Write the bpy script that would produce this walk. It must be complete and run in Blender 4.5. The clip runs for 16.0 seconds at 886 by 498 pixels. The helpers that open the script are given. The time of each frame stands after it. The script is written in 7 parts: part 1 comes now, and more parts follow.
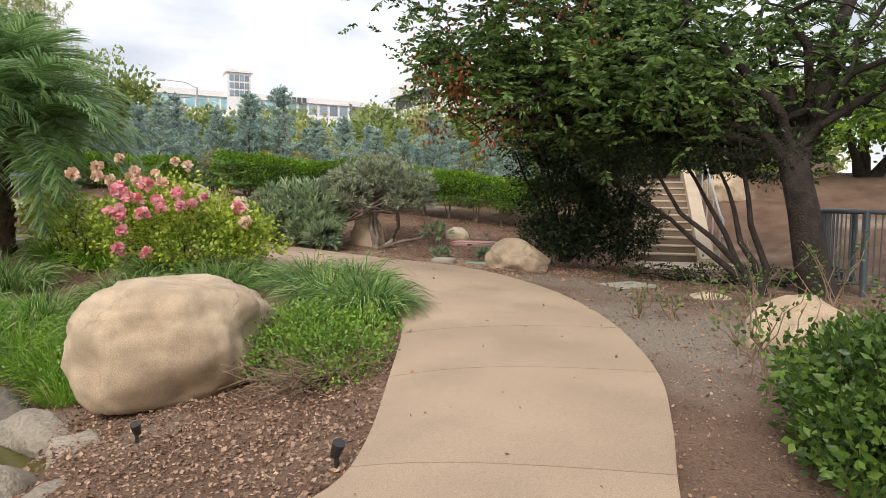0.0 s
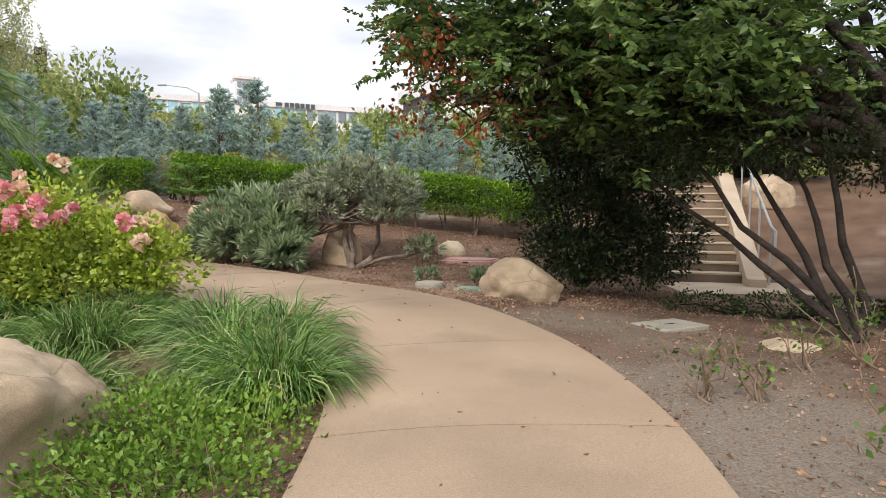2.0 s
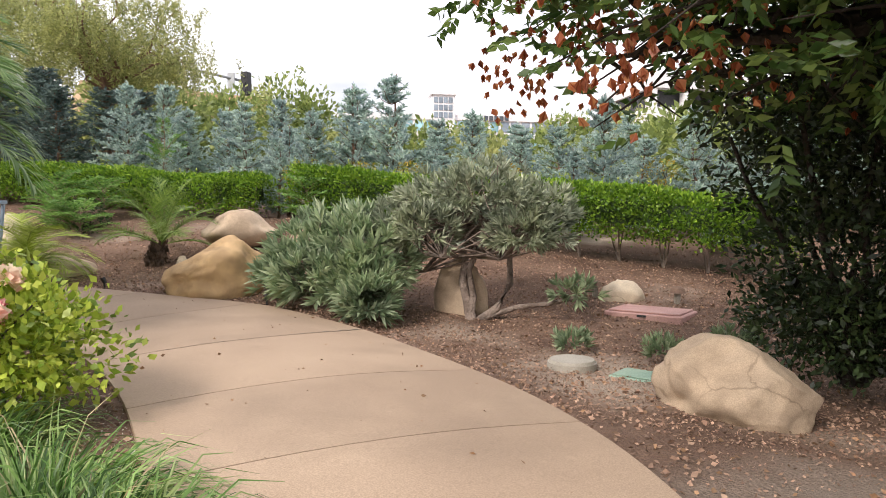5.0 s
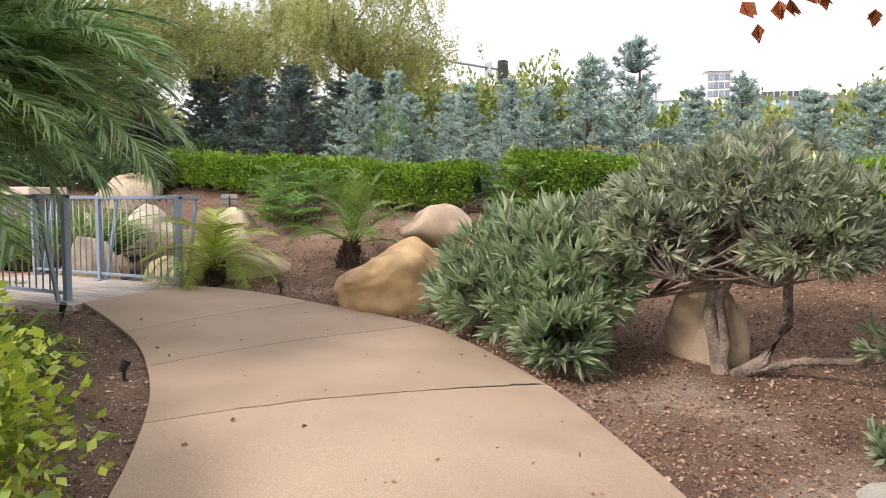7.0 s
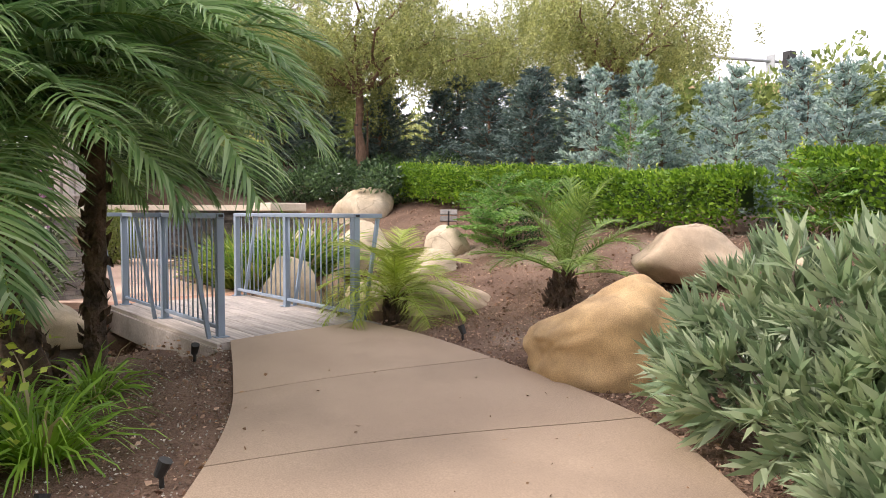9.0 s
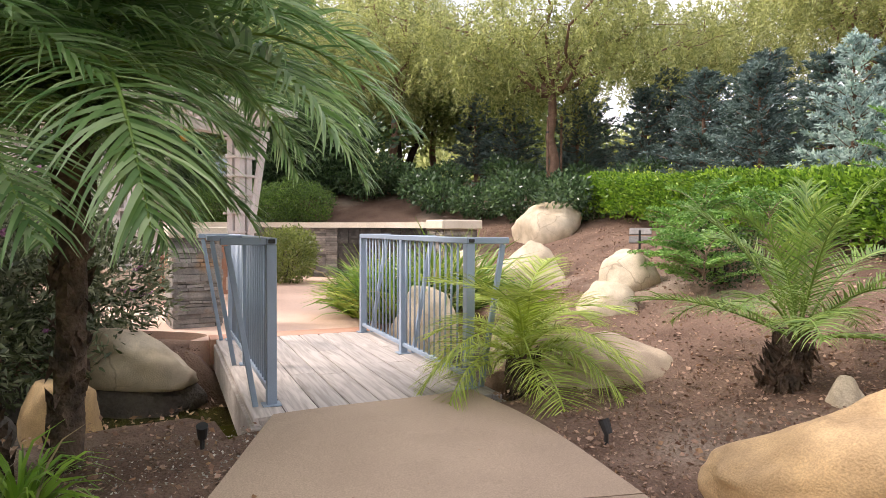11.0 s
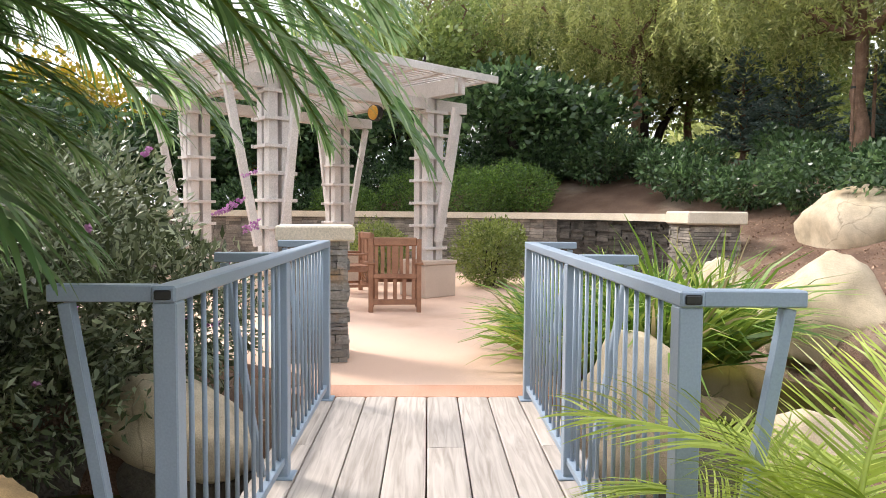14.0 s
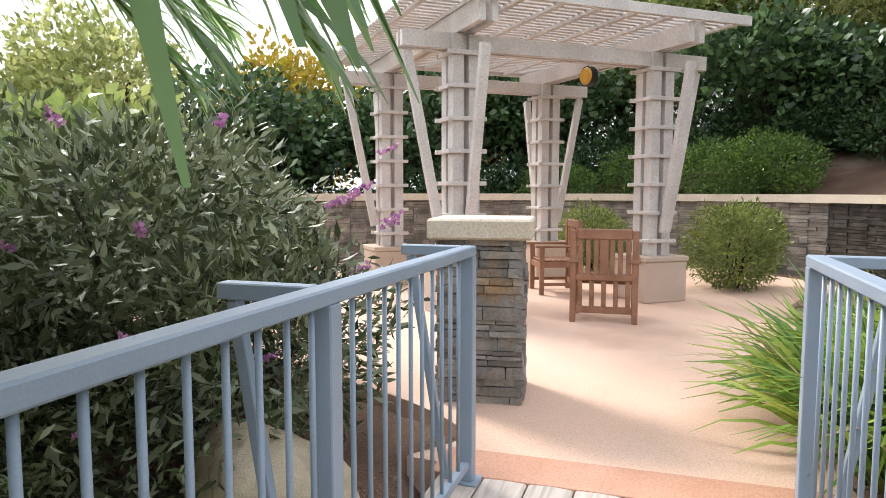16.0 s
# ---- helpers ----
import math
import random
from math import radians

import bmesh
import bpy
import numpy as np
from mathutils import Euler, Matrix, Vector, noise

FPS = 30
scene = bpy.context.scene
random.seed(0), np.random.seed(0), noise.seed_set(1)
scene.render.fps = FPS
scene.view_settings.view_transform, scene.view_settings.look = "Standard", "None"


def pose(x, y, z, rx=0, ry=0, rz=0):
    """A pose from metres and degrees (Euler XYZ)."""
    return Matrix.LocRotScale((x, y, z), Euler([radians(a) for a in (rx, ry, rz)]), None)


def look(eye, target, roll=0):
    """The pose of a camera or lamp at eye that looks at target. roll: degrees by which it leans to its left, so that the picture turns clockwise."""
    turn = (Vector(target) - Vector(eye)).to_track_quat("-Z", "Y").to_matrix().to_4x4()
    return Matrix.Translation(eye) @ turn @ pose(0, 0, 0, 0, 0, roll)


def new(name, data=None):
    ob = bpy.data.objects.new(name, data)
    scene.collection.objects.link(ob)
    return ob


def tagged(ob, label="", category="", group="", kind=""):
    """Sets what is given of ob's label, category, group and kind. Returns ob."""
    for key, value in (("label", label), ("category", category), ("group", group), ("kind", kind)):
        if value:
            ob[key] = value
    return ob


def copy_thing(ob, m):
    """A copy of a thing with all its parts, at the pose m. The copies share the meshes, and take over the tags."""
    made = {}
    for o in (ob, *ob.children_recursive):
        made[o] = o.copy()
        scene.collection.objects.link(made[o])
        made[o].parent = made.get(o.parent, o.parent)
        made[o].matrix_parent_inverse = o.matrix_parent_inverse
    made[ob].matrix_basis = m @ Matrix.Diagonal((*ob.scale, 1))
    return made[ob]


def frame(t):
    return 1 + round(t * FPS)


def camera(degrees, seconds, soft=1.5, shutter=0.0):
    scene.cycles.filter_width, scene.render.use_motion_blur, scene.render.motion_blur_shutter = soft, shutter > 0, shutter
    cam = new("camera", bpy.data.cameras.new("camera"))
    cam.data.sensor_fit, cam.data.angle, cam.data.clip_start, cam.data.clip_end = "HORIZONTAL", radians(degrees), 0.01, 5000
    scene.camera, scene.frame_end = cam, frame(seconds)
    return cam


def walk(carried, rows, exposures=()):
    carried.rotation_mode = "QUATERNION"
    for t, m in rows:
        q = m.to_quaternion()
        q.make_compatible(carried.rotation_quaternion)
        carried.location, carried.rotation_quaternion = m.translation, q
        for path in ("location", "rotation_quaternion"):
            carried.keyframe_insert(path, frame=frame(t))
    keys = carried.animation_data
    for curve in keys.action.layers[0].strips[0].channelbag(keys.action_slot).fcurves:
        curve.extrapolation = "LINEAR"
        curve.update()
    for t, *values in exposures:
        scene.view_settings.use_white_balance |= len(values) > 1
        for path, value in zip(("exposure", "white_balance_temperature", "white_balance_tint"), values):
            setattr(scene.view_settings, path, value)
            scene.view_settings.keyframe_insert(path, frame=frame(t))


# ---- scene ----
cam = camera(66.9, 16.0, soft=0.8)
METRES, EYE, TILT, LEAN, TURN = 16.8, 1.29, 0.0, 0.0, 0.0
ROWS = [
    (0.0, 0.0, 0.0, 0.0, 0.05, -4.35, -0.61),
    (0.5, 0.0049, 0.0355, -0.0001, -0.65, -4.17, -0.56),
    (1.0, 0.0081, 0.0709, 0.0001, -0.47, -3.98, -0.46),
    (1.5, 0.0149, 0.1049, 0.0017, 0.16, -3.93, -0.43),
    (2.0, 0.0214, 0.138, 0.0016, 1.05, -3.78, -0.38),
    (2.5, 0.0271, 0.172, 0.003, 2.85, -3.63, -0.34),
    (3.0, 0.0332, 0.2055, 0.0047, 4.52, -3.26, -0.31),
    (5.5, 0.0407, 0.3764, 0.0124, 22.7, -3.17, -0.22),
    (6.0, 0.035, 0.4083, 0.0141, 28.19, -3.8, -0.25),
    (6.5, 0.0283, 0.4398, 0.0148, 33.72, -3.92, -0.23),
    (7.0, 0.0164, 0.4686, 0.0168, 39.83, -3.98, -0.21),
    (7.5, 0.0038, 0.4972, 0.0185, 45.14, -3.84, -0.3),
    (8.0, -0.0147, 0.5222, 0.0195, 50.77, -3.49, -0.3),
    (8.5, -0.0339, 0.5467, 0.0206, 56.51, -3.32, -0.3),
    (9.0, -0.0539, 0.57, 0.0209, 61.83, -3.0, -0.24),
    (9.5, -0.0763, 0.5912, 0.0219, 67.25, -2.85, -0.24),
    (10.0, -0.0994, 0.6141, 0.023, 71.95, -2.36, -0.21),
    (12.5, -0.2324, 0.686, 0.0291, 92.51, -2.38, -0.34),
    (13.0, -0.2614, 0.6901, 0.0312, 96.27, -2.75, -0.36),
    (13.5, -0.2904, 0.6952, 0.0323, 99.01, -2.94, -0.44),
    (14.0, -0.3174, 0.6956, 0.0328, 101.87, -3.22, -0.48),
    (14.5, -0.3436, 0.6937, 0.0338, 105.28, -3.74, -0.51),
    (15.0, -0.3679, 0.6897, 0.0341, 108.42, -4.04, -0.43),
    (15.5, -0.3909, 0.6836, 0.0349, 113.32, -4.56, -0.32),
    (16.0, -0.4148, 0.6805, 0.0353, 121.2, -4.95, -0.04),
]
walk(cam, [(t, pose(0, 0, EYE, TILT, LEAN, TURN) @ pose(METRES * x, METRES * y, METRES * z, 90 + pitch, roll, yaw)) for t, x, y, z, yaw, pitch, roll in ROWS], exposures=((0.0, 0.42, 6500, 11), (3.0, 0.5, 6500, 13), (5.5, 0.78, 6550, 17), (7.5, 0.86, 6550, 17), (10.0, 1.13, 6550, 20), (13.0, 1.25, 6450, 14), (16.0, 1.1, 6250, 12)))

# white overcast daylight, soft sun from high behind the walker
SUN_EL, SUN_ROT = 42.0, 200.0
world = bpy.data.worlds.new("overcast")
scene.world = world
world.use_nodes = True
wn, wl = world.node_tree.nodes, world.node_tree.links
wbg = wn["Background"]
wsky = wn.new("ShaderNodeTexSky")
wsky.sky_type = "NISHITA"
wsky.sun_disc = False
wsky.sun_elevation, wsky.sun_rotation = radians(SUN_EL), radians(SUN_ROT)
wsky.dust_density = 4.0
wsc = wn.new("ShaderNodeMix")
wsc.data_type = "RGBA"
wmul = wn.new("ShaderNodeVectorMath")
wmul.operation = "SCALE"
wmul.inputs["Scale"].default_value = 0.12
wl.new(wsky.outputs["Color"], wmul.inputs[0])
wtc = wn.new("ShaderNodeTexCoord")
wmap = wn.new("ShaderNodeMapping")
wmap.inputs["Scale"].default_value = (1.0, 1.0, 3.2)
wl.new(wtc.outputs["Generated"], wmap.inputs["Vector"])
wnoise = wn.new("ShaderNodeTexNoise")
wnoise.inputs["Scale"].default_value = 2.6
wnoise.inputs["Detail"].default_value = 5.0
wl.new(wmap.outputs["Vector"], wnoise.inputs["Vector"])
wramp = wn.new("ShaderNodeValToRGB")
wramp.color_ramp.elements[0].position, wramp.color_ramp.elements[0].color = 0.36, (0.56, 0.59, 0.65, 1)
wramp.color_ramp.elements[1].position, wramp.color_ramp.elements[1].color = 0.6, (1.02, 1.02, 1.03, 1)
wl.new(wnoise.outputs["Fac"], wramp.inputs["Fac"])
wsc.inputs["Factor"].default_value = 0.86
wl.new(wmul.outputs["Vector"], wsc.inputs["A"])
wl.new(wramp.outputs["Color"], wsc.inputs["B"])
wl.new(wsc.outputs["Result"], wbg.inputs["Color"])
wbg.inputs["Strength"].default_value = 1.0
sun = new("sun", bpy.data.lights.new("sun", "SUN"))
sun.data.energy, sun.data.angle, sun.data.color = 1.85, radians(14), (1.0, 0.94, 0.85)
az = radians(SUN_ROT)
sun.matrix_world = look((0, 0, 30), (-math.sin(az) * 17, -math.cos(az) * 17, 30 - 17 * math.tan(radians(SUN_EL))))


# ---- materials ----
def surface(name, c1, c2, rough=0.8, scale=3.0, fine=60.0, bump=0.3, c3=None, c3_scale=0.6, c3_amt=(0.5, 0.7), metal=0.0, island=0.0, rand=0.0, coat=0.0, dist=0.01, grain_amt=0.7, dusty=(), cracks=0.0):
    """Two-scale mottled surface: c1..c2 by broad noise, c3 in patches, fine grain in colour and relief."""
    m = bpy.data.materials.new(name)
    m.use_nodes = True
    nd, ln = m.node_tree.nodes, m.node_tree.links
    b = nd["Principled BSDF"]
    g = nd.new("ShaderNodeNewGeometry")
    def noise_tex(s, det=5.0):
        t = nd.new("ShaderNodeTexNoise")
        t.inputs["Scale"].default_value, t.inputs["Detail"].default_value = s, det
        ln.new(g.outputs["Position"], t.inputs["Vector"])
        return t
    def ramp(src, lo, hi, ca, cb):
        r = nd.new("ShaderNodeValToRGB")
        r.color_ramp.elements[0].position, r.color_ramp.elements[1].position = lo, hi
        r.color_ramp.elements[0].color, r.color_ramp.elements[1].color = (*ca, 1), (*cb, 1)
        ln.new(src, r.inputs["Fac"])
        return r
    def mix(mode, fac, a, bb):
        x = nd.new("ShaderNodeMix")
        x.data_type, x.blend_type = "RGBA", mode
        if isinstance(fac, float):
            x.inputs["Factor"].default_value = fac
        else:
            ln.new(fac, x.inputs["Factor"])
        ln.new(a, x.inputs["A"])
        ln.new(bb, x.inputs["B"])
        return x.outputs["Result"]
    broad, grain = noise_tex(scale), noise_tex(fine, 8.0)
    col = ramp(broad.outputs["Fac"], 0.32, 0.68, c1, c2).outputs["Color"]
    if c3:
        patch = noise_tex(c3_scale, 7.0)
        pr = ramp(patch.outputs["Fac"], c3_amt[0], c3_amt[1], (0, 0, 0), (1, 1, 1))
        cc = nd.new("ShaderNodeRGB")
        cc.outputs[0].default_value = (*c3, 1)
        col = mix("MIX", pr.outputs["Color"], col, cc.outputs[0])
    for (dx, dy, rad, dcol) in dusty:
        sub_ = nd.new("ShaderNodeVectorMath")
        sub_.operation = "DISTANCE"
        flat_ = nd.new("ShaderNodeVectorMath")
        flat_.operation = "MULTIPLY"
        flat_.inputs[1].default_value = (1, 1, 0)
        ln.new(g.outputs["Position"], flat_.inputs[0])
        ln.new(flat_.outputs["Vector"], sub_.inputs[0])
        sub_.inputs[1].default_value = (dx, dy, 0)
        wob = noise_tex(1.3, 6.0)
        ma = nd.new("ShaderNodeMath")
        ma.operation = "MULTIPLY_ADD"
        ma.inputs[1].default_value = -2.2 * rad
        ln.new(wob.outputs["Fac"], ma.inputs[0])
        ln.new(sub_.outputs["Value"], ma.inputs[2])
        mr = nd.new("ShaderNodeMapRange")
        mr.inputs["From Min"].default_value, mr.inputs["From Max"].default_value = 0.15 * rad, -0.75 * rad
        ln.new(ma.outputs[0], mr.inputs["Value"])
        cc = nd.new("ShaderNodeRGB")
        cc.outputs[0].default_value = (*dcol, 1)
        col = mix("MIX", mr.outputs["Result"], col, cc.outputs[0])
    if cracks:
        warp = noise_tex(2.5, 4.0)
        wa = nd.new("ShaderNodeVectorMath")
        wa.operation = "MULTIPLY_ADD"
        wa.inputs[1].default_value = (0.45, 0.45, 0.45)
        ln.new(warp.outputs["Color"], wa.inputs[0])
        ln.new(g.outputs["Position"], wa.inputs[2])
        vo = nd.new("ShaderNodeTexVoronoi")
        vo.feature = "DISTANCE_TO_EDGE"
        vo.inputs["Scale"].default_value = 1.5
        ln.new(wa.outputs["Vector"], vo.inputs["Vector"])
        cr = ramp(vo.outputs["Distance"], 0.0, 0.016, (1, 1, 1), (0, 0, 0))
        cm = noise_tex(1.1, 2.0)
        cmr = ramp(cm.outputs["Fac"], 0.5, 0.62, (0, 0, 0), (cracks, cracks, cracks))
        cf = mix("MULTIPLY", 1.0, cr.outputs["Color"], cmr.outputs["Color"])
        dk = nd.new("ShaderNodeRGB")
        dk.outputs[0].default_value = (0.10, 0.065, 0.04, 1)
        col = mix("MIX", cf, col, dk.outputs[0])
        blot = noise_tex(6.0, 9.0)
        bl = ramp(blot.outputs["Fac"], 0.36, 0.68, (0.82, 0.80, 0.78), (1.12, 1.10, 1.07))
        col = mix("MULTIPLY", 1.0, col, bl.outputs["Color"])
    gr = ramp(grain.outputs["Fac"], 0.3, 0.7, (0.72, 0.72, 0.72), (1.2, 1.2, 1.2))
    col = mix("MULTIPLY", grain_amt, col, gr.outputs["Color"])
    if island or rand:
        src = g.outputs["Random Per Island"]
        if rand:
            oi = nd.new("ShaderNodeObjectInfo")
            src = oi.outputs["Random"]
        a = island or rand
        ir = ramp(src, 0.0, 1.0, (1 - a,) * 3, (1 + a,) * 3)
        col = mix("MULTIPLY", 1.0, col, ir.outputs["Color"])
    ln.new(col, b.inputs["Base Color"])
    b.inputs["Roughness"].default_value, b.inputs["Metallic"].default_value = rough, metal
    if coat:
        b.inputs["Coat Weight"].default_value = coat
    if bump:
        bp = nd.new("ShaderNodeBump")
        bp.inputs["Strength"].default_value, bp.inputs["Distance"].default_value = bump, dist
        ln.new(grain.outputs["Fac"], bp.inputs["Height"])
        ln.new(bp.outputs["Normal"], b.inputs["Normal"])
    return m


def foliage(name, *cols, rough=0.42, through_light=0.3, patch=0.9):
    """Leaf material: colour varies from leaf to leaf and, more slowly, over the plant; thin leaves pass some light."""
    m = bpy.data.materials.new(name)
    m.use_nodes = True
    nd, ln = m.node_tree.nodes, m.node_tree.links
    b, out = nd["Principled BSDF"], nd["Material Output"]
    g = nd.new("ShaderNodeNewGeometry")
    r = nd.new("ShaderNodeValToRGB")
    els = r.color_ramp.elements
    while len(els) < len(cols):
        els.new(0.5)
    for i, c in enumerate(cols):
        els[i].position, els[i].color = i / max(1, len(cols) - 1), (*c, 1)
    ln.new(g.outputs["Random Per Island"], r.inputs["Fac"])
    n = nd.new("ShaderNodeTexNoise")
    n.inputs["Scale"].default_value, n.inputs["Detail"].default_value = 2.2, 3.0
    ln.new(g.outputs["Position"], n.inputs["Vector"])
    nr = nd.new("ShaderNodeValToRGB")
    nr.color_ramp.elements[0].position, nr.color_ramp.elements[0].color = 0.3, (0.7, 0.72, 0.75, 1)
    nr.color_ramp.elements[1].position, nr.color_ramp.elements[1].color = 0.7, (1.25, 1.2, 1.05, 1)
    ln.new(n.outputs["Fac"], nr.inputs["Fac"])
    x = nd.new("ShaderNodeMix")
    x.data_type, x.blend_type = "RGBA", "MULTIPLY"
    x.inputs["Factor"].default_value = patch
    ln.new(r.outputs["Color"], x.inputs["A"])
    ln.new(nr.outputs["Color"], x.inputs["B"])
    ln.new(x.outputs["Result"], b.inputs["Base Color"])
    b.inputs["Roughness"].default_value = rough
    tr = nd.new("ShaderNodeBsdfTranslucent")
    ln.new(x.outputs["Result"], tr.inputs["Color"])
    ms = nd.new("ShaderNodeMixShader")
    ms.inputs["Fac"].default_value = through_light
    ln.new(b.outputs["BSDF"], ms.inputs[1])
    ln.new(tr.outputs["BSDF"], ms.inputs[2])
    ln.new(ms.outputs["Shader"], out.inputs["Surface"])
    return m


M_SOIL = surface("bark_mulch_soil", (0.13, 0.074, 0.047), (0.235, 0.147, 0.099), 0.95, 1.6, 55, 1.0, c3=(0.42, 0.33, 0.25), c3_scale=0.55, c3_amt=(0.57, 0.72), dist=0.03, grain_amt=0.9, dusty=((1.9, 6.0, 1.7, (0.29, 0.238, 0.19)), (1.7, 8.6, 1.0, (0.27, 0.218, 0.17)), (0.2, 11.1, .8, (0.42, 0.33, 0.25))))
M_PATH = surface("tan_concrete", (0.37, 0.268, 0.186), (0.455, 0.338, 0.236), 0.85, 0.8, 130, 0.18, c3=(0.31, 0.228, 0.16), c3_scale=1.1, c3_amt=(0.5, 0.78), rand=0.06, dist=0.004, grain_amt=0.8)
M_PLAZA = surface("peach_concrete", (0.66, 0.45, 0.335), (0.74, 0.53, 0.41), 0.85, 0.7, 110, 0.15, c3=(0.60, 0.40, 0.29), c3_scale=0.9, c3_amt=(0.5, 0.7), dist=0.004)
M_BAND = surface("terracotta_concrete", (0.46, 0.23, 0.14), (0.58, 0.33, 0.23), 0.85, 1.5, 90, 0.2)
M_ROCK = surface("tan_boulder", (0.47, 0.36, 0.25), (0.60, 0.48, 0.35), 0.9, 1.7, 120, 0.55, c3=(0.36, 0.27, 0.19), c3_scale=1.6, c3_amt=(0.5, 0.72), rand=0.08, dist=0.010, cracks=0.45)
M_ROCK_Y = surface("ochre_boulder", (0.50, 0.33, 0.155), (0.60, 0.42, 0.23), 0.9, 2.0, 120, 0.55, c3=(0.40, 0.27, 0.14), c3_scale=1.6, c3_amt=(0.52, 0.72), rand=0.06, dist=0.010, cracks=0.45)
M_ROCK_W = surface("pale_boulder", (0.52, 0.43, 0.30), (0.65, 0.56, 0.42), 0.9, 2.0, 120, 0.55, c3=(0.5, 0.38, 0.24), c3_scale=1.3, c3_amt=(0.55, 0.75), rand=0.06, dist=0.010, cracks=0.45)
M_DARKSTONE = surface("dark_pond_stone", (0.10, 0.085, 0.07), (0.20, 0.17, 0.14), 0.8, 2.5, 30, 0.9, dist=0.03)
M_KERBROCK = surface("grey_pond_edge", (0.27, 0.225, 0.175), (0.40, 0.345, 0.28), 0.9, 2.5, 30, 0.9, dist=0.03)
M_WOOD_DECK = surface("weathered_deck_timber", (0.40, 0.345, 0.30), (0.56, 0.50, 0.45), 0.85, 4.0, 45, 0.4, rand=0.12)
M_WOOD_WHITE = surface("greyed_white_timber", (0.56, 0.52, 0.49), (0.68, 0.64, 0.61), 0.75, 3.0, 60, 0.25)
M_TEAK = surface("teak_wood", (0.22, 0.105, 0.06), (0.33, 0.17, 0.10), 0.6, 6.0, 60, 0.25)
M_RAIL = surface("blue_grey_painted_steel", (0.27, 0.34, 0.43), (0.32, 0.39, 0.48), 0.4, 2.0, 160, 0.03, grain_amt=.25)
M_BLACK = surface("black_plastic", (0.02, 0.02, 0.02), (0.035, 0.035, 0.035), 0.5, 5, 50, 0.1)
M_DARKRAIL = surface("dark_grey_steel", (0.07, 0.085, 0.10), (0.10, 0.115, 0.13), 0.4, 3, 80, 0.1)
M_CAP = surface("cream_capstone", (0.66, 0.57, 0.44), (0.76, 0.67, 0.54), 0.85, 2.5, 70, 0.25)
M_STONE = surface("ledge_stone", (0.20, 0.19, 0.18), (0.36, 0.33, 0.29), 0.85, 5.0, 45, 0.7, c3=(0.40, 0.25, 0.13), c3_scale=2.6, c3_amt=(0.56, 0.7), rand=0.28, dist=0.02)
M_STONE_J = surface("ledge_stone_rows", (0.17, 0.155, 0.14), (0.34, 0.30, 0.25), 0.85, 5.0, 45, 0.7, island=0.35, dist=0.02)
M_MORTAR = surface("dark_joint", (0.06, 0.055, 0.05), (0.10, 0.09, 0.08), 0.95, 6, 40, 0.3)
M_WET = surface("wet_dark_stone", (0.03, 0.028, 0.026), (0.10, 0.09, 0.08), 0.3, 7, 40, 0.7, island=0.4)
M_PED = surface("tan_stucco", (0.50, 0.40, 0.32), (0.58, 0.47, 0.38), 0.9, 2.0, 90, 0.3)
M_BARK = surface("dark_bark", (0.022, 0.017, 0.014), (0.06, 0.045, 0.036), 0.95, 6.0, 35, 1.0, dist=0.03)
M_BARK_G = surface("grey_peeling_bark", (0.16, 0.12, 0.095), (0.34, 0.27, 0.22), 0.9, 7.0, 40, 1.0, dist=0.03)
M_BARK_R = surface("red_brown_bark", (0.17, 0.095, 0.06), (0.28, 0.17, 0.115), 0.9, 6.0, 35, 0.9, dist=0.03)
M_PALMBARK = surface("fibrous_palm_bark", (0.05, 0.035, 0.025), (0.16, 0.105, 0.07), 0.95, 9.0, 40, 1.0, dist=0.03)
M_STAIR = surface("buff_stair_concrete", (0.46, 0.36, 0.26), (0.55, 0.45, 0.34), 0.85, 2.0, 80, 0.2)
# tread concrete in a darker tone: the risers' shade is put into the colour
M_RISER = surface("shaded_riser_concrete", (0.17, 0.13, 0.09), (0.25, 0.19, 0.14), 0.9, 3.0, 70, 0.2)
M_CONC = surface("grey_concrete", (0.34, 0.315, 0.26), (0.45, 0.42, 0.355), 0.9, 4, 90, 0.3)
M_PINKLID = surface("faded_pink_lid", (0.44, 0.25, 0.22), (0.53, 0.33, 0.29), 0.7, 4, 90, 0.2)
M_GREENLID = surface("faded_green_lid", (0.22, 0.34, 0.26), (0.32, 0.43, 0.33), 0.7, 4, 90, 0.2)
M_RUST = surface("rusty_fixture", (0.12, 0.075, 0.05), (0.24, 0.15, 0.10), 0.7, 9, 90, 0.3)
M_WHITE = surface("white_render", (0.78, 0.78, 0.78), (0.85, 0.85, 0.84), 0.7, 0.3, 6, 0.05)
M_TEAL = surface("teal_window_glass", (0.22, 0.46, 0.50), (0.36, 0.60, 0.64), 0.15, 0.3, 2, 0.0, rand=0.2)
M_DARKWIN = surface("dark_window_glass", (0.2, 0.26, 0.31), (0.3, 0.36, 0.41), 0.15, 0.3, 2, 0.0, rand=0.25)
M_ORANGE = surface("orange_tan_render", (0.62, 0.42, 0.24), (0.68, 0.48, 0.30), 0.8, 0.3, 6, 0.0)
M_ASPHALT = surface("asphalt", (0.045, 0.045, 0.047), (0.06, 0.06, 0.06), 0.9, 0.6, 60, 0.3)
M_YELLOW = surface("amber_lens", (0.62, 0.33, 0.04), (0.7, 0.4, 0.06), 0.35, 5, 60, 0.0)
M_SIGNBLUE = surface("blue_sign", (0.04, 0.15, 0.5), (0.05, 0.18, 0.55), 0.4, 5, 60, 0.0)
M_GALV = surface("galvanised_steel", (0.36, 0.38, 0.39), (0.46, 0.48, 0.49), 0.5, 5, 60, 0.0)
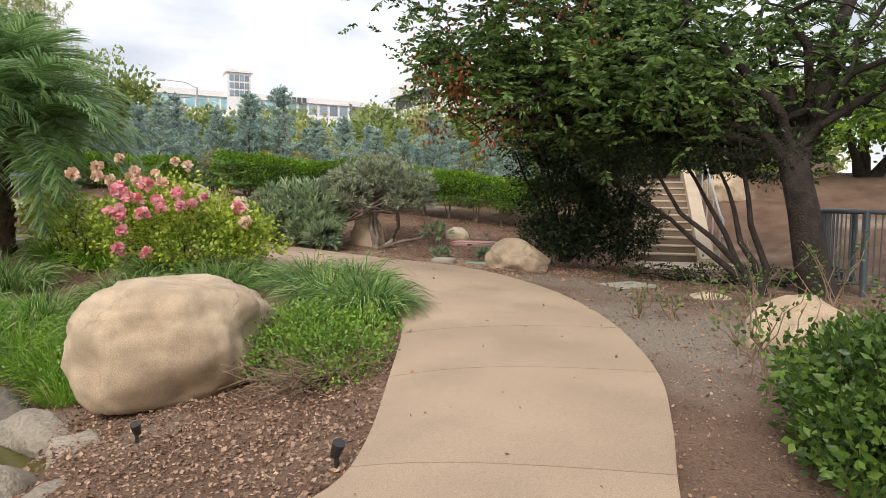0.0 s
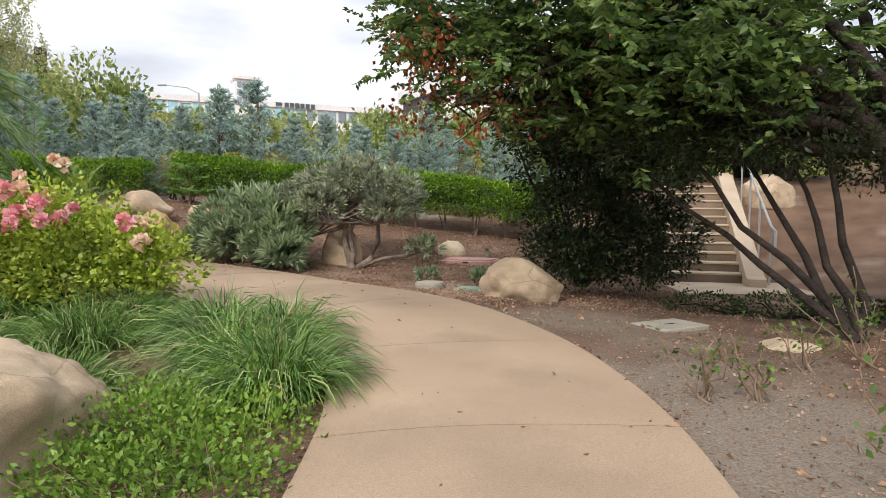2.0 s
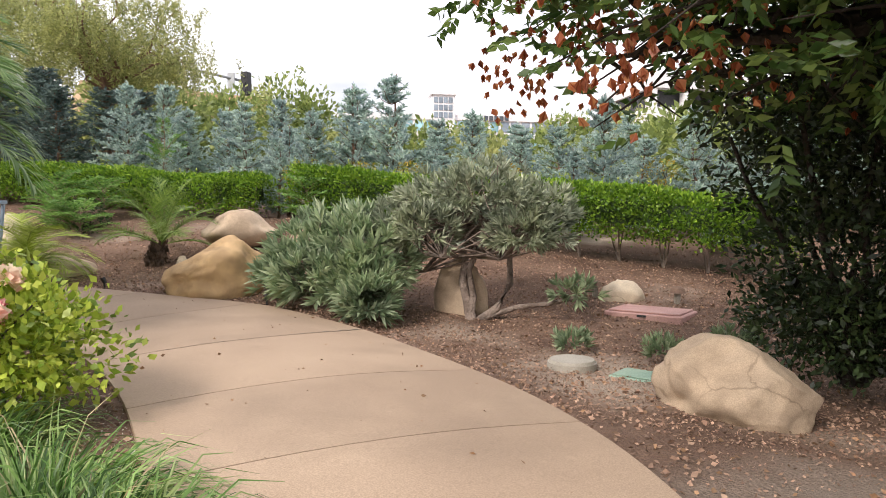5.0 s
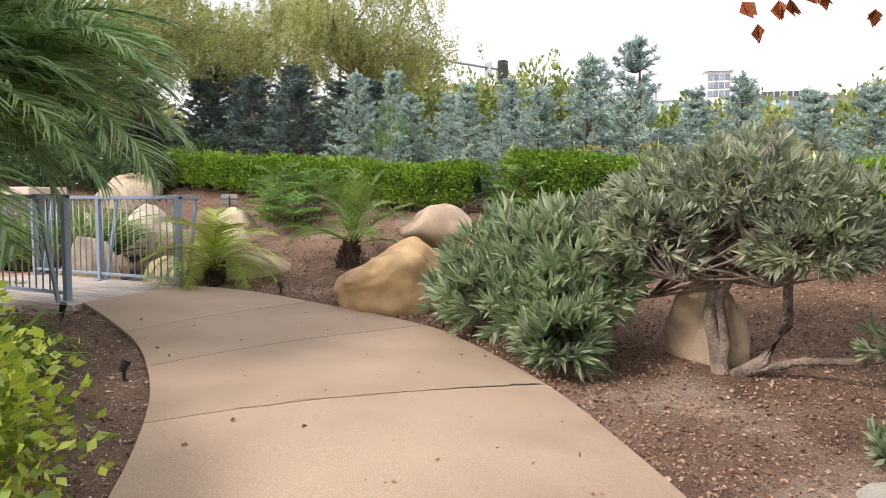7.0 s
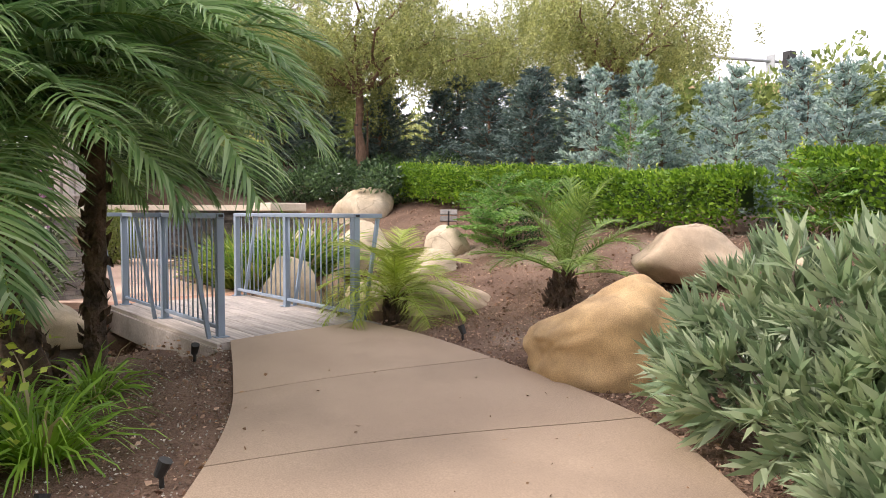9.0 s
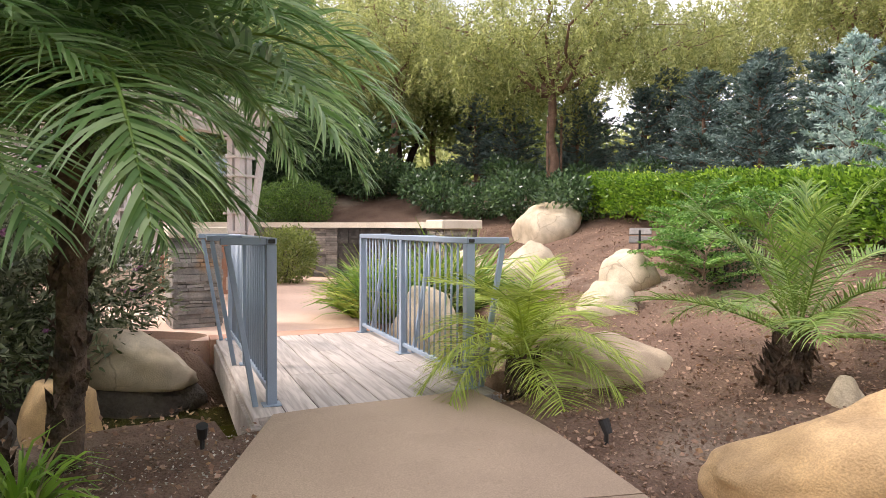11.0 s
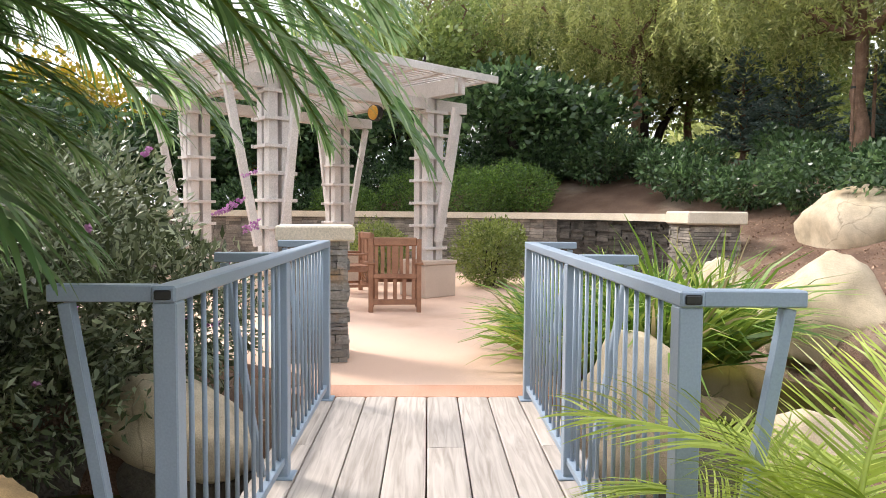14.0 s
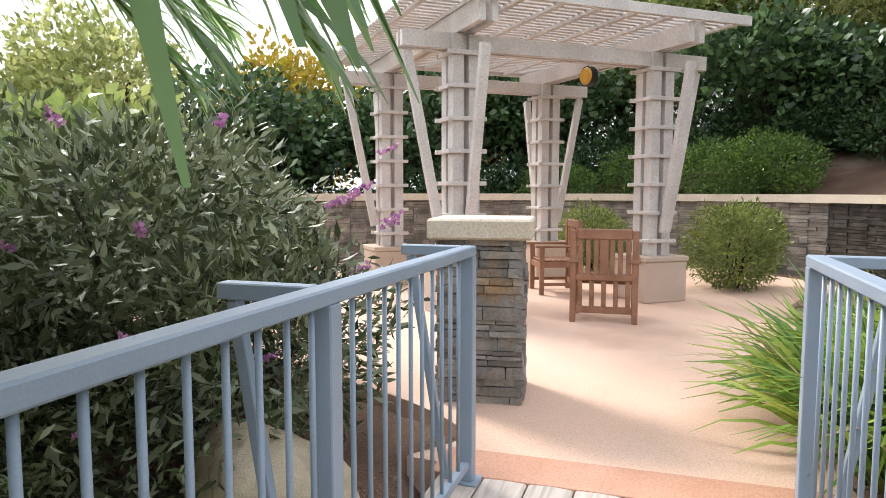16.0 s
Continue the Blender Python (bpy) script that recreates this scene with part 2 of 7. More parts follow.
M_RED = surface("red_lens", (0.55, 0.03, 0.03), (0.6, 0.05, 0.04), 0.3, 5, 60, 0.0)
M_TWIG = surface("dry_twig", (0.20, 0.13, 0.085), (0.33, 0.24, 0.17), 0.9, 9, 60, 0.3)
M_CHIP = surface("bark_chips", (0.24, 0.14, 0.095), (0.44, 0.30, 0.21), 0.95, 8, 60, 0.4, island=0.5)
M_LITTER = surface("dry_leaves", (0.24, 0.13, 0.07), (0.40, 0.25, 0.14), 0.9, 8, 60, 0.2, island=0.45)
M_PEBBLE = surface("pale_gravel", (0.34, 0.31, 0.26), (0.55, 0.50, 0.43), 0.9, 8, 60, 0.2, island=0.4)

F_HEDGE = foliage("hedge_leaf", (0.06, 0.14, 0.015), (0.16, 0.31, 0.03), (0.34, 0.52, 0.055), through_light=.4)
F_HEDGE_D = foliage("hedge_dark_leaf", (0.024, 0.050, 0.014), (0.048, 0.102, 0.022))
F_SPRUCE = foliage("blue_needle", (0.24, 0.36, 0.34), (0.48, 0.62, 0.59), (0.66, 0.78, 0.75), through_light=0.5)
# darker copy of the needle colour, with the shade painted in
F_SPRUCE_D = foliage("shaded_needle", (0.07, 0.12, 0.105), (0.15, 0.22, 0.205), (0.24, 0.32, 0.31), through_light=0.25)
F_GREY = foliage("grey_green_leaf", (0.13, 0.21, 0.11), (0.27, 0.37, 0.21), (0.44, 0.52, 0.34), (0.19, 0.27, 0.15), through_light=0.32)
F_GREY2 = foliage("silvery_leaf", (0.20, 0.25, 0.16), (0.38, 0.44, 0.31), (0.60, 0.65, 0.50), (0.27, 0.32, 0.22), through_light=0.35)
F_GRASS = foliage("blue_green_blade", (0.04, 0.10, 0.02), (0.12, 0.25, 0.055), (0.25, 0.42, 0.12), (0.46, 0.54, 0.25), rough=0.4)
F_GRASS_B = foliage("bright_blade", (0.135, 0.285, 0.032), (0.255, 0.465, 0.057), (0.390, 0.600, 0.089), rough=0.42)
F_ROSE = foliage("rose_leaf", (0.11, 0.21, 0.025), (0.38, 0.50, 0.06), (0.62, 0.70, 0.13), (0.24, 0.35, 0.04))
F_PETAL = foliage("pink_petal", (0.85, 0.24, 0.33), (0.90, 0.42, 0.48), (0.92, 0.60, 0.61), rough=0.6, patch=0.3)
F_PETAL_P = foliage("pale_pink_petal", (0.860, 0.450, 0.383), (0.900, 0.680, 0.527), (0.900, 0.800, 0.629), rough=0.6, patch=0.3)
F_PURPLE = foliage("mauve_petal", (0.418, 0.143, 0.393), (0.572, 0.308, 0.514), rough=0.6, patch=0.3)
F_PALM = foliage("palm_leaflet", (0.10, 0.21, 0.075), (0.23, 0.38, 0.14), (0.46, 0.60, 0.34), rough=0.28, through_light=0.5)
F_PALM_Y = foliage("young_palm_leaflet", (0.22, 0.31, 0.035), (0.39, 0.49, 0.075), (0.57, 0.65, 0.16), rough=0.4)
F_PALM_M = foliage("mid_palm_leaflet", (0.105, 0.195, 0.045), (0.195, 0.315, 0.064), (0.330, 0.435, 0.115), rough=0.4)
F_PEPPER = foliage("pepper_tree_leaf", (0.23, 0.27, 0.095), (0.42, 0.46, 0.17), (0.62, 0.64, 0.29), through_light=0.55)
F_KOEL = foliage("dark_compound_leaf", (0.035, 0.08, 0.02), (0.09, 0.17, 0.04), (0.25, 0.36, 0.10), through_light=0.38)
# dark olive leaf, coloured darker still for the shade under the tree
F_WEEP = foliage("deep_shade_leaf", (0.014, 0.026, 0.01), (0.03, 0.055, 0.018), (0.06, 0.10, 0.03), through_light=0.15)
F_POD = foliage("dry_red_pod", (0.26, 0.065, 0.035), (0.44, 0.14, 0.06), (0.58, 0.27, 0.12), through_light=0.5)
F_DARK = foliage("dark_shrub_leaf", (0.024, 0.055, 0.024), (0.065, 0.125, 0.05), (0.16, 0.26, 0.11), rough=0.32)
F_BUDD = foliage("buddleia_leaf", (0.045, 0.065, 0.028), (0.14, 0.175, 0.085), (0.40, 0.45, 0.31), through_light=.18)
F_SANT = foliage("fine_olive_leaf", (0.120, 0.165, 0.038), (0.210, 0.270, 0.064), (0.330, 0.375, 0.115))
F_FERN = foliage("feathery_leaf", (0.090, 0.225, 0.038), (0.180, 0.360, 0.076), (0.300, 0.480, 0.128))
F_FAR = foliage("far_tree_leaf", (0.14, 0.20, 0.06), (0.27, 0.35, 0.11), (0.42, 0.49, 0.17), through_light=0.45)
F_YEL = foliage("yellow_leaf", (0.300, 0.270, 0.025), (0.450, 0.380, 0.034), (0.500, 0.300, 0.043))
F_GROUND = foliage("groundcover_leaf", (0.090, 0.195, 0.025), (0.180, 0.330, 0.045), (0.300, 0.450, 0.076))
F_STRAW = foliage("straw_blade", (0.34, 0.26, 0.14), (0.5, 0.42, 0.26))
F_LILY = foliage("lily_strap", (0.08, 0.17, 0.03), (0.2, 0.34, 0.05), (0.46, 0.52, 0.12))
F_MOUND = foliage("clipped_mound_leaf", (0.04, 0.085, 0.018), (0.10, 0.19, 0.035), (0.2, 0.32, 0.06))


def water_material():
    m = bpy.data.materials.new("pond_water")
    m.use_nodes = True
    nd, ln = m.node_tree.nodes, m.node_tree.links
    b = nd["Principled BSDF"]
    b.inputs["Base Color"].default_value = (0.045, 0.05, 0.012, 1)
    b.inputs["Roughness"].default_value = 0.06
    b.inputs["IOR"].default_value = 1.33
    n = nd.new("ShaderNodeTexNoise")
    n.inputs["Scale"].default_value = 5.0
    bp = nd.new("ShaderNodeBump")
    bp.inputs["Strength"].default_value, bp.inputs["Distance"].default_value = 0.12, 0.02
    ln.new(n.outputs["Fac"], bp.inputs["Height"])
    ln.new(bp.outputs["Normal"], b.inputs["Normal"])
    n2 = nd.new("ShaderNodeTexNoise")
    n2.inputs["Scale"].default_value = 2.0
    r = nd.new("ShaderNodeValToRGB")
    r.color_ramp.elements[0].color, r.color_ramp.elements[1].color = (0.03, 0.035, 0.01, 1), (0.16, 0.14, 0.03, 1)
    ln.new(n2.outputs["Fac"], r.inputs["Fac"])
    ln.new(r.outputs["Color"], b.inputs["Base Color"])
    return m


M_WATER = water_material()


# ---- mesh helpers ----
def obj(name, mesh, material=None, parent=None, label=""):
    ob = new(name, mesh)
    if material is not None and not mesh.materials:
        mesh.materials.append(material)
    if parent is not None:
        ob.parent = parent
    if label:
        ob["label"] = label
    return ob


def part(name, bm, material, parent=None, label="", smooth=False):
    me = bpy.data.meshes.new(name)
    bm.normal_update()
    bm.to_mesh(me)
    bm.free()
    if smooth:
        me.shade_smooth()
    return obj(name, me, material, parent, label)


def np_mesh(name, verts, faces, smooth=False):
    """A mesh from arrays: verts (n,3), faces (m,3) or (m,4)."""
    me = bpy.data.meshes.new(name)
    verts, faces = np.asarray(verts, np.float32), np.asarray(faces, np.int32)
    k = faces.shape[1]
    me.vertices.add(len(verts))
    me.vertices.foreach_set("co", verts.ravel())
    me.loops.add(faces.size)
    me.loops.foreach_set("vertex_index", faces.ravel())
    me.polygons.add(len(faces))
    me.polygons.foreach_set("loop_start", np.arange(0, faces.size, k, dtype=np.int32))
    me.update(calc_edges=True)
    if smooth:
        me.shade_smooth()
    return me


def thing(name, label, category, x=0, y=0, z=0, rz=0, group="", kind=""):
    e = new(name)
    e.empty_display_size = 0.1
    e.matrix_basis = pose(x, y, z, 0, 0, rz)
    return tagged(e, label, category, group, kind)


def unit(v):
    return v / (np.linalg.norm(v, axis=-1, keepdims=True) + 1e-9)


RNG = np.random.default_rng(7)


def leaf_mesh(name, P, D, L, W, curl=0.15, rng=RNG, fold=False):
    """One kite-shaped, slightly bent leaf at every P, along D."""
    n = len(P)
    D = unit(np.asarray(D, float))
    R = unit(np.cross(D, rng.normal(size=(n, 3))))
    U = np.cross(R, D)
    L = np.broadcast_to(np.asarray(L, float), (n,))[:, None]
    W = np.broadcast_to(np.asarray(W, float), (n,))[:, None]
    a = P
    b = P + D * L * 0.45 + R * W * 0.5 + U * L * curl * 0.4
    c = P + D * L - U * L * curl * 0.3
    d = P + D * L * 0.45 - R * W * 0.5 + U * L * curl * 0.4
    V = np.stack([a, b, c, d], 1).reshape(-1, 3)
    i = np.arange(n)[:, None] * 4
    if fold:
        return np_mesh(name, V, np.concatenate([i + [0, 1, 2], i + [0, 2, 3]], 1).reshape(-1, 3))
    return np_mesh(name, V, i + [0, 1, 2, 3])


def blade_mesh(name, P, D, L, W, droop, segs=4, rng=RNG):
    """Grass-like strips that start along D and bend down under their weight."""
    n = len(P)
    D = unit(np.asarray(D, float))
    side = unit(np.cross(D, [0, 0, 1.0]) + rng.normal(size=(n, 3)) * 0.25)
    L = np.broadcast_to(np.asarray(L, float), (n,))[:, None]
    W = np.broadcast_to(np.asarray(W, float), (n,))[:, None]
    droop = np.broadcast_to(np.asarray(droop, float), (n,))[:, None]
    rows, p, d = [], P.astype(float).copy(), D.copy()
    for s in range(segs + 1):
        w = W * (1 - (s / segs) ** 1.6 * 0.92) * 0.5
        rows.append(p - side * w)
        rows.append(p + side * w)
        p = p + d * L / segs
        d = unit(d + np.array([0, 0, -1.0]) * droop / segs * (0.6 + s * 0.45))
    V = np.stack(rows, 1).reshape(-1, 3)
    k = 2 * (segs + 1)
    i = np.arange(n)[:, None] * k
    F = np.concatenate([i + [2 * s, 2 * s + 1, 2 * s + 3, 2 * s + 2] for s in range(segs)], 1).reshape(-1, 4)
    return np_mesh(name, V, F)


def tube_mesh(name, paths, sides=7, smooth=True):
    """Tapered tubes: each path is a list of (point, radius)."""
    V, F = [], []
    for path in paths:
        pts = np.array([p for p, _ in path], float)
        rad = np.array([r for _, r in path], float)
        t = unit(np.gradient(pts, axis=0))
        ref = np.array([0.31, 0.17, 0.94]) if abs(t[0][2]) < 0.9 else np.array([1.0, 0.2, 0.1])
        base = len(V)
        for k in range(len(pts)):
            a = unit(np.cross(t[k], ref))
            b = np.cross(t[k], a)
            for s in range(sides):
                w = 2 * math.pi * s / sides
                V.append(pts[k] + (a * math.cos(w) + b * math.sin(w)) * rad[k])
        for k in range(len(pts) - 1):
            for s in range(sides):
                q = (s + 1) % sides
                F.append((base + k * sides + s, base + k * sides + q, base + (k + 1) * sides + q, base + (k + 1) * sides + s))
        tip = base + (len(pts) - 1) * sides
        for ring in (base, tip):
            V.append(np.mean(V[ring:ring + sides], axis=0))
            c = len(V) - 1
            for s in range(sides):
                F.append((ring + s, ring + (s + 1) % sides, c, c))
    F = np.array(F)
    me = bpy.data.meshes.new(name)
    me.from_pydata([tuple(v) for v in V], [], [tuple(dict.fromkeys(f)) for f in F.tolist()])
    if smooth:
        me.shade_smooth()
    return me


def curve_pts(a, b, n=6, sag=0.0, wob=0.0, rng=RNG):
    a, b = np.array(a, float), np.array(b, float)
    s = np.linspace(0, 1, n)[:, None]
    p = a + (b - a) * s
    p[:, 2] += sag * 4 * (s * (1 - s))[:, 0]
    if wob:
        p[1:-1] += rng.normal(size=(n - 2, 3)) * wob
    return p


def taper(pts, r0, r1):
    n = len(pts)
    return [(pts[i], r0 + (r1 - r0) * i / (n - 1)) for i in range(n)]


def add_box(bm, x0, y0, z0, x1, y1, z1, bevel=0.0, m=None):
    r = bmesh.ops.create_cube(bm, size=1.0)
    vs = r["verts"]
    bmesh.ops.scale(bm, vec=(x1 - x0, y1 - y0, z1 - z0), verts=vs)
    bmesh.ops.translate(bm, vec=((x0 + x1) / 2, (y0 + y1) / 2, (z0 + z1) / 2), verts=vs)
    if bevel:
        es = list({e for v in vs for e in v.link_edges})
        rb = bmesh.ops.bevel(bm, geom=es, offset=bevel, segments=1, affect="EDGES")
        vs = list({v for f in rb["faces"] for v in f.verts} | {v for v in vs if v.is_valid})
    if m is not None:
        bmesh.ops.transform(bm, matrix=m, verts=vs)
    return vs


def box_part(name, dims, material, parent, label="", bevel=0.004, m=None):
    bm = bmesh.new()
    add_box(bm, *dims, bevel=bevel, m=m)
    return part(name, bm, material, parent, label)


def bar_part(name, a, b, w, h, material, parent, label="", bevel=0.003):
    """A square bar from a to b."""
    a, b = Vector(a), Vector(b)
    d = b - a
    m = Matrix.Translation((a + b) / 2) @ d.to_track_quat("Z", "Y").to_matrix().to_4x4()
    bm = bmesh.new()
    l = d.length
    add_box(bm, -w / 2, -h / 2, -l / 2, w / 2, h / 2, l / 2, bevel=bevel, m=m)
    return part(name, bm, material, parent, label)


def disc_part(name, r0, r1, z0, z1, material, parent, label="", sides=24, m=None):
    bm = bmesh.new()
    bmesh.ops.create_cone(bm, cap_ends=True, segments=sides, radius1=r0, radius2=r1, depth=z1 - z0, matrix=Matrix.Translation((0, 0, (z0 + z1) / 2)))
    if m is not None:
        bmesh.ops.transform(bm, matrix=m, verts=bm.verts)
    return part(name, bm, material, parent, label)


# ---- the ground ----
# heights along the walked line and up the banks
LINE = [(0, -4, -.05), (0, 0, 0), (.14, 1.2, 0), (.36, 2.3, .03), (.56, 3.45, .08), (.68, 6.3, .21), (.5, 7.4, .25), (.06, 8.35, .31),
        (-.57, 9.2, .35), (-1.3, 9.9, .37), (-2.5, 10.9, .38), (-4, 11.5, .44), (-5.5, 11.5, .52), (-6.7, 10.7, .56), (-7, 11.9, .56), (-9.8, 10.6, .54), (-11, 9.8, .5), (-13, 9.4, .5), (-16, 8, .5), (-14, 6, .5)]
BANK = [(-.15, 11.5, .18), (1.1, 13.5, .33), (-1.56, 12.9, .29), (-.3, 14.2, .42), (-6.4, 14.8, 1.0), (-4.6, 13.4, .47), (-10.2, 15.3, 1.45), (-14.8, 16.2, 1.95), (-19, 16.6, 2.5),
        (-5.8, 16.4, 1.38), (-2.5, 16.3, 1.05), (0.5, 16.0, .72), (3, 15.5, .4), (5.5, 14.2, .05), (6.8, 15.8, .8), (8, 17.6, 1.6), (12, 18, 2.0), (5.6, 18.6, 1.75), (12, 13, 1.1), (4.6, 8.1, .1), (-15.1, 15.0, 1.45), (-11.6, 13.9, .95), (-9.2, 14.2, 1.0)]
LOW = [(-5, 7, .0), (-3.5, 8.3, .25), (-.36, 4.5, .08), (-.45, 3.0, .04), (-1.1, 1.6, -.02), (-.36, 5.6, .13), (-.8, 4.35, -.12), (-1.6, 4.5, -.22), (-2.2, 4.8, -.26), (-2.8, 5.07, -.42), (-1.94, 4.17, -.28), (-1.25, 3.3, -.2), (-1.75, 2.2, -.3), (-2.4, 6.5, -.02), (-3.6, 6.2, -.25), (-4.5, 4.6, -.35), (3, 3, 0), (2.5, 6, .12), (-24, 13, 3.2), (-23, 8, 2.6), (-20.8, 7.5, 1.4), (-16, 19.5, 2.4), (-6, 19.5, 1.2),
       (4, 20, 1.5), (-17.5, 13.5, 1.5), (9, 12, 0.5), (9, 5, 0), (-16, 1, .6), (-10, 4, .3), (-12, 12.2, .62)]
CP = np.array(LINE + BANK + LOW, float)
PHI = np.sqrt(((CP[:, None, :2] - CP[None, :, :2]) ** 2).sum(-1) + 0.8) - 0.12 * np.eye(len(CP))
PHI = np.block([[PHI, np.ones((len(CP), 1))], [np.ones((1, len(CP))), np.zeros((1, 1))]])
CP_W = np.linalg.solve(PHI, np.append(CP[:, 2], 0.0))
# the stream: places and half-widths, below the bridge and above it
STREAM = [(-3.6, 1.6, 1.0), (-3.6, 4.0, 1.0), (-4.9, 4.5, 1.1), (-6.2, 5.6, 1.25), (-7.6, 7.4, 1.2), (-8.1, 9.0, 1.05), (-8.2, 10.2, 1.0), (-8.4, 11.4, 0.9), (-8.9, 12.3, 0.8)]
UPPER = [(-9.9, 13.0, .45), (-10.9, 13.1, .6), (-12.2, 12.7, .5)]
WATER_Z, POND_Z = -0.03, -0.55
PLAZA_Z = 0.5
WALL_C, WALL_R = (-14.6, 8.2), 5.35


def stream_depth(X, Y, line=STREAM):
    """1 in the bed, 0 outside, smooth at the bank."""
    best = np.full(np.shape(X), -9.0)
    for (x0, y0, r0), (x1, y1, r1) in zip(line[:-1], line[1:]):
        dx, dy = x1 - x0, y1 - y0
        s = np.clip(((X - x0) * dx + (Y - y0) * dy) / (dx * dx + dy * dy), 0, 1)
        d = np.hypot(X - x0 - s * dx, Y - y0 - s * dy)
        best = np.maximum(best, (r0 + (r1 - r0) * s) - d)
    s = np.clip(best / 0.3 + 0.5, 0, 1)
    return s * s * (3 - 2 * s)


def heights(X, Y, bed=True):
    X, Y = np.asarray(X, float), np.asarray(Y, float)
    z = np.full(X.shape, CP_W[-1])
    for (x, y, _), w in zip(CP, CP_W):
        z = z + w * np.sqrt((X - x) ** 2 + (Y - y) ** 2 + 0.8)
    z = np.clip(z, -0.6, 5.0)
    far = np.clip((np.hypot(X + 5, Y - 9) - 24) / 30, 0, 1)
    z = z * (1 - far)
    z = np.where((np.hypot(X - WALL_C[0], Y - WALL_C[1]) < WALL_R + .2) & (X < -12.5), np.minimum(z, PLAZA_Z), z)
    if bed:
        z = z - stream_depth(X, Y) * (z + np.where(Y < 5.6, 0.9, 0.4))
        z = z - stream_depth(X, Y, UPPER) * np.maximum(z - 0.26, 0)
    return z


def ground_z(x, y):
    return float(heights(np.array([x]), np.array([y]), bed=False)[0])


# ---- setting: ground, path, plaza, water ----
PLAZA = [(-9.72, 9.55), (-10.2, 9.6), (-10.6, 8.6), (-10.8, 7.0), (-11.2, 5.0), (-12.5, 3.4), (-15, 2.6), (-17.6, 3.6), (-19.3, 5.8), (-19.7, 8.0), (-19.0, 10.2), (-17.8, 11.4), (-16.6, 11.0), (-15.6, 10.9), (-14.7, 11.15), (-13.9, 11.15), (-13.2, 10.95), (-12.4, 11.0), (-11.4, 11.3), (-10.5, 11.5), (-10.05, 11.4)]


def dense(poly):
    """A smooth closely spaced line through the places given."""
    P = np.array(poly, float)
    P = np.vstack([2 * P[0] - P[1], P, 2 * P[-1] - P[-2]])
    out = []
    for k in range(1, len(P) - 2):
        p0, p1, p2, p3 = P[k - 1:k + 3]
        for s in np.linspace(0, 1, 12, endpoint=False):
            out.append(0.5 * (2 * p1 + (p2 - p0) * s + (2 * p0 - 5 * p1 + 4 * p2 - p3) * s * s + (3 * p1 - p0 - 3 * p2 + p3) * s ** 3))
    out.append(P[-2])
    return np.array(out)


def in_poly(X, Y, poly):
    ins = np.zeros(np.shape(X), bool)
    j = len(poly) - 1
    for i in range(len(poly)):
        (xi, yi), (xj, yj) = poly[i], poly[j]
        ins ^= ((yi > Y) != (yj > Y)) & (X < (xj - xi) * (Y - yi) / (yj - yi + 1e-12) + xi)
        j = i
    return ins


def build_ground():
    xs = np.unique(np.concatenate([np.linspace(-900, -40, 10), np.linspace(-40, -22, 19), np.arange(-22, 9.01, 0.14), np.linspace(9.5, 30, 16), np.linspace(40, 900, 10)]))
    ys = np.unique(np.concatenate([np.linspace(-900, -20, 8), np.linspace(-20, -4, 12), np.arange(-3.9, 20.01, 0.14), np.linspace(20.5, 45, 18), np.linspace(60, 900, 10)]))
    X, Y = np.meshgrid(xs, ys)
    Z = heights(X, Y)
    Z = np.where(in_poly(X, Y, dense(PLAZA + [PLAZA[0]])), np.minimum(Z, PLAZA_Z - 0.12), Z)
    bu, bv = (X + 6.69) * -.974 + (Y - 10.66) * -.227, (X + 6.69) * -.227 + (Y - 10.66) * .974
    Z = np.where((bu > -.05) & (bu < 3.4) & (bv > -.3) & (bv < 1.65), np.minimum(Z, 0.2), Z)
    fine = (X > -24) & (X < 10) & (Y > -5) & (Y < 21)
    Z = Z + np.where(fine, np.random.default_rng(3).normal(size=Z.shape) * 0.006, 0)
    for _ in range(1):
        Z[1:-1, 1:-1] = 0.5 * Z[1:-1, 1:-1] + 0.125 * (Z[:-2, 1:-1] + Z[2:, 1:-1] + Z[1:-1, :-2] + Z[1:-1, 2:])
    V = np.stack([X, Y, Z], -1).reshape(-1, 3)
    nx = len(xs)
    j, i = np.meshgrid(np.arange(len(ys) - 1), np.arange(nx - 1), indexing="ij")
    a = (j * nx + i).ravel()
    F = np.stack([a, a + 1, a + nx + 1, a + nx], 1)
    g = obj("ground", np_mesh("ground", V, F, True), M_SOIL)
    tagged(g, "brown bark-mulched garden soil with pale dusty patches", "ground", kind="structure")


LEFT = [(-1.9, -2.0), (-1.55, 0.0), (-1.1, 1.6), (-.62, 2.6), (-.41, 3.1), (-.36, 4.5), (-.34, 5.5), (-.4, 6.2), (-.62, 7.0), (-1.15, 7.8), (-1.88, 8.54), (-2.59, 9.14), (-3.43, 9.69), (-4.17, 10.05), (-4.86, 10.3), (-5.6, 10.46), (-6.66, 10.64)]
RIGHT = [(-.1, -2.0), (.3, 0.0), (.68, 1.5), (1.0, 2.72), (1.23, 3.49), (1.44, 4.4), (1.52, 5.7), (1.42, 6.8), (1.19, 7.74), (.69, 8.9), (.15, 9.74), (-.5, 10.5), (-1.17, 11.11), (-2.05, 11.76), (-3.25, 12.33), (-3.81, 12.49), (-4.5, 12.5), (-5.28, 12.36), (-6.2, 12.18), (-6.99, 11.93)]
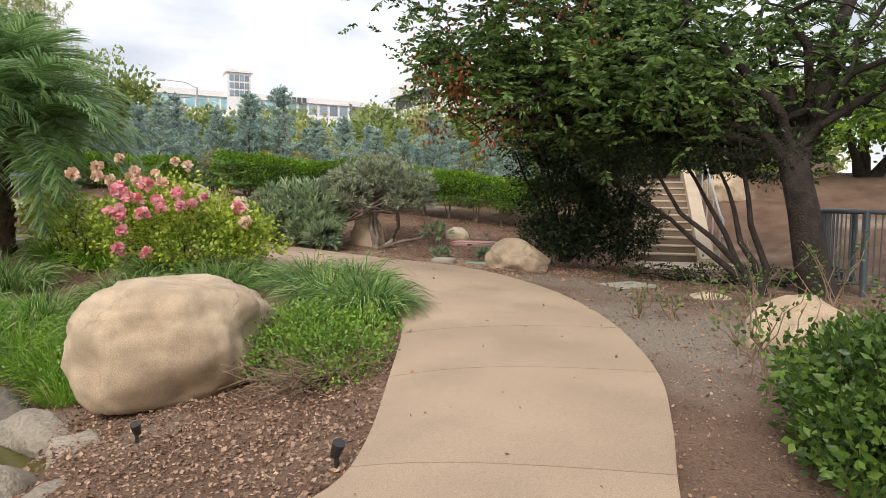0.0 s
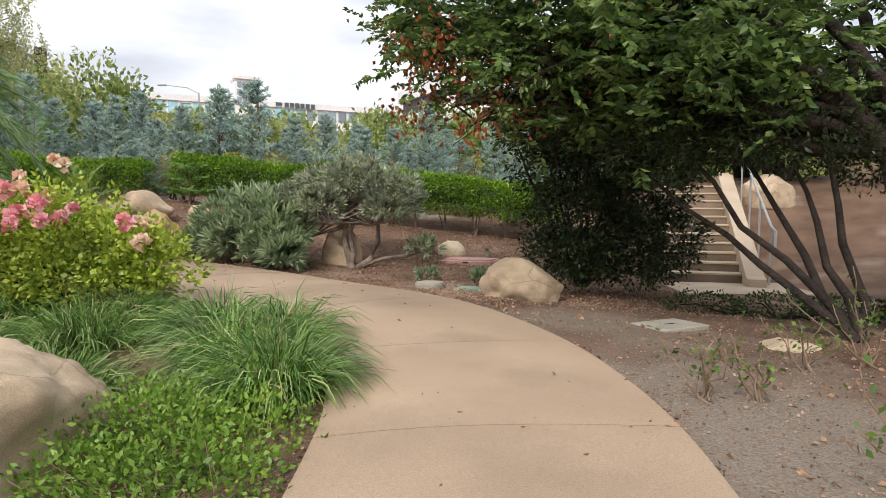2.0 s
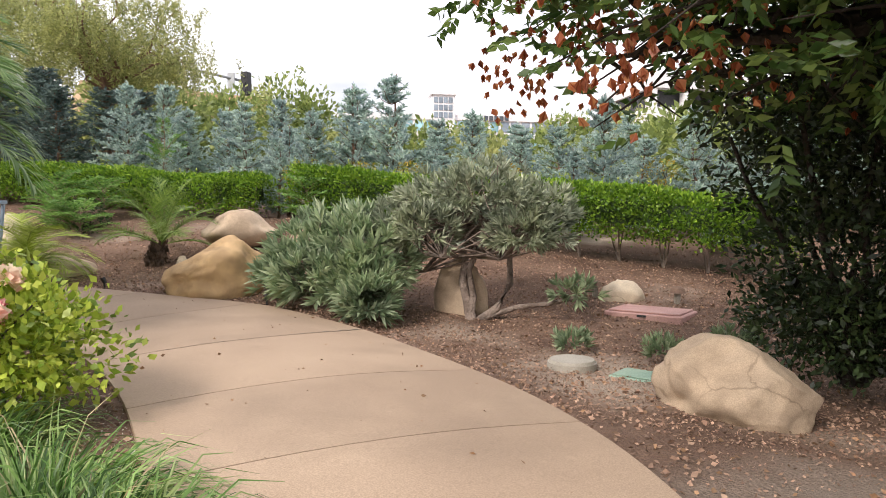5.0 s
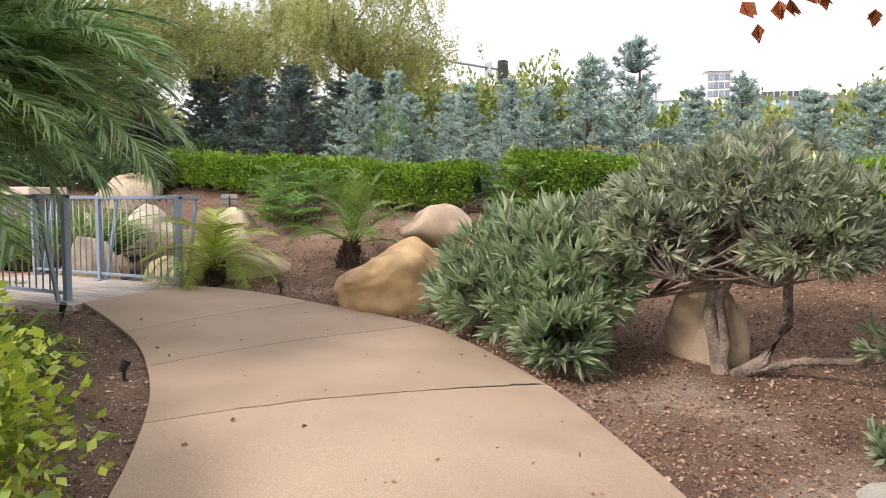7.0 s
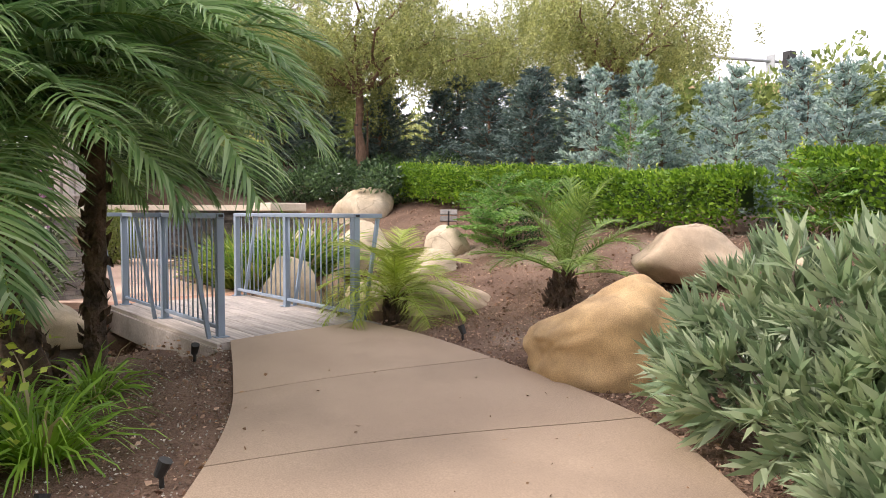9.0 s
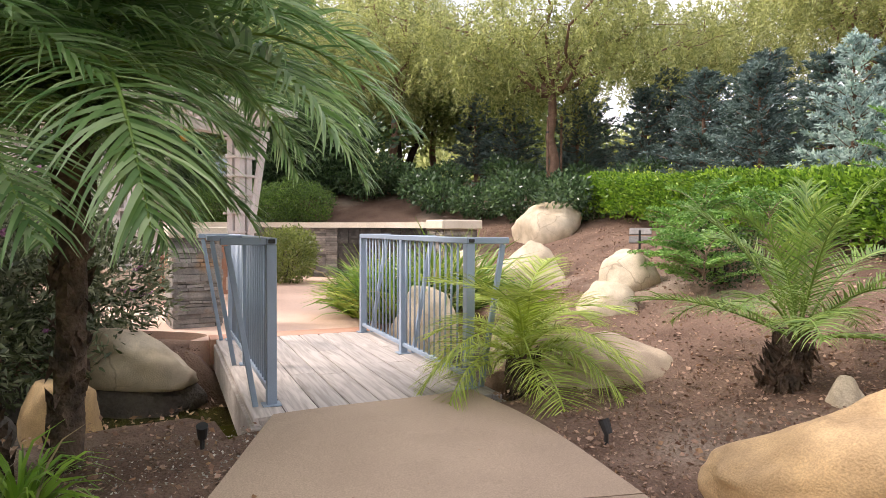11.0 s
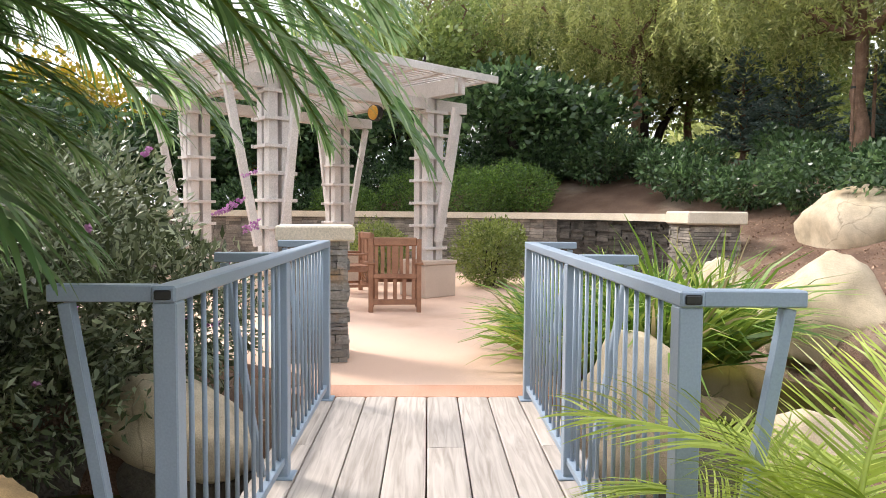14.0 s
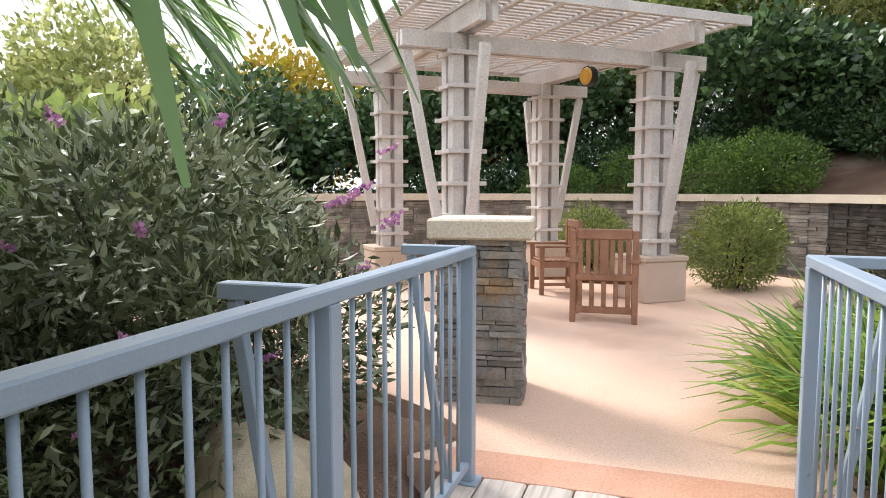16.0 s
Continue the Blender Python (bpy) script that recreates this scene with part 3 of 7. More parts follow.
JOINTS = [((-1.9, -2), (-.1, -2)), ((-1.5, .1), (.35, .2)), ((-1.0, 1.75), (.72, 1.7)), ((-.45, 3.04), (1.05, 2.9)), ((-.36, 4.52), (1.44, 4.38)), ((-.34, 5.6), (1.52, 5.7)), ((-.62, 7.05), (1.25, 7.55)),
          ((-1.4, 8.07), (.3, 9.5)), ((-2.14, 8.79), (-.63, 10.62)), ((-3.16, 9.55), (-2.05, 11.76)), ((-4.17, 10.05), (-3.81, 12.49)), ((-5.2, 10.37), (-5.28, 12.36)), ((-6.66, 10.64), (-6.99, 11.93))]


def resample(line, a, b, n):
    i, j = (int(np.argmin(np.hypot(line[:, 0] - q[0], line[:, 1] - q[1]))) for q in (a, b))
    seg = line[i:j + 1]
    s = np.concatenate([[0], np.cumsum(np.hypot(*np.diff(seg, axis=0).T))])
    t = np.linspace(0, s[-1], n)
    return np.stack([np.interp(t, s, seg[:, 0]), np.interp(t, s, seg[:, 1])], 1)


PATH_UP = 0.03
LL, RR = dense(LEFT), dense(RIGHT)


def build_path():
    path = thing("path", "curving tan concrete garden path with tooled joints", "path", kind="structure")
    n, m = 14, 11
    for (a0, b0), (a1, b1) in zip(JOINTS[:-1], JOINTS[1:]):
        L, R = resample(LL, a0, a1, n), resample(RR, b0, b1, n)
        top = L[:, None] + (R - L)[:, None] * np.linspace(0, 1, m)[None, :, None]
        mid = top.mean((0, 1))
        # a tooled gap between the slabs
        d0, d1 = unit(top[1] - top[0]), unit(top[-2] - top[-1])
        top[0] += d0 * 0.005
        top[-1] += d1 * 0.005
        Z = heights(top[..., 0], top[..., 1], bed=False) + PATH_UP
        bm = bmesh.new()
        up = [[bm.verts.new((*top[i, j], Z[i, j])) for j in range(m)] for i in range(n)]
        for i in range(n - 1):
            for j in range(m - 1):
                bm.faces.new((up[i][j], up[i][j + 1], up[i + 1][j + 1], up[i + 1][j]))
        rim = [up[0][j] for j in range(m)] + [up[i][m - 1] for i in range(1, n)] + [up[n - 1][j] for j in range(m - 2, -1, -1)] + [up[i][0] for i in range(n - 2, 0, -1)]
        lo = [bm.verts.new((v.co.x, v.co.y, v.co.z - 0.14)) for v in rim]
        k = len(rim)
        for q in range(k):
            bm.faces.new((rim[q], lo[q], lo[(q + 1) % k], rim[(q + 1) % k]))
        bmesh.ops.recalc_face_normals(bm, faces=bm.faces)
        part("slab", bm, M_PATH, path)
    # the open crack along one joint
    a, b = np.array((-2.62, 10.55)), np.array((-2.08, 11.73))
    rng = np.random.default_rng(5)
    pts = a + (b - a) * np.linspace(0, 1, 26)[:, None] + rng.normal(size=(26, 2)) * 0.008
    pts = np.vstack([np.array([[-2.95, 9.95], [-2.84, 10.1], [-2.80, 10.28]]), pts])
    V, F = [], []
    for i, p in enumerate(pts):
        w = 0.002 + 0.009 * max(0, i / len(pts) - 0.35)
        z = ground_z(*p) + PATH_UP + 0.004
        V += [(p[0] - w, p[1] + w, z), (p[0] + w, p[1] - w, z)]
        if i:
            F.append((2 * i - 2, 2 * i - 1, 2 * i + 1, 2 * i))
    obj("crack", np_mesh("crack", V, F), M_MORTAR, path, "dark ragged crack")




def polygon_slab(name, poly, z0, z1, material, parent=None, label=""):
    bm = bmesh.new()
    f = bm.faces.new([bm.verts.new((x, y, z1)) for x, y in poly])
    r = bmesh.ops.extrude_face_region(bm, geom=[f])
    bmesh.ops.translate(bm, vec=(0, 0, z0 - z1), verts=[v for v in r["geom"] if isinstance(v, bmesh.types.BMVert)])
    bmesh.ops.recalc_face_normals(bm, faces=bm.faces)
    bmesh.ops.triangulate(bm, faces=[q for q in bm.faces if len(q.verts) > 4])
    return part(name, bm, material, parent, label)


def build_plaza():
    p = dense(PLAZA + [PLAZA[0]])[:-1]
    o = polygon_slab("plaza_floor", [tuple(q) for q in p], PLAZA_Z - 0.35, PLAZA_Z + 0.03, M_PLAZA)
    tagged(o, "sunlit peach-coloured concrete terrace floor", "terrace floor", kind="structure")


def build_water():
    def ribbon(name, pts, z, label):
        bm = bmesh.new()
        rows = []
        P = np.array(pts, float)
        for k in range(len(P)):
            t = unit((P[min(k + 1, len(P) - 1)] - P[max(k - 1, 0)])[:2])
            nrm = np.array((-t[1], t[0]))
            r = P[k][2] + 0.35
            rows.append([bm.verts.new((P[k][0] + nrm[0] * r * s, P[k][1] + nrm[1] * r * s, z)) for s in np.linspace(-1, 1, 7)])
        for a, b in zip(rows[:-1], rows[1:]):
            for j in range(6):
                bm.faces.new((a[j], a[j + 1], b[j + 1], b[j]))
        bmesh.ops.recalc_face_normals(bm, faces=bm.faces)
        w = part(name, bm, M_WATER, smooth=True)
        tagged(w, label, "water", kind="structure")
    ribbon("water_lower", STREAM[:4], POND_Z, "still olive-green pond water with a mirror sheen")
    ribbon("water", STREAM[3:], WATER_Z, "dark still stream water under the footbridge")
    ribbon("water_upper", [(-9.55, 12.75, .2), (-9.9, 13.0, .25), (-10.9, 13.1, .4), (-12.2, 12.7, .3)], 0.42, "shallow upper pool of clear brownish water")


build_ground()
build_path()
build_plaza()
build_water()


# ---- boulders ----
def boulder(x, y, base, sx, sy, sz, rz, seed, material, label, sub=4, notch=None, peak=0.12, rough=1.0, sink=0.12, box=.84, facets=9, ridge=None, under=0.0):
    bm = bmesh.new()
    bmesh.ops.create_icosphere(bm, subdivisions=sub, radius=1.0)
    o = Vector((seed * 7.3, seed * 3.1, seed * 1.7))
    rng = random.Random(seed)
    cuts = [(Vector((rng.uniform(-1, 1), rng.uniform(-1, 1), rng.uniform(-.4, 1))).normalized(), rng.uniform(.68, 1.0)) for _ in range(facets)]
    for v in bm.verts:
        p = v.co.normalized()
        p = Vector([math.copysign(abs(c) ** box, c) for c in p])
        for nrm, d in cuts:
            q = p.dot(nrm)
            if q > d:
                p = p - nrm * (q - d) * 0.85
        p = p * (1 + rough * (0.13 * noise.noise(p * 1.4 + o) + 0.07 * noise.noise(p * 3.2 + o) + 0.026 * noise.noise(p * 9 + o) + 0.016 * noise.noise(p * 22 + o)))
        if p.z < -0.55:
            p.z = -0.55 + (p.z + 0.55) * 0.25
        if notch:
            nd, w, dep = notch
            k = p.normalized().dot(Vector(nd).normalized())
            p *= 1 - dep * math.exp(-((1 - k) / w) ** 2)
        if ridge and p.z > -.3:
            p.z = -.3 + (p.z + .3) * float(np.interp(p.x, [q[0] for q in ridge], [q[1] for q in ridge]))
        if under:
            w = 1 - under * max(0.0, -p.z - .05) * 1.6
            p.x, p.y = p.x * w, p.y * w
        k = 1 - peak * max(0.0, p.z)
        v.co = Vector((p.x * k - peak * .35 * max(0.0, p.z), p.y * k, p.z))
    z0 = min(v.co.z for v in bm.verts)
    z1 = max(v.co.z for v in bm.verts)
    xs, ys = [v.co.x for v in bm.verts], [v.co.y for v in bm.verts]
    mx = ((max(xs) + min(xs)) / 2, max(xs) - min(xs), (max(ys) + min(ys)) / 2, max(ys) - min(ys))
    for v in bm.verts:
        v.co = Vector(((v.co.x - mx[0]) * sx / mx[1], (v.co.y - mx[2]) * sy / mx[3], (v.co.z - z0) / (z1 - z0) * (sz + sink) - sink))
    ob = part("boulder", bm, material, smooth=True)
    ob.matrix_basis = pose(x, y, base, 0, 0, rz)
    return tagged(ob, label, "boulder", "garden boulders")


boulder(-2.1, 5.3, -.27, 1.44, 1.55, 0.93, 8, 3, M_ROCK, "large rounded tan granite boulder with hairline cracks", sub=5, box=.6, peak=.02, facets=2, notch=((.85, -.3, .25), .03, .1), under=.16, sink=.06)
boulder(1.15, 10.45, .26, 1.02, .7, .42, -35, 5, M_ROCK, "low angular tan boulder beside the path", facets=16, box=.78, peak=.1, sub=5)
boulder(2.95, 5.55, .1, 1.0, .75, .42, 10, 8, M_ROCK, "orange-tan boulder among bare rose stems")
boulder(-4.66, 13.05, .43, 1.36, .92, .78, 64, 12, M_ROCK_Y, "big ochre two-humped boulder at the path edge", sub=5, peak=.0, box=.82, facets=2, notch=((.45, -.75, .55), .02, .12), ridge=((-1, .5), (-.6, .66), (-.2, .86), (.1, .99), (.35, 1.0), (.5, .9), (.65, .8), (.9, .78), (1, .7)))
boulder(-5.55, 14.85, .98, 1.2, .9, .58, 40, 17, M_ROCK, "undercut pale tan boulder on the mulch bank", peak=.05, box=.85, facets=7, sink=.02, under=.35, ridge=((-1, .62), (-.4, .92), (.1, 1.0), (.5, .86), (1, .55)))
boulder(-4.55, 15.1, 1.0, .5, .4, .28, 0, 19, M_ROCK, "small tan boulder half hidden by the shrub")
boulder(-7.2, 13.05, .52, 1.6, .95, .40, 82, 23, M_ROCK, "flat cracked pale boulder behind a young palm")
boulder(-9.6, 14.3, .98, .66, .6, .5, 10, 29, M_ROCK_W, "whitish rounded boulder on the bank")
boulder(-8.9, 13.75, .82, .7, .55, .36, 40, 31, M_ROCK_W, "pale cream boulder on the stream bank")
boulder(-11.6, 13.75, .68, 1.25, .95, .86, 25, 53, M_ROCK_W, "tall cream boulder above the pool", peak=.2, box=.8, facets=12)
boulder(-12.6, 13.1, .62, .85, .75, .78, 0, 41, M_ROCK_W, "rounded cream boulder by the pool")
boulder(-15.1, 15.1, 1.42, 1.6, 1.0, .82, 30, 44, M_ROCK_W, "large cream boulder high on the mulch slope", peak=.15, box=.72, facets=12)
boulder(-9.9, 12.0, .05, .82, .72, 1.02, 20, 47, M_ROCK_W, "upright rounded boulder beside the bridge end", box=.78, peak=.04, facets=3)
boulder(-9.28, 12.98, .2, .85, .66, .56, 60, 53, M_ROCK_W, "pale boulder at the small cascade")
boulder(-9.25, 9.12, .3, 1.3, .75, .46, 68, 59, M_ROCK_W, "pale boulder at the pond under the bridge", peak=.0, box=.8, facets=5)
boulder(-9.3, 9.1, -.1, 1.15, .75, .46, 68, 60, M_DARKSTONE, "dark wet rock below the pale boulder")
boulder(-7.88, 9.0, -.04, .62, .55, .62, 30, 61, M_ROCK_Y, "orange-tan boulder under the palm clump", box=.8, peak=.0, facets=3)
boulder(-8.0, 8.9, -.1, .6, .4, .35, 80, 62, M_DARKSTONE, "dark grey boulder at the water")
boulder(-8.3, 8.4, -.15, .6, .4, .35, 10, 63, M_DARKSTONE, "low grey stone in the pond edge")
boulder(-1.5, 13.3, .27, .66, .36, .74, 10, 67, M_ROCK, "upright split boulder behind twisted trunks", notch=((0, -1, .5), .03, .18))
boulder(.3, 14.35, .4, .55, .42, .28, 20, 71, M_ROCK_W, "small pale stone on the mulch")
boulder(-14.55, 11.55, .5, .55, .45, .32, 0, 73, M_ROCK, "grey-tan stone at the terrace edge")
boulder(7.2, 17.2, ground_z(7.2, 17.2) - .06, 1.2, .9, .7, 0, 79, M_ROCK, "tan boulder on the far slope by the stairs")
boulder(10.3, 19.0, ground_z(10.3, 19.0) - .06, 1.3, .9, .7, 0, 83, M_ROCK, "tan boulder on the far slope below shrubs")
boulder(3.2, 8.0, .13, .6, .5, .08, 0, 89, M_ROCK_W, "flat pale stepping stone in the soil")
boulder(-5.9, 13.9, .75, .22, .2, .12, 0, 91, M_ROCK_W, "small pale stone on the bank")


def pond_edge():
    rng = random.Random(4)
    spots = []
    for (x0, y0, r0), (x1, y1, r1) in zip(STREAM[:-2], STREAM[1:-1]):
        ln = math.hypot(x1 - x0, y1 - y0)
        tx, ty = (x1 - x0) / ln, (y1 - y0) / ln
        k = int(ln / 0.62)
        for i in range(k):
            s = (i + 0.5) / k
            for side in (-1, 1):
                r = r0 + (r1 - r0) * s + 0.12
                spots.append((x0 + tx * ln * s - ty * r * side, y0 + ty * ln * s + tx * r * side, math.degrees(math.atan2(ty, tx))))
    for i in range(7):
        a = radians(190 + i * 28)
        spots.append((-3.6 + math.cos(a) * 1.12, 1.6 + math.sin(a) * 1.12, math.degrees(a) + 90))
    for i, (x, y, a) in enumerate(spots):
        if math.hypot(x + 6.68, y - 10.9) < 1.0 or (-10.1 < x < -6.5 and 9.9 < y < 11.9):
            continue
        h = ground_z(x, y)
        level = POND_Z if y < 5.6 else WATER_Z
        boulder(x, y, min(h - 0.05, level + 0.08), rng.uniform(.6, .85), rng.uniform(.35, .5), min(0.3, max(.16, h + .08 - level)), a + rng.uniform(-12, 12), 100 + i, M_KERBROCK if y < 4.2 else M_DARKSTONE, "rough grey-tan rock edging the pond", sub=3)


pond_edge()
boulder(-2.98, 4.86, -.46, 1.0, .42, .13, -35, 161, M_KERBROCK, "flat rough grey-tan slab edging the pond", box=.75)
boulder(-2.36, 4.32, -.44, .95, .46, .13, -52, 163, M_KERBROCK, "flat rough grey-tan slab edging the pond", box=.75)
boulder(-2.2, 3.62, -.44, .9, .42, .12, 84, 167, M_KERBROCK, "flat rough grey-tan slab edging the pond", box=.75)
for i, (x, y, a) in enumerate([(-9.0, 13.25, 35), (-9.6, 12.6, 70), (-9.7, 12.3, 80)]):
    boulder(x, y, .02, .55, .34, .42, a, 181 + i, M_DARKSTONE, "dark wet stone in the small weir", sub=3, box=.75)
boulder(-10.3, 12.55, .3, 1.5, .35, .22, -30, 171, M_ROCK, "long low tan stone kerb round the upper pool", box=.75)
boulder(-11.6, 12.35, .35, .9, .3, .2, -10, 173, M_ROCK, "low tan stone at the upper pool")


# ---- the bridge ----
BU, BV = Vector((-.974, -.227, 0)), Vector((-.227, .974, 0))
B0 = Vector((-6.69, 10.66, .56))
DECK_L, GAP, RAIL_H = 2.98, 1.38, 1.08


def bp(u, v, z=0.0):
    p = B0 + BU * u + BV * v
    return (p.x, p.y, B0.z + z)


def build_bridge():
    br = thing("footbridge", "short footbridge of weathered grey deck planks", "bridge", B0.x, B0.y, B0.z, 0)
    br.matrix_basis = Matrix(((BU.x, BV.x, 0, B0.x), (BU.y, BV.y, 0, B0.y), (0, 0, 1, B0.z), (0, 0, 0, 1)))
    rng = random.Random(2)
    n = 8
    w = (GAP + .3) / n
    for i in range(n):
        v0 = -.15 + i * w
        cut = rng.uniform(1.0, 2.1)
        for a, b in ((-.04, cut), (cut + .006, DECK_L + .02)):
            bm = bmesh.new()
            nseg = 8
            xs = np.linspace(a, b, nseg)
            prof = [(v0 + .004, -.045), (v0 + .004, -.004), (v0 + .012, .001), (v0 + w / 2, .003 + rng.uniform(0, .003)), (v0 + w - .012, .001), (v0 + w - .004, -.004), (v0 + w - .004, -.045)]
            rows = [[bm.verts.new((x, p[0], p[1] + rng.uniform(-.0012, .0012))) for p in prof] for x in xs]
            for r0, r1 in zip(rows[:-1], rows[1:]):
                for j in range(len(prof)):
                    k = (j + 1) % len(prof)
                    bm.faces.new((r0[j], r0[k], r1[k], r1[j]))
            bm.faces.new(rows[0])
            bm.faces.new(rows[-1][::-1])
            bmesh.ops.recalc_face_normals(bm, faces=bm.faces)
            part("plank", bm, M_DECKGRAIN, br)
    for v in (-.17, GAP + .1):
        box_part("beam", (-.1, v, -.3, DECK_L + .08, v + .07, -.046), M_WOOD_DECK, br, "grey timber side beam")
    box_part("sill", (DECK_L + .025, -.2, -.25, DECK_L + .34, GAP + .2, .004), M_BAND, br, "terracotta concrete sill")
    box_part("end_beam", (-.05, -.15, -.3, 0, GAP + .15, -.046), M_WOOD_DECK, br)


def build_railing(v, side, start=0.0):
    rl = thing("bridge_railing", "blue-grey painted steel railing with round pickets", "railing", group="bridge railings")
    rl.matrix_basis = Matrix(((BU.x, BV.x, 0, B0.x), (BU.y, BV.y, 0, B0.y), (0, 0, 1, B0.z), (0, 0, 0, 1)))
    y = v
    posts = (start, 1.62, DECK_L - .03)
    for u in posts:
        po = box_part("post", (u - .032, y - .032, -.02, u + .032, y + .032, RAIL_H - .045), M_RAIL, rl)
        box_part("base_plate", (u - .06, y - .06, .002, u + .06, y + .06, .012), M_RAIL, po)
        arm = box_part("outrigger", (u - .028, min(y + .033 * side, y + .31 * side), RAIL_H - .045, u + .028, max(y + .033 * side, y + .31 * side), RAIL_H), M_RAIL, rl, "horizontal steel stub")
        bar_part("brace", (u, y + .27 * side, RAIL_H - .05), (u, y + .08 * side, .0 - .12), .035, .035, M_RAIL, rl)
        if u == start:
            box_part("end_cap", (u - .046, y - .022, RAIL_H - .036, u - .0405, y + .022, RAIL_H - .01), M_BLACK, rl, "black plastic tube end")
    box_part("top_rail", (start - .04, y - .033, RAIL_H - .045, DECK_L + .0, y + .033, RAIL_H), M_RAIL, rl, bevel=.006)
    box_part("bottom_rail", (start + .033, y - .018, .07, DECK_L - .06, y + .018, .105), M_RAIL, rl)
    bm = bmesh.new()
    bmesh.ops.create_cone(bm, cap_ends=True, segments=8, radius1=.0085, radius2=.0085, depth=RAIL_H - .15)
    pk = part("picket", bm, M_RAIL, rl, smooth=True)
    k = 26
    us = [(i + .5) * DECK_L / k for i in range(k)]
    us = [u for u in us if u > start and all(abs(u - p) > .05 for p in posts)]
    pk.matrix_basis = pose(us[0], y, .105 + (RAIL_H - .15) / 2)
    for u in us[1:]:
        q = obj("picket", pk.data, None, rl)
        q.matrix_basis = pose(u, y, .105 + (RAIL_H - .15) / 2)


def grain_material():
    """Timber with long figure along the bridge."""
    m = bpy.data.materials.new("deck_grain")
    m.use_nodes = True
    nd, ln = m.node_tree.nodes, m.node_tree.links
    b = nd["Principled BSDF"]
    tc, mp = nd.new("ShaderNodeTexCoord"), nd.new("ShaderNodeMapping")
    mp.inputs["Scale"].default_value = (1.2, 16, 16)
    oi = nd.new("ShaderNodeObjectInfo")
    ad = nd.new("ShaderNodeVectorMath")
    sc = nd.new("ShaderNodeVectorMath")
    sc.operation = "SCALE"
    sc.inputs["Scale"].default_value = 40.0
    cx = nd.new("ShaderNodeCombineXYZ")
    for s in ("X", "Y"):
        ln.new(oi.outputs["Random"], cx.inputs[s])
    ln.new(cx.outputs[0], sc.inputs[0])
    ln.new(tc.outputs["Object"], mp.inputs["Vector"])
    ln.new(mp.outputs["Vector"], ad.inputs[0])
    ln.new(sc.outputs["Vector"], ad.inputs[1])
    n = nd.new("ShaderNodeTexNoise")
    n.inputs["Scale"].default_value, n.inputs["Detail"].default_value, n.inputs["Distortion"].default_value = 1.6, 7, 1.1
    ln.new(ad.outputs["Vector"], n.inputs["Vector"])
    r = nd.new("ShaderNodeValToRGB")
    r.color_ramp.elements[0].position, r.color_ramp.elements[0].color = .3, (.37, .32, .28, 1)
    r.color_ramp.elements[1].position, r.color_ramp.elements[1].color = .62, (.60, .535, .485, 1)
    ln.new(n.outputs["Fac"], r.inputs["Fac"])
    r2 = nd.new("ShaderNodeValToRGB")
    r2.color_ramp.elements[0].color, r2.color_ramp.elements[1].color = (.82, .82, .82, 1), (1.1, 1.08, 1.06, 1)
    ln.new(oi.outputs["Random"], r2.inputs["Fac"])
    x = nd.new("ShaderNodeMix")
    x.data_type, x.blend_type = "RGBA", "MULTIPLY"
    x.inputs["Factor"].default_value = 1
    ln.new(r.outputs["Color"], x.inputs["A"])
    ln.new(r2.outputs["Color"], x.inputs["B"])
    ln.new(x.outputs["Result"], b.inputs["Base Color"])
    b.inputs["Roughness"].default_value = .85
    bpn = nd.new("ShaderNodeBump")
    bpn.inputs["Strength"].default_value, bpn.inputs["Distance"].default_value = .5, .006
    ln.new(n.outputs["Fac"], bpn.inputs["Height"])
    ln.new(bpn.outputs["Normal"], b.inputs["Normal"])
    return m


M_DECKGRAIN = grain_material()
build_bridge()
build_railing(0.0, -1, .24)
build_railing(GAP, 1, .2)


# ---- the pergola and the terrace ----
PC, PD = Vector((-15.22, 7.5, PLAZA_Z + .03)), .6435
P1 = Vector((.8, -.6, 0))
P2 = Vector((-.6, -.8, 0))
HALF = 1.3
COL_TOP = 2.85


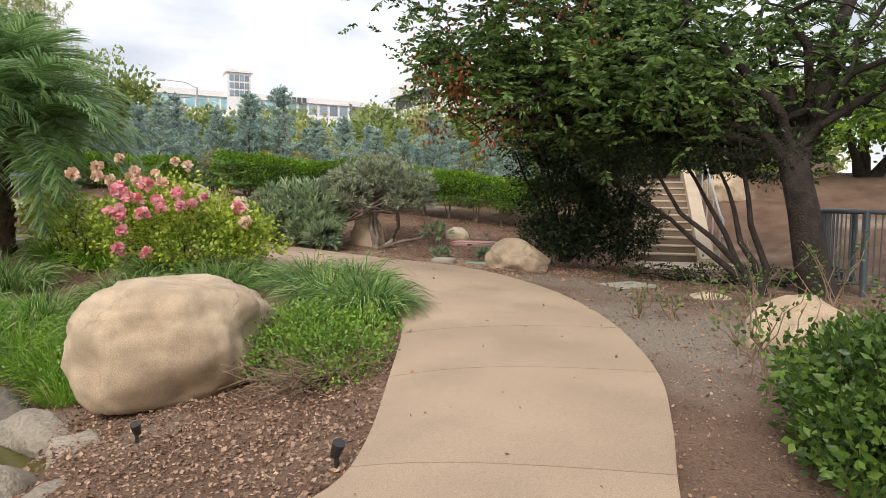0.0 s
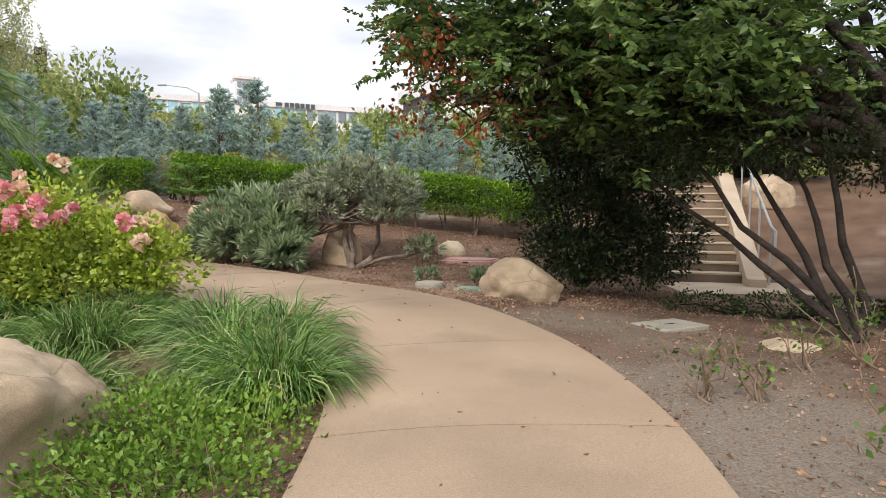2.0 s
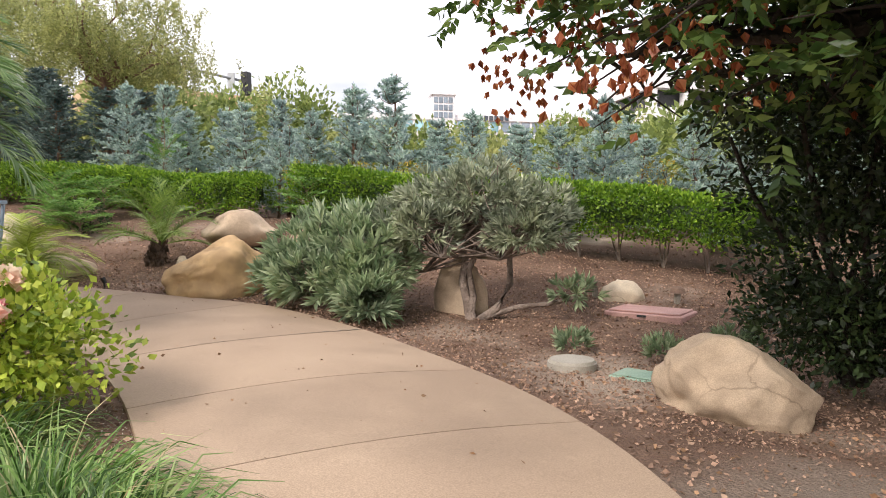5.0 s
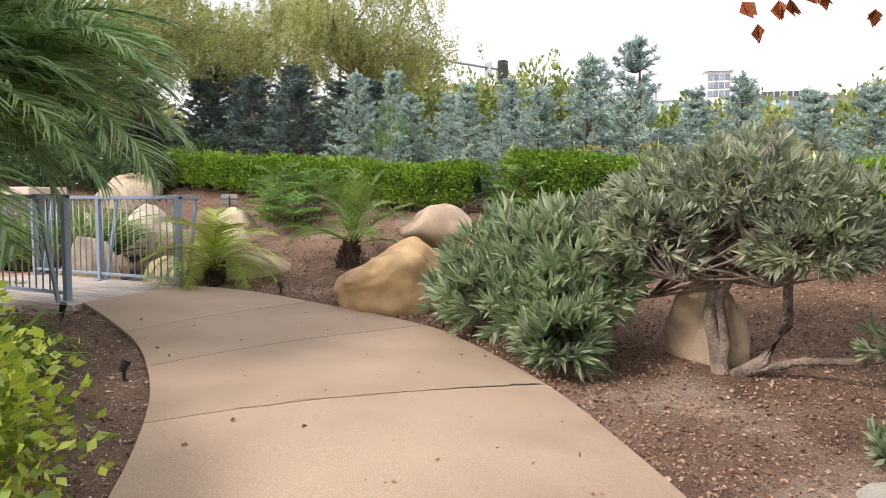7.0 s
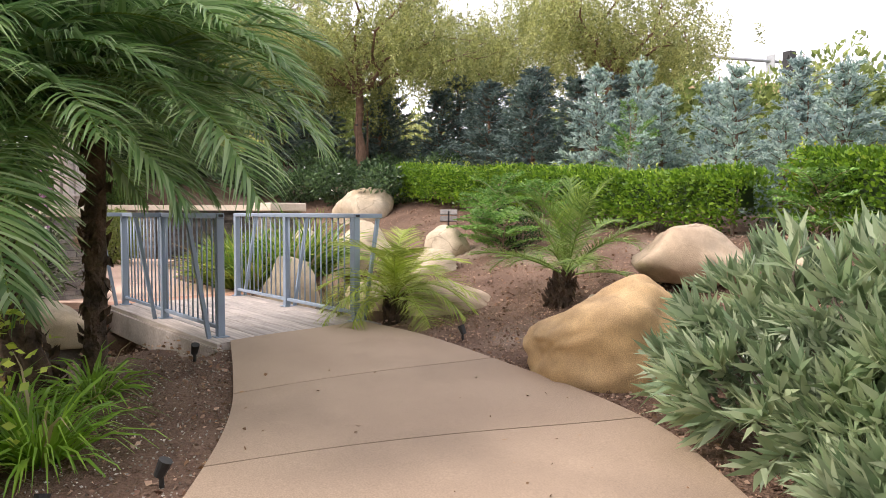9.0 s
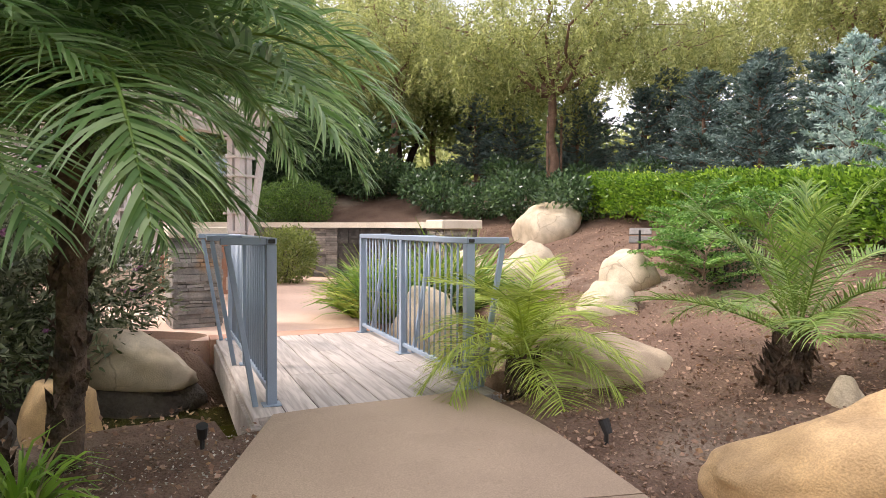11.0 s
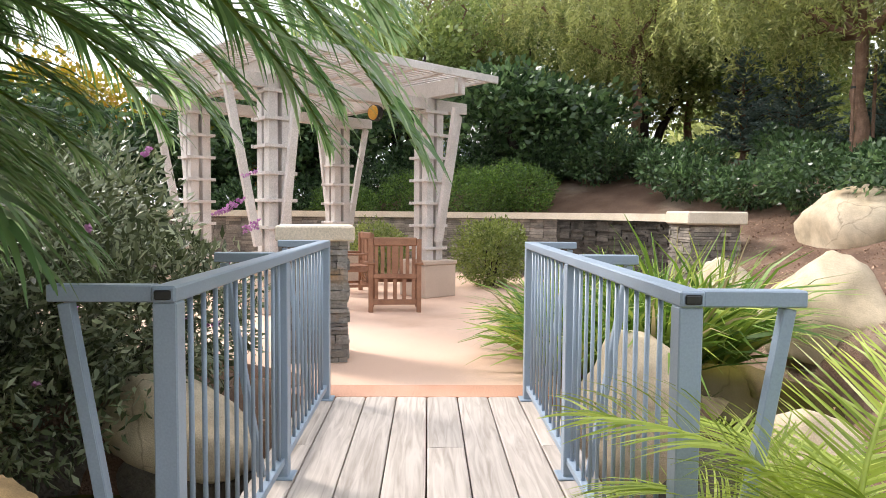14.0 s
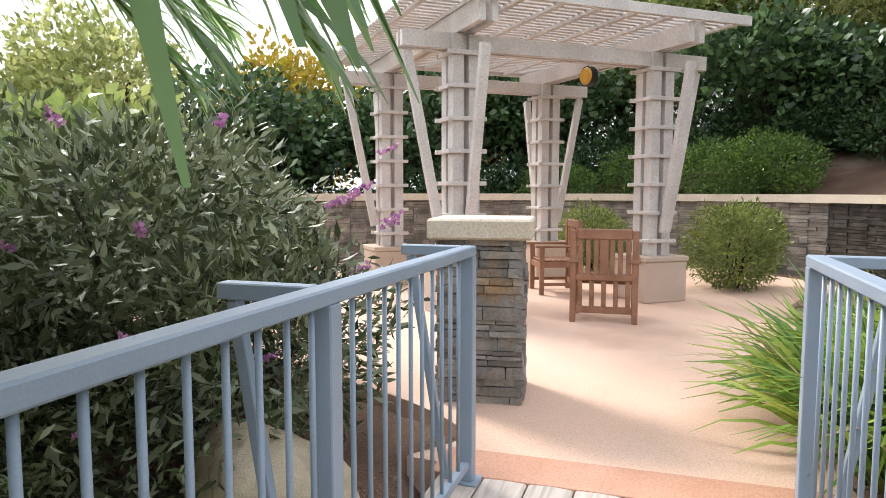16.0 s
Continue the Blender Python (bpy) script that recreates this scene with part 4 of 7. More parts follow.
def build_pergola():
    pg = thing("pergola", "greyed white timber pergola with latticed columns on stucco pedestals", "pergola", PC.x, PC.y, PC.z)
    pg.matrix_basis = Matrix(((P1.x, P2.x, 0, PC.x), (P1.y, P2.y, 0, PC.y), (0, 0, 1, PC.z), (0, 0, 0, 1)))
    W = M_WOOD_WHITE
    for sx in (-1, 1):
        for sy in (-1, 1):
            cx, cy = sx * HALF, sy * HALF
            ped = box_part("pedestal", (cx - .31, cy - .31, 0, cx + .31, cy + .31, .5), M_PED, pg, "tan stucco pedestal", bevel=.012)
            box_part("pedestal_cap", (cx - .325, cy - .325, .5, cx + .325, cy + .325, .56), M_PED, ped, bevel=.01)
            for ax in (-1, 1):
                for ay in (-1, 1):
                    box_part("post", (cx + ax * .095 - .065, cy + ay * .095 - .065, .56, cx + ax * .095 + .065, cy + ay * .095 + .065, COL_TOP + .16), W, pg)
            for k in range(7):
                z = .72 + k * .345
                for s in (-1, 1):
                    box_part("batten", (cx - .225, cy + s * .18 - .02, z, cx + .225, cy + s * .18 + .02, z + .045), W, pg)
                    box_part("batten", (cx + s * .18 - .02, cy - .158, z + .001, cx + s * .18 + .02, cy + .158, z + .044), W, pg)
            # outward-leaning braces to the beam ends
            bar_part("brace", (cx + sx * .23, cy, .85), (cx + sx * .62, cy, COL_TOP - .02), .075, .10, W, pg)
            bar_part("brace", (cx, cy + sy * .23, .85), (cx, cy + sy * .62, COL_TOP - .02), .10, .075, W, pg)
    OV = .7
    for s in (-1, 1):
        for o in (-.07, .07):
            box_part("beam", (-HALF - OV, s * HALF + o - .035, COL_TOP, HALF + OV, s * HALF + o + .035, COL_TOP + .17), W, pg, "wide bolted beam")
            box_part("cross_beam", (s * HALF + o - .035, -HALF - OV, COL_TOP + .172, s * HALF + o + .035, HALF + OV, COL_TOP + .40), W, pg, "wide bolted beam")
    for k in range(9):
        u = -HALF - .55 + k * (2 * HALF + 1.1) / 8
        box_part("rafter", (u - .03, -HALF - .72, COL_TOP + .402, u + .03, HALF + .72, COL_TOP + .45), W, pg)
    for k in range(34):
        v = -HALF - .7 + k * (2 * HALF + 1.4) / 33
        box_part("slat", (-HALF - .7, v - .03, COL_TOP + .452, HALF + .7, v + .03, COL_TOP + .48), W, pg)
    for s in (-1, 1):
        box_part("fascia", (-HALF - .72, s * (HALF + .76) - .02, COL_TOP + .40, HALF + .72, s * (HALF + .76) + .02, COL_TOP + .51), W, pg)


def build_bell():
    b = thing("warning_beacon", "round amber and black beacon hanging under the pergola beam", "lamp")
    p = PC + P1 * (-HALF + .17) + P2 * (-.1)
    b.matrix_basis = Matrix.Translation((p.x, p.y, PC.z + COL_TOP + .22)) @ pose(0, 0, 0, 0, 0, 60)
    turn = pose(0, 0, -.14, 90, 0, 0)
    disc_part("drum", .135, .135, -.07, .03, M_BLACK, b, m=turn, label="black drum")
    disc_part("lens", .12, .10, .031, .06, M_YELLOW, b, m=turn, label="amber face")
    bar_part("hanger", (0, 0, 0), (0, 0, .06), .03, .03, M_GALV, b)


def garden_chair():
    c = thing("garden_chair", "slatted reddish teak garden armchair with vertical back slats", "chair", group="teak armchairs")
    T = M_TEAK
    for x in (-.31, .31):
        box_part("leg", (x - .03, .0, 0, x + .03, .06, .95), T, c)
        box_part("leg", (x - .03, .50, 0, x + .03, .56, .62), T, c)
        box_part("armrest", (x - .055, -.02, .62, x + .055, .62, .65), T, c, bevel=.008)
        box_part("side_rail", (x - .015, .06, .36, x + .015, .50, .43), T, c)
        box_part("side_rail", (x - .015, .06, .12, x + .015, .50, .16), T, c)
    box_part("top_rail", (-.28, .005, .86, .28, .05, .97), T, c, bevel=.012)
    box_part("lower_rail", (-.28, .01, .44, .28, .05, .50), T, c)
    box_part("front_rail", (-.28, .51, .34, .28, .55, .42), T, c)
    box_part("back_stretcher", (-.28, .01, .1, .28, .05, .17), T, c)
    for k in range(7):
        x = -.24 + k * .08
        w = .045 if k == 3 else .024
        box_part("back_slat", (x - w, .02, .50, x + w, .042, .86), T, c)
    for k in range(5):
        x = -.24 + k * .12
        box_part("apron_slat", (x - .025, .02, .17, x + .025, .04, .44), T, c)
    for k in range(6):
        y = .07 + k * .08
        box_part("seat_slat", (-.29, y, .432, .29, y + .06, .452), T, c)
    return c


def ledge_rows(bm, L, H, depth, rng, seg=.28, arc=None):
    """Thin uneven courses of stacked stone on the plane y=0, towards -y."""
    z = 0.0
    while z < H - .01:
        h = min(rng.uniform(.03, .085), H - z)
        x = 0.0
        while x < L - .005:
            w = min(rng.uniform(seg * .5, seg * 1.6), L - x)
            d = depth + rng.uniform(-.014, .022)
            add_box(bm, x + .003, -d, z + .003, x + w - .003, 0, z + h - .003)
            x += w
        z += h


def stone_pillar():
    px, py, a = -10.92, 9.36, 22
    pl = thing("stone_pillar", "square stacked-ledgestone pillar with a cream cap", "pillar", px, py, PLAZA_Z + .03, a)
    w, H = .54, 1.05
    box_part("core", (-w / 2 + .03, -w / 2 + .03, 0, w / 2 - .03, w / 2 - .03, H), M_MORTAR, pl)
    rng = random.Random(9)
    for k in range(4):
        turn = Matrix.Rotation(k * math.pi / 2, 4, "Z") @ Matrix.Translation((-w / 2, -w / 2 + .04, 0))
        z = 0.0
        while z < H - .01:
            h = min(rng.choice((.03, .04, .05, .06, .085)), H - z)
            x = 0.0
            while x < w - .005:
                q = min(rng.uniform(.12, .34), w - x)
                if w - x - q < .06:
                    q = w - x
                d = .04 + rng.uniform(-.008, .02)
                bm = bmesh.new()
                add_box(bm, x + .002, -d, z + .003, x + q - .002, .01, z + h - .002, m=turn)
                for v in bm.verts:
                    v.co += Vector((rng.uniform(-.004, .004), rng.uniform(-.004, .004), rng.uniform(-.003, .003)))
                part("stone", bm, M_STONE, pl)
                x += q
            z += h
    bm = bmesh.new()
    add_box(bm, -w / 2 - .06, -w / 2 - .06, H, w / 2 + .06, w / 2 + .06, H + .13, bevel=.014)
    bm.verts.ensure_lookup_table()
    part("cap", bm, M_CAP, pl, "cream precast cap")


def stone_wall():
    """The curved retaining wall behind the terrace, with a wet cascade stretch."""
    wl_ = thing("terrace_wall", "curved ledgestone retaining wall with cream coping", "wall", kind="structure")
    rng = random.Random(12)
    H, a0, a1 = 1.2, 108, 262
    n = 44
    core, rows, wet, cap = bmesh.new(), bmesh.new(), bmesh.new(), bmesh.new()
    for k in range(n):
        b0, b1 = radians(a0 + (a1 - a0) * k / n), radians(a0 + (a1 - a0) * (k + 1) / n)
        p0 = Vector((WALL_C[0] + WALL_R * math.cos(b0), WALL_C[1] + WALL_R * math.sin(b0), 0))
        p1 = Vector((WALL_C[0] + WALL_R * math.cos(b1), WALL_C[1] + WALL_R * math.sin(b1), 0))
        d = p1 - p0
        m = Matrix.Translation((p0.x, p0.y, PLAZA_Z)) @ Matrix.Rotation(math.atan2(d.y, d.x), 4, "Z")
        L = d.length
        add_box(core, 0, -.3, -.3, L + .01, -.03, H, m=m)
        t = bmesh.new()
        ledge_rows(t, L, H, .05, rng, .3)
        for v in t.verts:
            v.co.y = -v.co.y - .05
        bmesh.ops.transform(t, matrix=m, verts=t.verts)
        me = bpy.data.meshes.new("tmp")
        t.to_mesh(me)
        t.free()
        (wet if 2 <= k <= 10 else rows).from_mesh(me)
        bpy.data.meshes.remove(me)
        add_box(cap, -.004, -.36, H, L + .012, .07, H + .13, m=m)
    bmesh.ops.recalc_face_normals(rows, faces=rows.faces)
    bmesh.ops.recalc_face_normals(wet, faces=wet.faces)
    part("core", core, M_MORTAR, wl_)
    tagged(part("stonework", rows, M_STONE_J, wl_, "thin stacked grey-brown stones"), kind="stuff")
    tagged(part("wet_stones", wet, M_WET, wl_, "dark wet stones under a thin cascade"), kind="stuff")
    part("coping", cap, M_CAP, wl_, "cream coping")
    # end pier
    b = radians(a0 - 3)
    ex, ey = WALL_C[0] + WALL_R * math.cos(b), WALL_C[1] + WALL_R * math.sin(b)
    pr = thing("wall_pier", "square ledgestone end pier with a thick cream cap", "pillar", ex, ey + .1, PLAZA_Z, 14)
    core = bmesh.new()
    add_box(core, -.32, -.32, -.2, .32, .32, 1.18)
    part("core", core, M_MORTAR, pr)
    st = bmesh.new()
    for k in range(4):
        t = bmesh.new()
        ledge_rows(t, .72, 1.18, .05, rng, .3)
        bmesh.ops.transform(t, matrix=Matrix.Rotation(k * math.pi / 2, 4, "Z") @ Matrix.Translation((-.36, -.315, 0)), verts=t.verts)
        me = bpy.data.meshes.new("tmp")
        t.to_mesh(me)
        t.free()
        st.from_mesh(me)
        bpy.data.meshes.remove(me)
    tagged(part("stonework", st, M_STONE_J, pr), kind="stuff")
    box_part("cap", (-.44, -.44, 1.18, .44, .44, 1.37), M_CAP, pr, bevel=.02)


build_pergola()
build_bell()
ch = garden_chair()
ch.matrix_basis = pose(-13.62, 9.32, PLAZA_Z + .03, 0, 0, 106)
copy_thing(ch, pose(-15.6, 8.3, PLAZA_Z + .03, 0, 0, 215))
stone_pillar()
stone_wall()


# ---- plants ----
def blob_points(n, radii, rng, lump=0.28, shell=0.55, seed=0, low=-1.0):
    """Places through a lumpy ellipsoid, most of them near its skin, with the way out."""
    d = unit(rng.normal(size=(n * 2, 3)))
    d = d[d[:, 2] > low][:n]
    o = seed * 5.7
    bump = np.array([noise.noise(Vector((v[0] * 2.1 + o, v[1] * 2.1, v[2] * 2.1))) + .5 * noise.noise(Vector((v[0] * 5 + o, v[1] * 5, v[2] * 5))) for v in d])
    r = (1 + lump * bump) * (shell + (1 - shell) * rng.random(len(d)) ** 0.5)
    return d * r[:, None] * np.array(radii), d


def leafy(name, blobs, n, size, width, material, parent, rng, spread=0.8, lump=0.3, shell=0.55, label="", up=0.25, fold=False):
    """A crown of single leaves over several lumpy masses (x, y, z, rx, ry, rz)."""
    vol = np.array([(b[3] * b[4] * b[5]) ** 0.67 for b in blobs])
    Ps, Ds = [], []
    for k, b in enumerate(blobs):
        m = max(20, int(n * vol[k] / vol.sum()))
        p, d = blob_points(m, b[3:6], rng, lump, shell, seed=k + len(blobs))
        Ps.append(p + np.array(b[:3]))
        Ds.append(d)
    P, D = np.vstack(Ps), np.vstack(Ds)
    D = D + rng.normal(size=D.shape) * spread + np.array([0, 0, up])
    s = rng.uniform(.65, 1.3, len(P))
    return obj(name, leaf_mesh(name, P, D, size * s, width * s, rng=rng, fold=fold), material, parent, label)


def stems(name, base, tips, r0, r1, material, parent, rng, wob=.03, label="", sides=6):
    paths = []
    for t in tips:
        p = curve_pts(base + rng.normal(size=3) * np.array([.04, .04, 0]), t, 6, 0, wob, rng)
        paths.append(taper(p, r0, r1))
    if len(paths) > 40:
        return tagged(obj(name, tube_mesh(name, paths, sides), material, parent, label), kind="stuff")
    for p in paths:
        obj(name, tube_mesh(name, [p], sides), material, parent, label)


def grass_clump(x, y, radius, n, length, width, droop, material, label, seed, name="grass_clump", lean=.9, z=None, group="grass clumps"):
    rng = np.random.default_rng(seed)
    z = ground_z(x, y) if z is None else z
    t = thing(name, label, "grass", x, y, z, group=group)
    a, r = rng.random(n) * 2 * math.pi, np.sqrt(rng.random(n)) * radius
    P = np.stack([np.cos(a) * r, np.sin(a) * r, np.full(n, -.02)], 1)
    D = np.stack([np.cos(a) * r / radius * lean, np.sin(a) * r / radius * lean, np.ones(n)], 1) + rng.normal(size=(n, 3)) * .22
    obj("foliage", blade_mesh("foliage", P, D, length * rng.uniform(.6, 1.15, n), width * rng.uniform(.7, 1.2, n), droop, rng=rng), material, t)
    k = max(6, n // 40)
    obj("dry_foliage", blade_mesh("dry_foliage", P[:k], D[:k] + rng.normal(size=(k, 3)) * .3, length * rng.uniform(.8, 1.25, k), width * .8, droop * .8, rng=rng), F_STRAW, t, "straw-coloured dead blades")
    return t


def shrub(name, x, y, blobs, n, size, width, material, label, seed, category="shrub", trunk=M_BARK, z=None, ntrunk=7, r0=.02, group="", **kw):
    rng = np.random.default_rng(seed)
    z = ground_z(x, y) if z is None else z
    t = thing(name, label, category, x, y, z, group=group)
    leafy("foliage", blobs, n, size, width, material, t, rng, **kw)
    tips = []
    for k in range(ntrunk):
        b = blobs[k % len(blobs)]
        tips.append(np.array(b[:3]) + rng.normal(size=3) * np.array(b[3:6]) * .35)
    stems("stem", np.zeros(3), tips, r0, r0 * .35, trunk, t, rng)
    return t


def rosettes(name, C, D, n_leaf, L, W, material, parent, rng, label="", openness=.9):
    """Whorls of long narrow leaves at shoot tips."""
    k = len(C)
    C2 = np.repeat(C, n_leaf, 0)
    D2 = np.repeat(unit(D), n_leaf, 0)
    side = unit(np.cross(D2, rng.normal(size=D2.shape)))
    s = rng.uniform(.25, 1.25, len(C2))[:, None]
    way = D2 + side * s * openness + np.array([0, 0, .05])
    P = C2 - D2 * (rng.random(len(C2))[:, None] * .05) + side * .004
    sz = rng.uniform(.7, 1.15, len(C2))
    return obj(name, leaf_mesh(name, P, way, L * sz, W * sz, curl=.18, rng=rng), material, parent, label)


# grasses and low cover inside the bend
for i, (x, y, r, n, l) in enumerate([(-.75, 6.4, .28, 1500, .62), (-1.15, 6.9, .3, 1300, .62), (-1.5, 7.6, .3, 1100, .6), (-2.5, 8.15, .28, 900, .5), (-.95, 7.35, .25, 900, .6),
                                      (-2.6, 7.6, .35, 1000, .6), (-3.4, 7.3, .35, 1000, .6), (-4.2, 6.9, .4, 1000, .62), (-3.1, 6.4, .35, 900, .55), (-4.4, 5.9, .4, 900, .6), (-2.3, 6.6, .3, 900, .55), (-3.6, 8.4, .3, 800, .5), (-5.2, 7.9, .4, 900, .6)]):
    grass_clump(x, y, r, int(n * .9), l * .93, .0155, 2.1, F_GRASS, "arching blue-green ornamental grass clump", 20 + i)
for i, (x, y, r, n, l) in enumerate([(-3.35, 5.75, .28, 500, .45), (-3.2, 6.3, .3, 600, .55), (-3.9, 6.0, .3, 600, .55), (-3.05, 5.35, .2, 350, .3), (-4.5, 6.4, .35, 600, .6)]):
    grass_clump(x, y, r, n, l, .012, 1.3, F_GRASS_B, "bright green grassy clump at the pond bank", 50 + i)
for i, (x, y, s) in enumerate([(-4.85, 9.35, 1.0), (-5.35, 9.15, .9), (-4.6, 8.8, .9), (-5.75, 9.6, .7)]):
    grass_clump(x, y, .12 * s, int(170 * s), .62 * s, .028, 1.9, F_GRASS_B, "bright green strappy daylily clump", 60 + i, name="daylily", lean=1.1, group="daylilies")
for i, (x, y, s) in enumerate([(-11.15, 11.75, 1.0), (-11.55, 11.5, .9), (-10.75, 11.95, 1.05), (-11.9, 11.75, .9), (-12.5, 11.6, .7), (-11.2, 12.3, 1.1), (-11.35, 11.4, .9), (-10.9, 11.55, 1.0), (-11.75, 11.35, .75), (-10.6, 12.3, 1.2), (-10.5, 11.7, .95), (-10.95, 12.7, 1.1)]):
    grass_clump(x, y, .17 * s, int(170 * s), .94 * s, .056, 1.2, F_LILY, "strappy green and yellow lily clump beside the bridge", 70 + i, name="lily_clump", lean=1.0, group="lily clumps")

# trailing mound between boulder and path
rng = np.random.default_rng(90)
t = thing("trailing_shrub", "sprawling green groundcover shrub with bare brown twigs", "shrub", -.85, 4.75, -.1)
leafy("foliage", [(0, .35, .22, .48, .42, .2), (-.25, .8, .26, .5, .4, .24), (.18, .3, .16, .3, .35, .2), (-.35, .3, .2, .35, .35, .2), (.2, .9, .24, .34, .4, .22), (-.1, 1.3, .26, .5, .4, .24), (-.5, 1.2, .2, .4, .4, .22), (.1, -.05, .12, .3, .2, .12)], 11000, .036, .02, F_GROUND, t, rng, shell=.5, lump=.6)
stems("dead_wood", np.array((.1, .1, .02)), [np.array((rng.uniform(-.65, .5), rng.uniform(-.5, .4), rng.uniform(.02, .32))) for _ in range(190)], .005, .0018, M_TWIG, t, rng, wob=.06, sides=4)
t = thing("groundcover_mat", "low fine green groundcover over the pond bank", "groundcover", -3.0, 6.3, ground_z(-3.0, 6.3))
leafy("foliage", [(-.3, 0, .1, .9, .7, .18), (.4, .9, .12, .8, .6, .2), (-1.4, .6, .12, .9, .8, .2), (-.2, -.7, .0, .45, .4, .12)], 9000, .03, .018, F_GROUND, t, rng, lump=.6)

# roses
def rose_bush(x, y, blobs, n, flowers, seed, label):
    rng = np.random.default_rng(seed)
    t = shrub("rose_bush", x, y, blobs, n, .055, .036, F_ROSE, label, seed, category="rose bush", ntrunk=18, r0=.012, shell=.35, lump=.75)
    for (fx, fy, fz, s, pale) in flowers:
        k = 26
        d = unit(rng.normal(size=(k, 3)) + np.array([0, 0, .6]))
        P = np.array((fx, fy, fz)) + d * s * .25
        me = leaf_mesh("rose_bloom", P, d + rng.normal(size=(k, 3)) * .5, s * .75, s * .85, curl=.5, rng=rng)
        obj("bloom", me, F_PETAL_P if pale else F_PETAL, t, "pale pink double bloom" if pale else "pink double bloom")
    return t


rng = np.random.default_rng(101)
fl = []
for (u, v, w, k, pale) in [(-.75, -.25, 1.28, 7, 1), (-.35, -.3, 1.25, 5, 1), (.0, -.2, 1.3, 4, 1), (-.55, -.5, 1.0, 8, 0), (-.1, -.55, .98, 8, 0), (.1, -.6, .93, 6, 0), (-.45, -.6, .75, 5, 0), (-.35, -.7, .42, 4, 0), (.65, -.4, .85, 3, 0), (.85, -.3, .85, 3, 1), (-1.1, .0, 1.15, 3, 1)]:
    for _ in range(max(2, int(k * .8))):
        fl.append((u * .95 + rng.normal() * .17, v + rng.normal() * .16, w + rng.normal() * .1, rng.uniform(.065, .11), pale))
rose_bush(-3.2, 8.45, [(-.85, .1, .6, .4, .38, .42), (.75, 0, .5, .4, .38, .38), (-.4, 0, .72, .42, .4, .46), (0, -.1, .78, .42, .4, .48), (.4, 0, .62, .38, .4, .42), (-.6, .2, .7, .36, .36, .4), (.6, .1, .5, .34, .36, .35), (0, -.2, .4, .6, .36, .35)], 13000, fl, 102, "tall yellow-green rose bush with clusters of pink blooms")
t = rose_bush(-4.8, 8.8, [(0, 0, .55, .42, .4, .4), (-.4, .0, .7, .35, .35, .35), (.3, .1, .35, .3, .3, .25)], 3000, [(.1, .3, .75, .06, 0), (.0, .35, .55, .06, 1), (.2, .3, .3, .05, 0), (-.2, .2, .95, .06, 0)], 104, "yellow-green rose bush with a few pink blooms")
# sparse bare rose stems in the soil on the outer side of the bend
def bare_rose(x, y, h, seed, leaves=60):
    rng = np.random.default_rng(seed)
    t = thing("young_rose", "sparse thorny rose stems with few leaves in bare soil", "rose bush", x, y, ground_z(x, y), group="sparse roses")
    tips = [np.array((rng.normal() * h * .35, rng.normal() * h * .35, h * rng.uniform(.5, 1.1))) for _ in range(9)]
    stems("stem", np.zeros(3), tips, .008, .003, M_TWIG, t, rng, wob=.02, sides=5)
    C = np.array([tips[rng.integers(9)] * rng.uniform(.55, 1.05) for _ in range(leaves)]) + rng.normal(size=(leaves, 3)) * .03
    obj("foliage", leaf_mesh("leaves", C, rng.normal(size=(leaves, 3)), .05, .03, rng=rng), F_MOUND, t)


for i, (x, y, h, lv) in enumerate([(1.85, 6.3, .35, 45), (2.2, 6.35, .42, 45), (2.35, 5.0, .55, 90), (2.9, 7.2, .35, 60), (2.75, 4.4, .5, 110), (3.5, 7.4, .75, 70), (2.1, 4.2, .6, 80), (3.4, 5.2, .6, 120), (4.3, 7.3, .9, 90)]):
    bare_rose(x, y, h, 110 + i, lv)
shrub("privet_bush", 2.15, 3.05, [(0, 0, .35, .55, .5, .36), (.35, .3, .4, .5, .45, .34), (-.2, -.25, .22, .4, .4, .26), (.1, .5, .3, .45, .4, .3)], 9000, .055, .03, F_MOUND, "glossy green leafy bush beside the path", 130, category="bush", fold=True)
shrub("low_hedge", 3.9, 9.7, [(-.7, .3, .12, .5, .3, .14), (0, .1, .13, .5, .3, .15), (.7, -.1, .13, .5, .3, .15), (1.4, -.3, .13, .5, .3, .15)], 3000, .04, .024, F_HEDGE_D, "straggly low hedge before the stairs", 131, category="hedge")

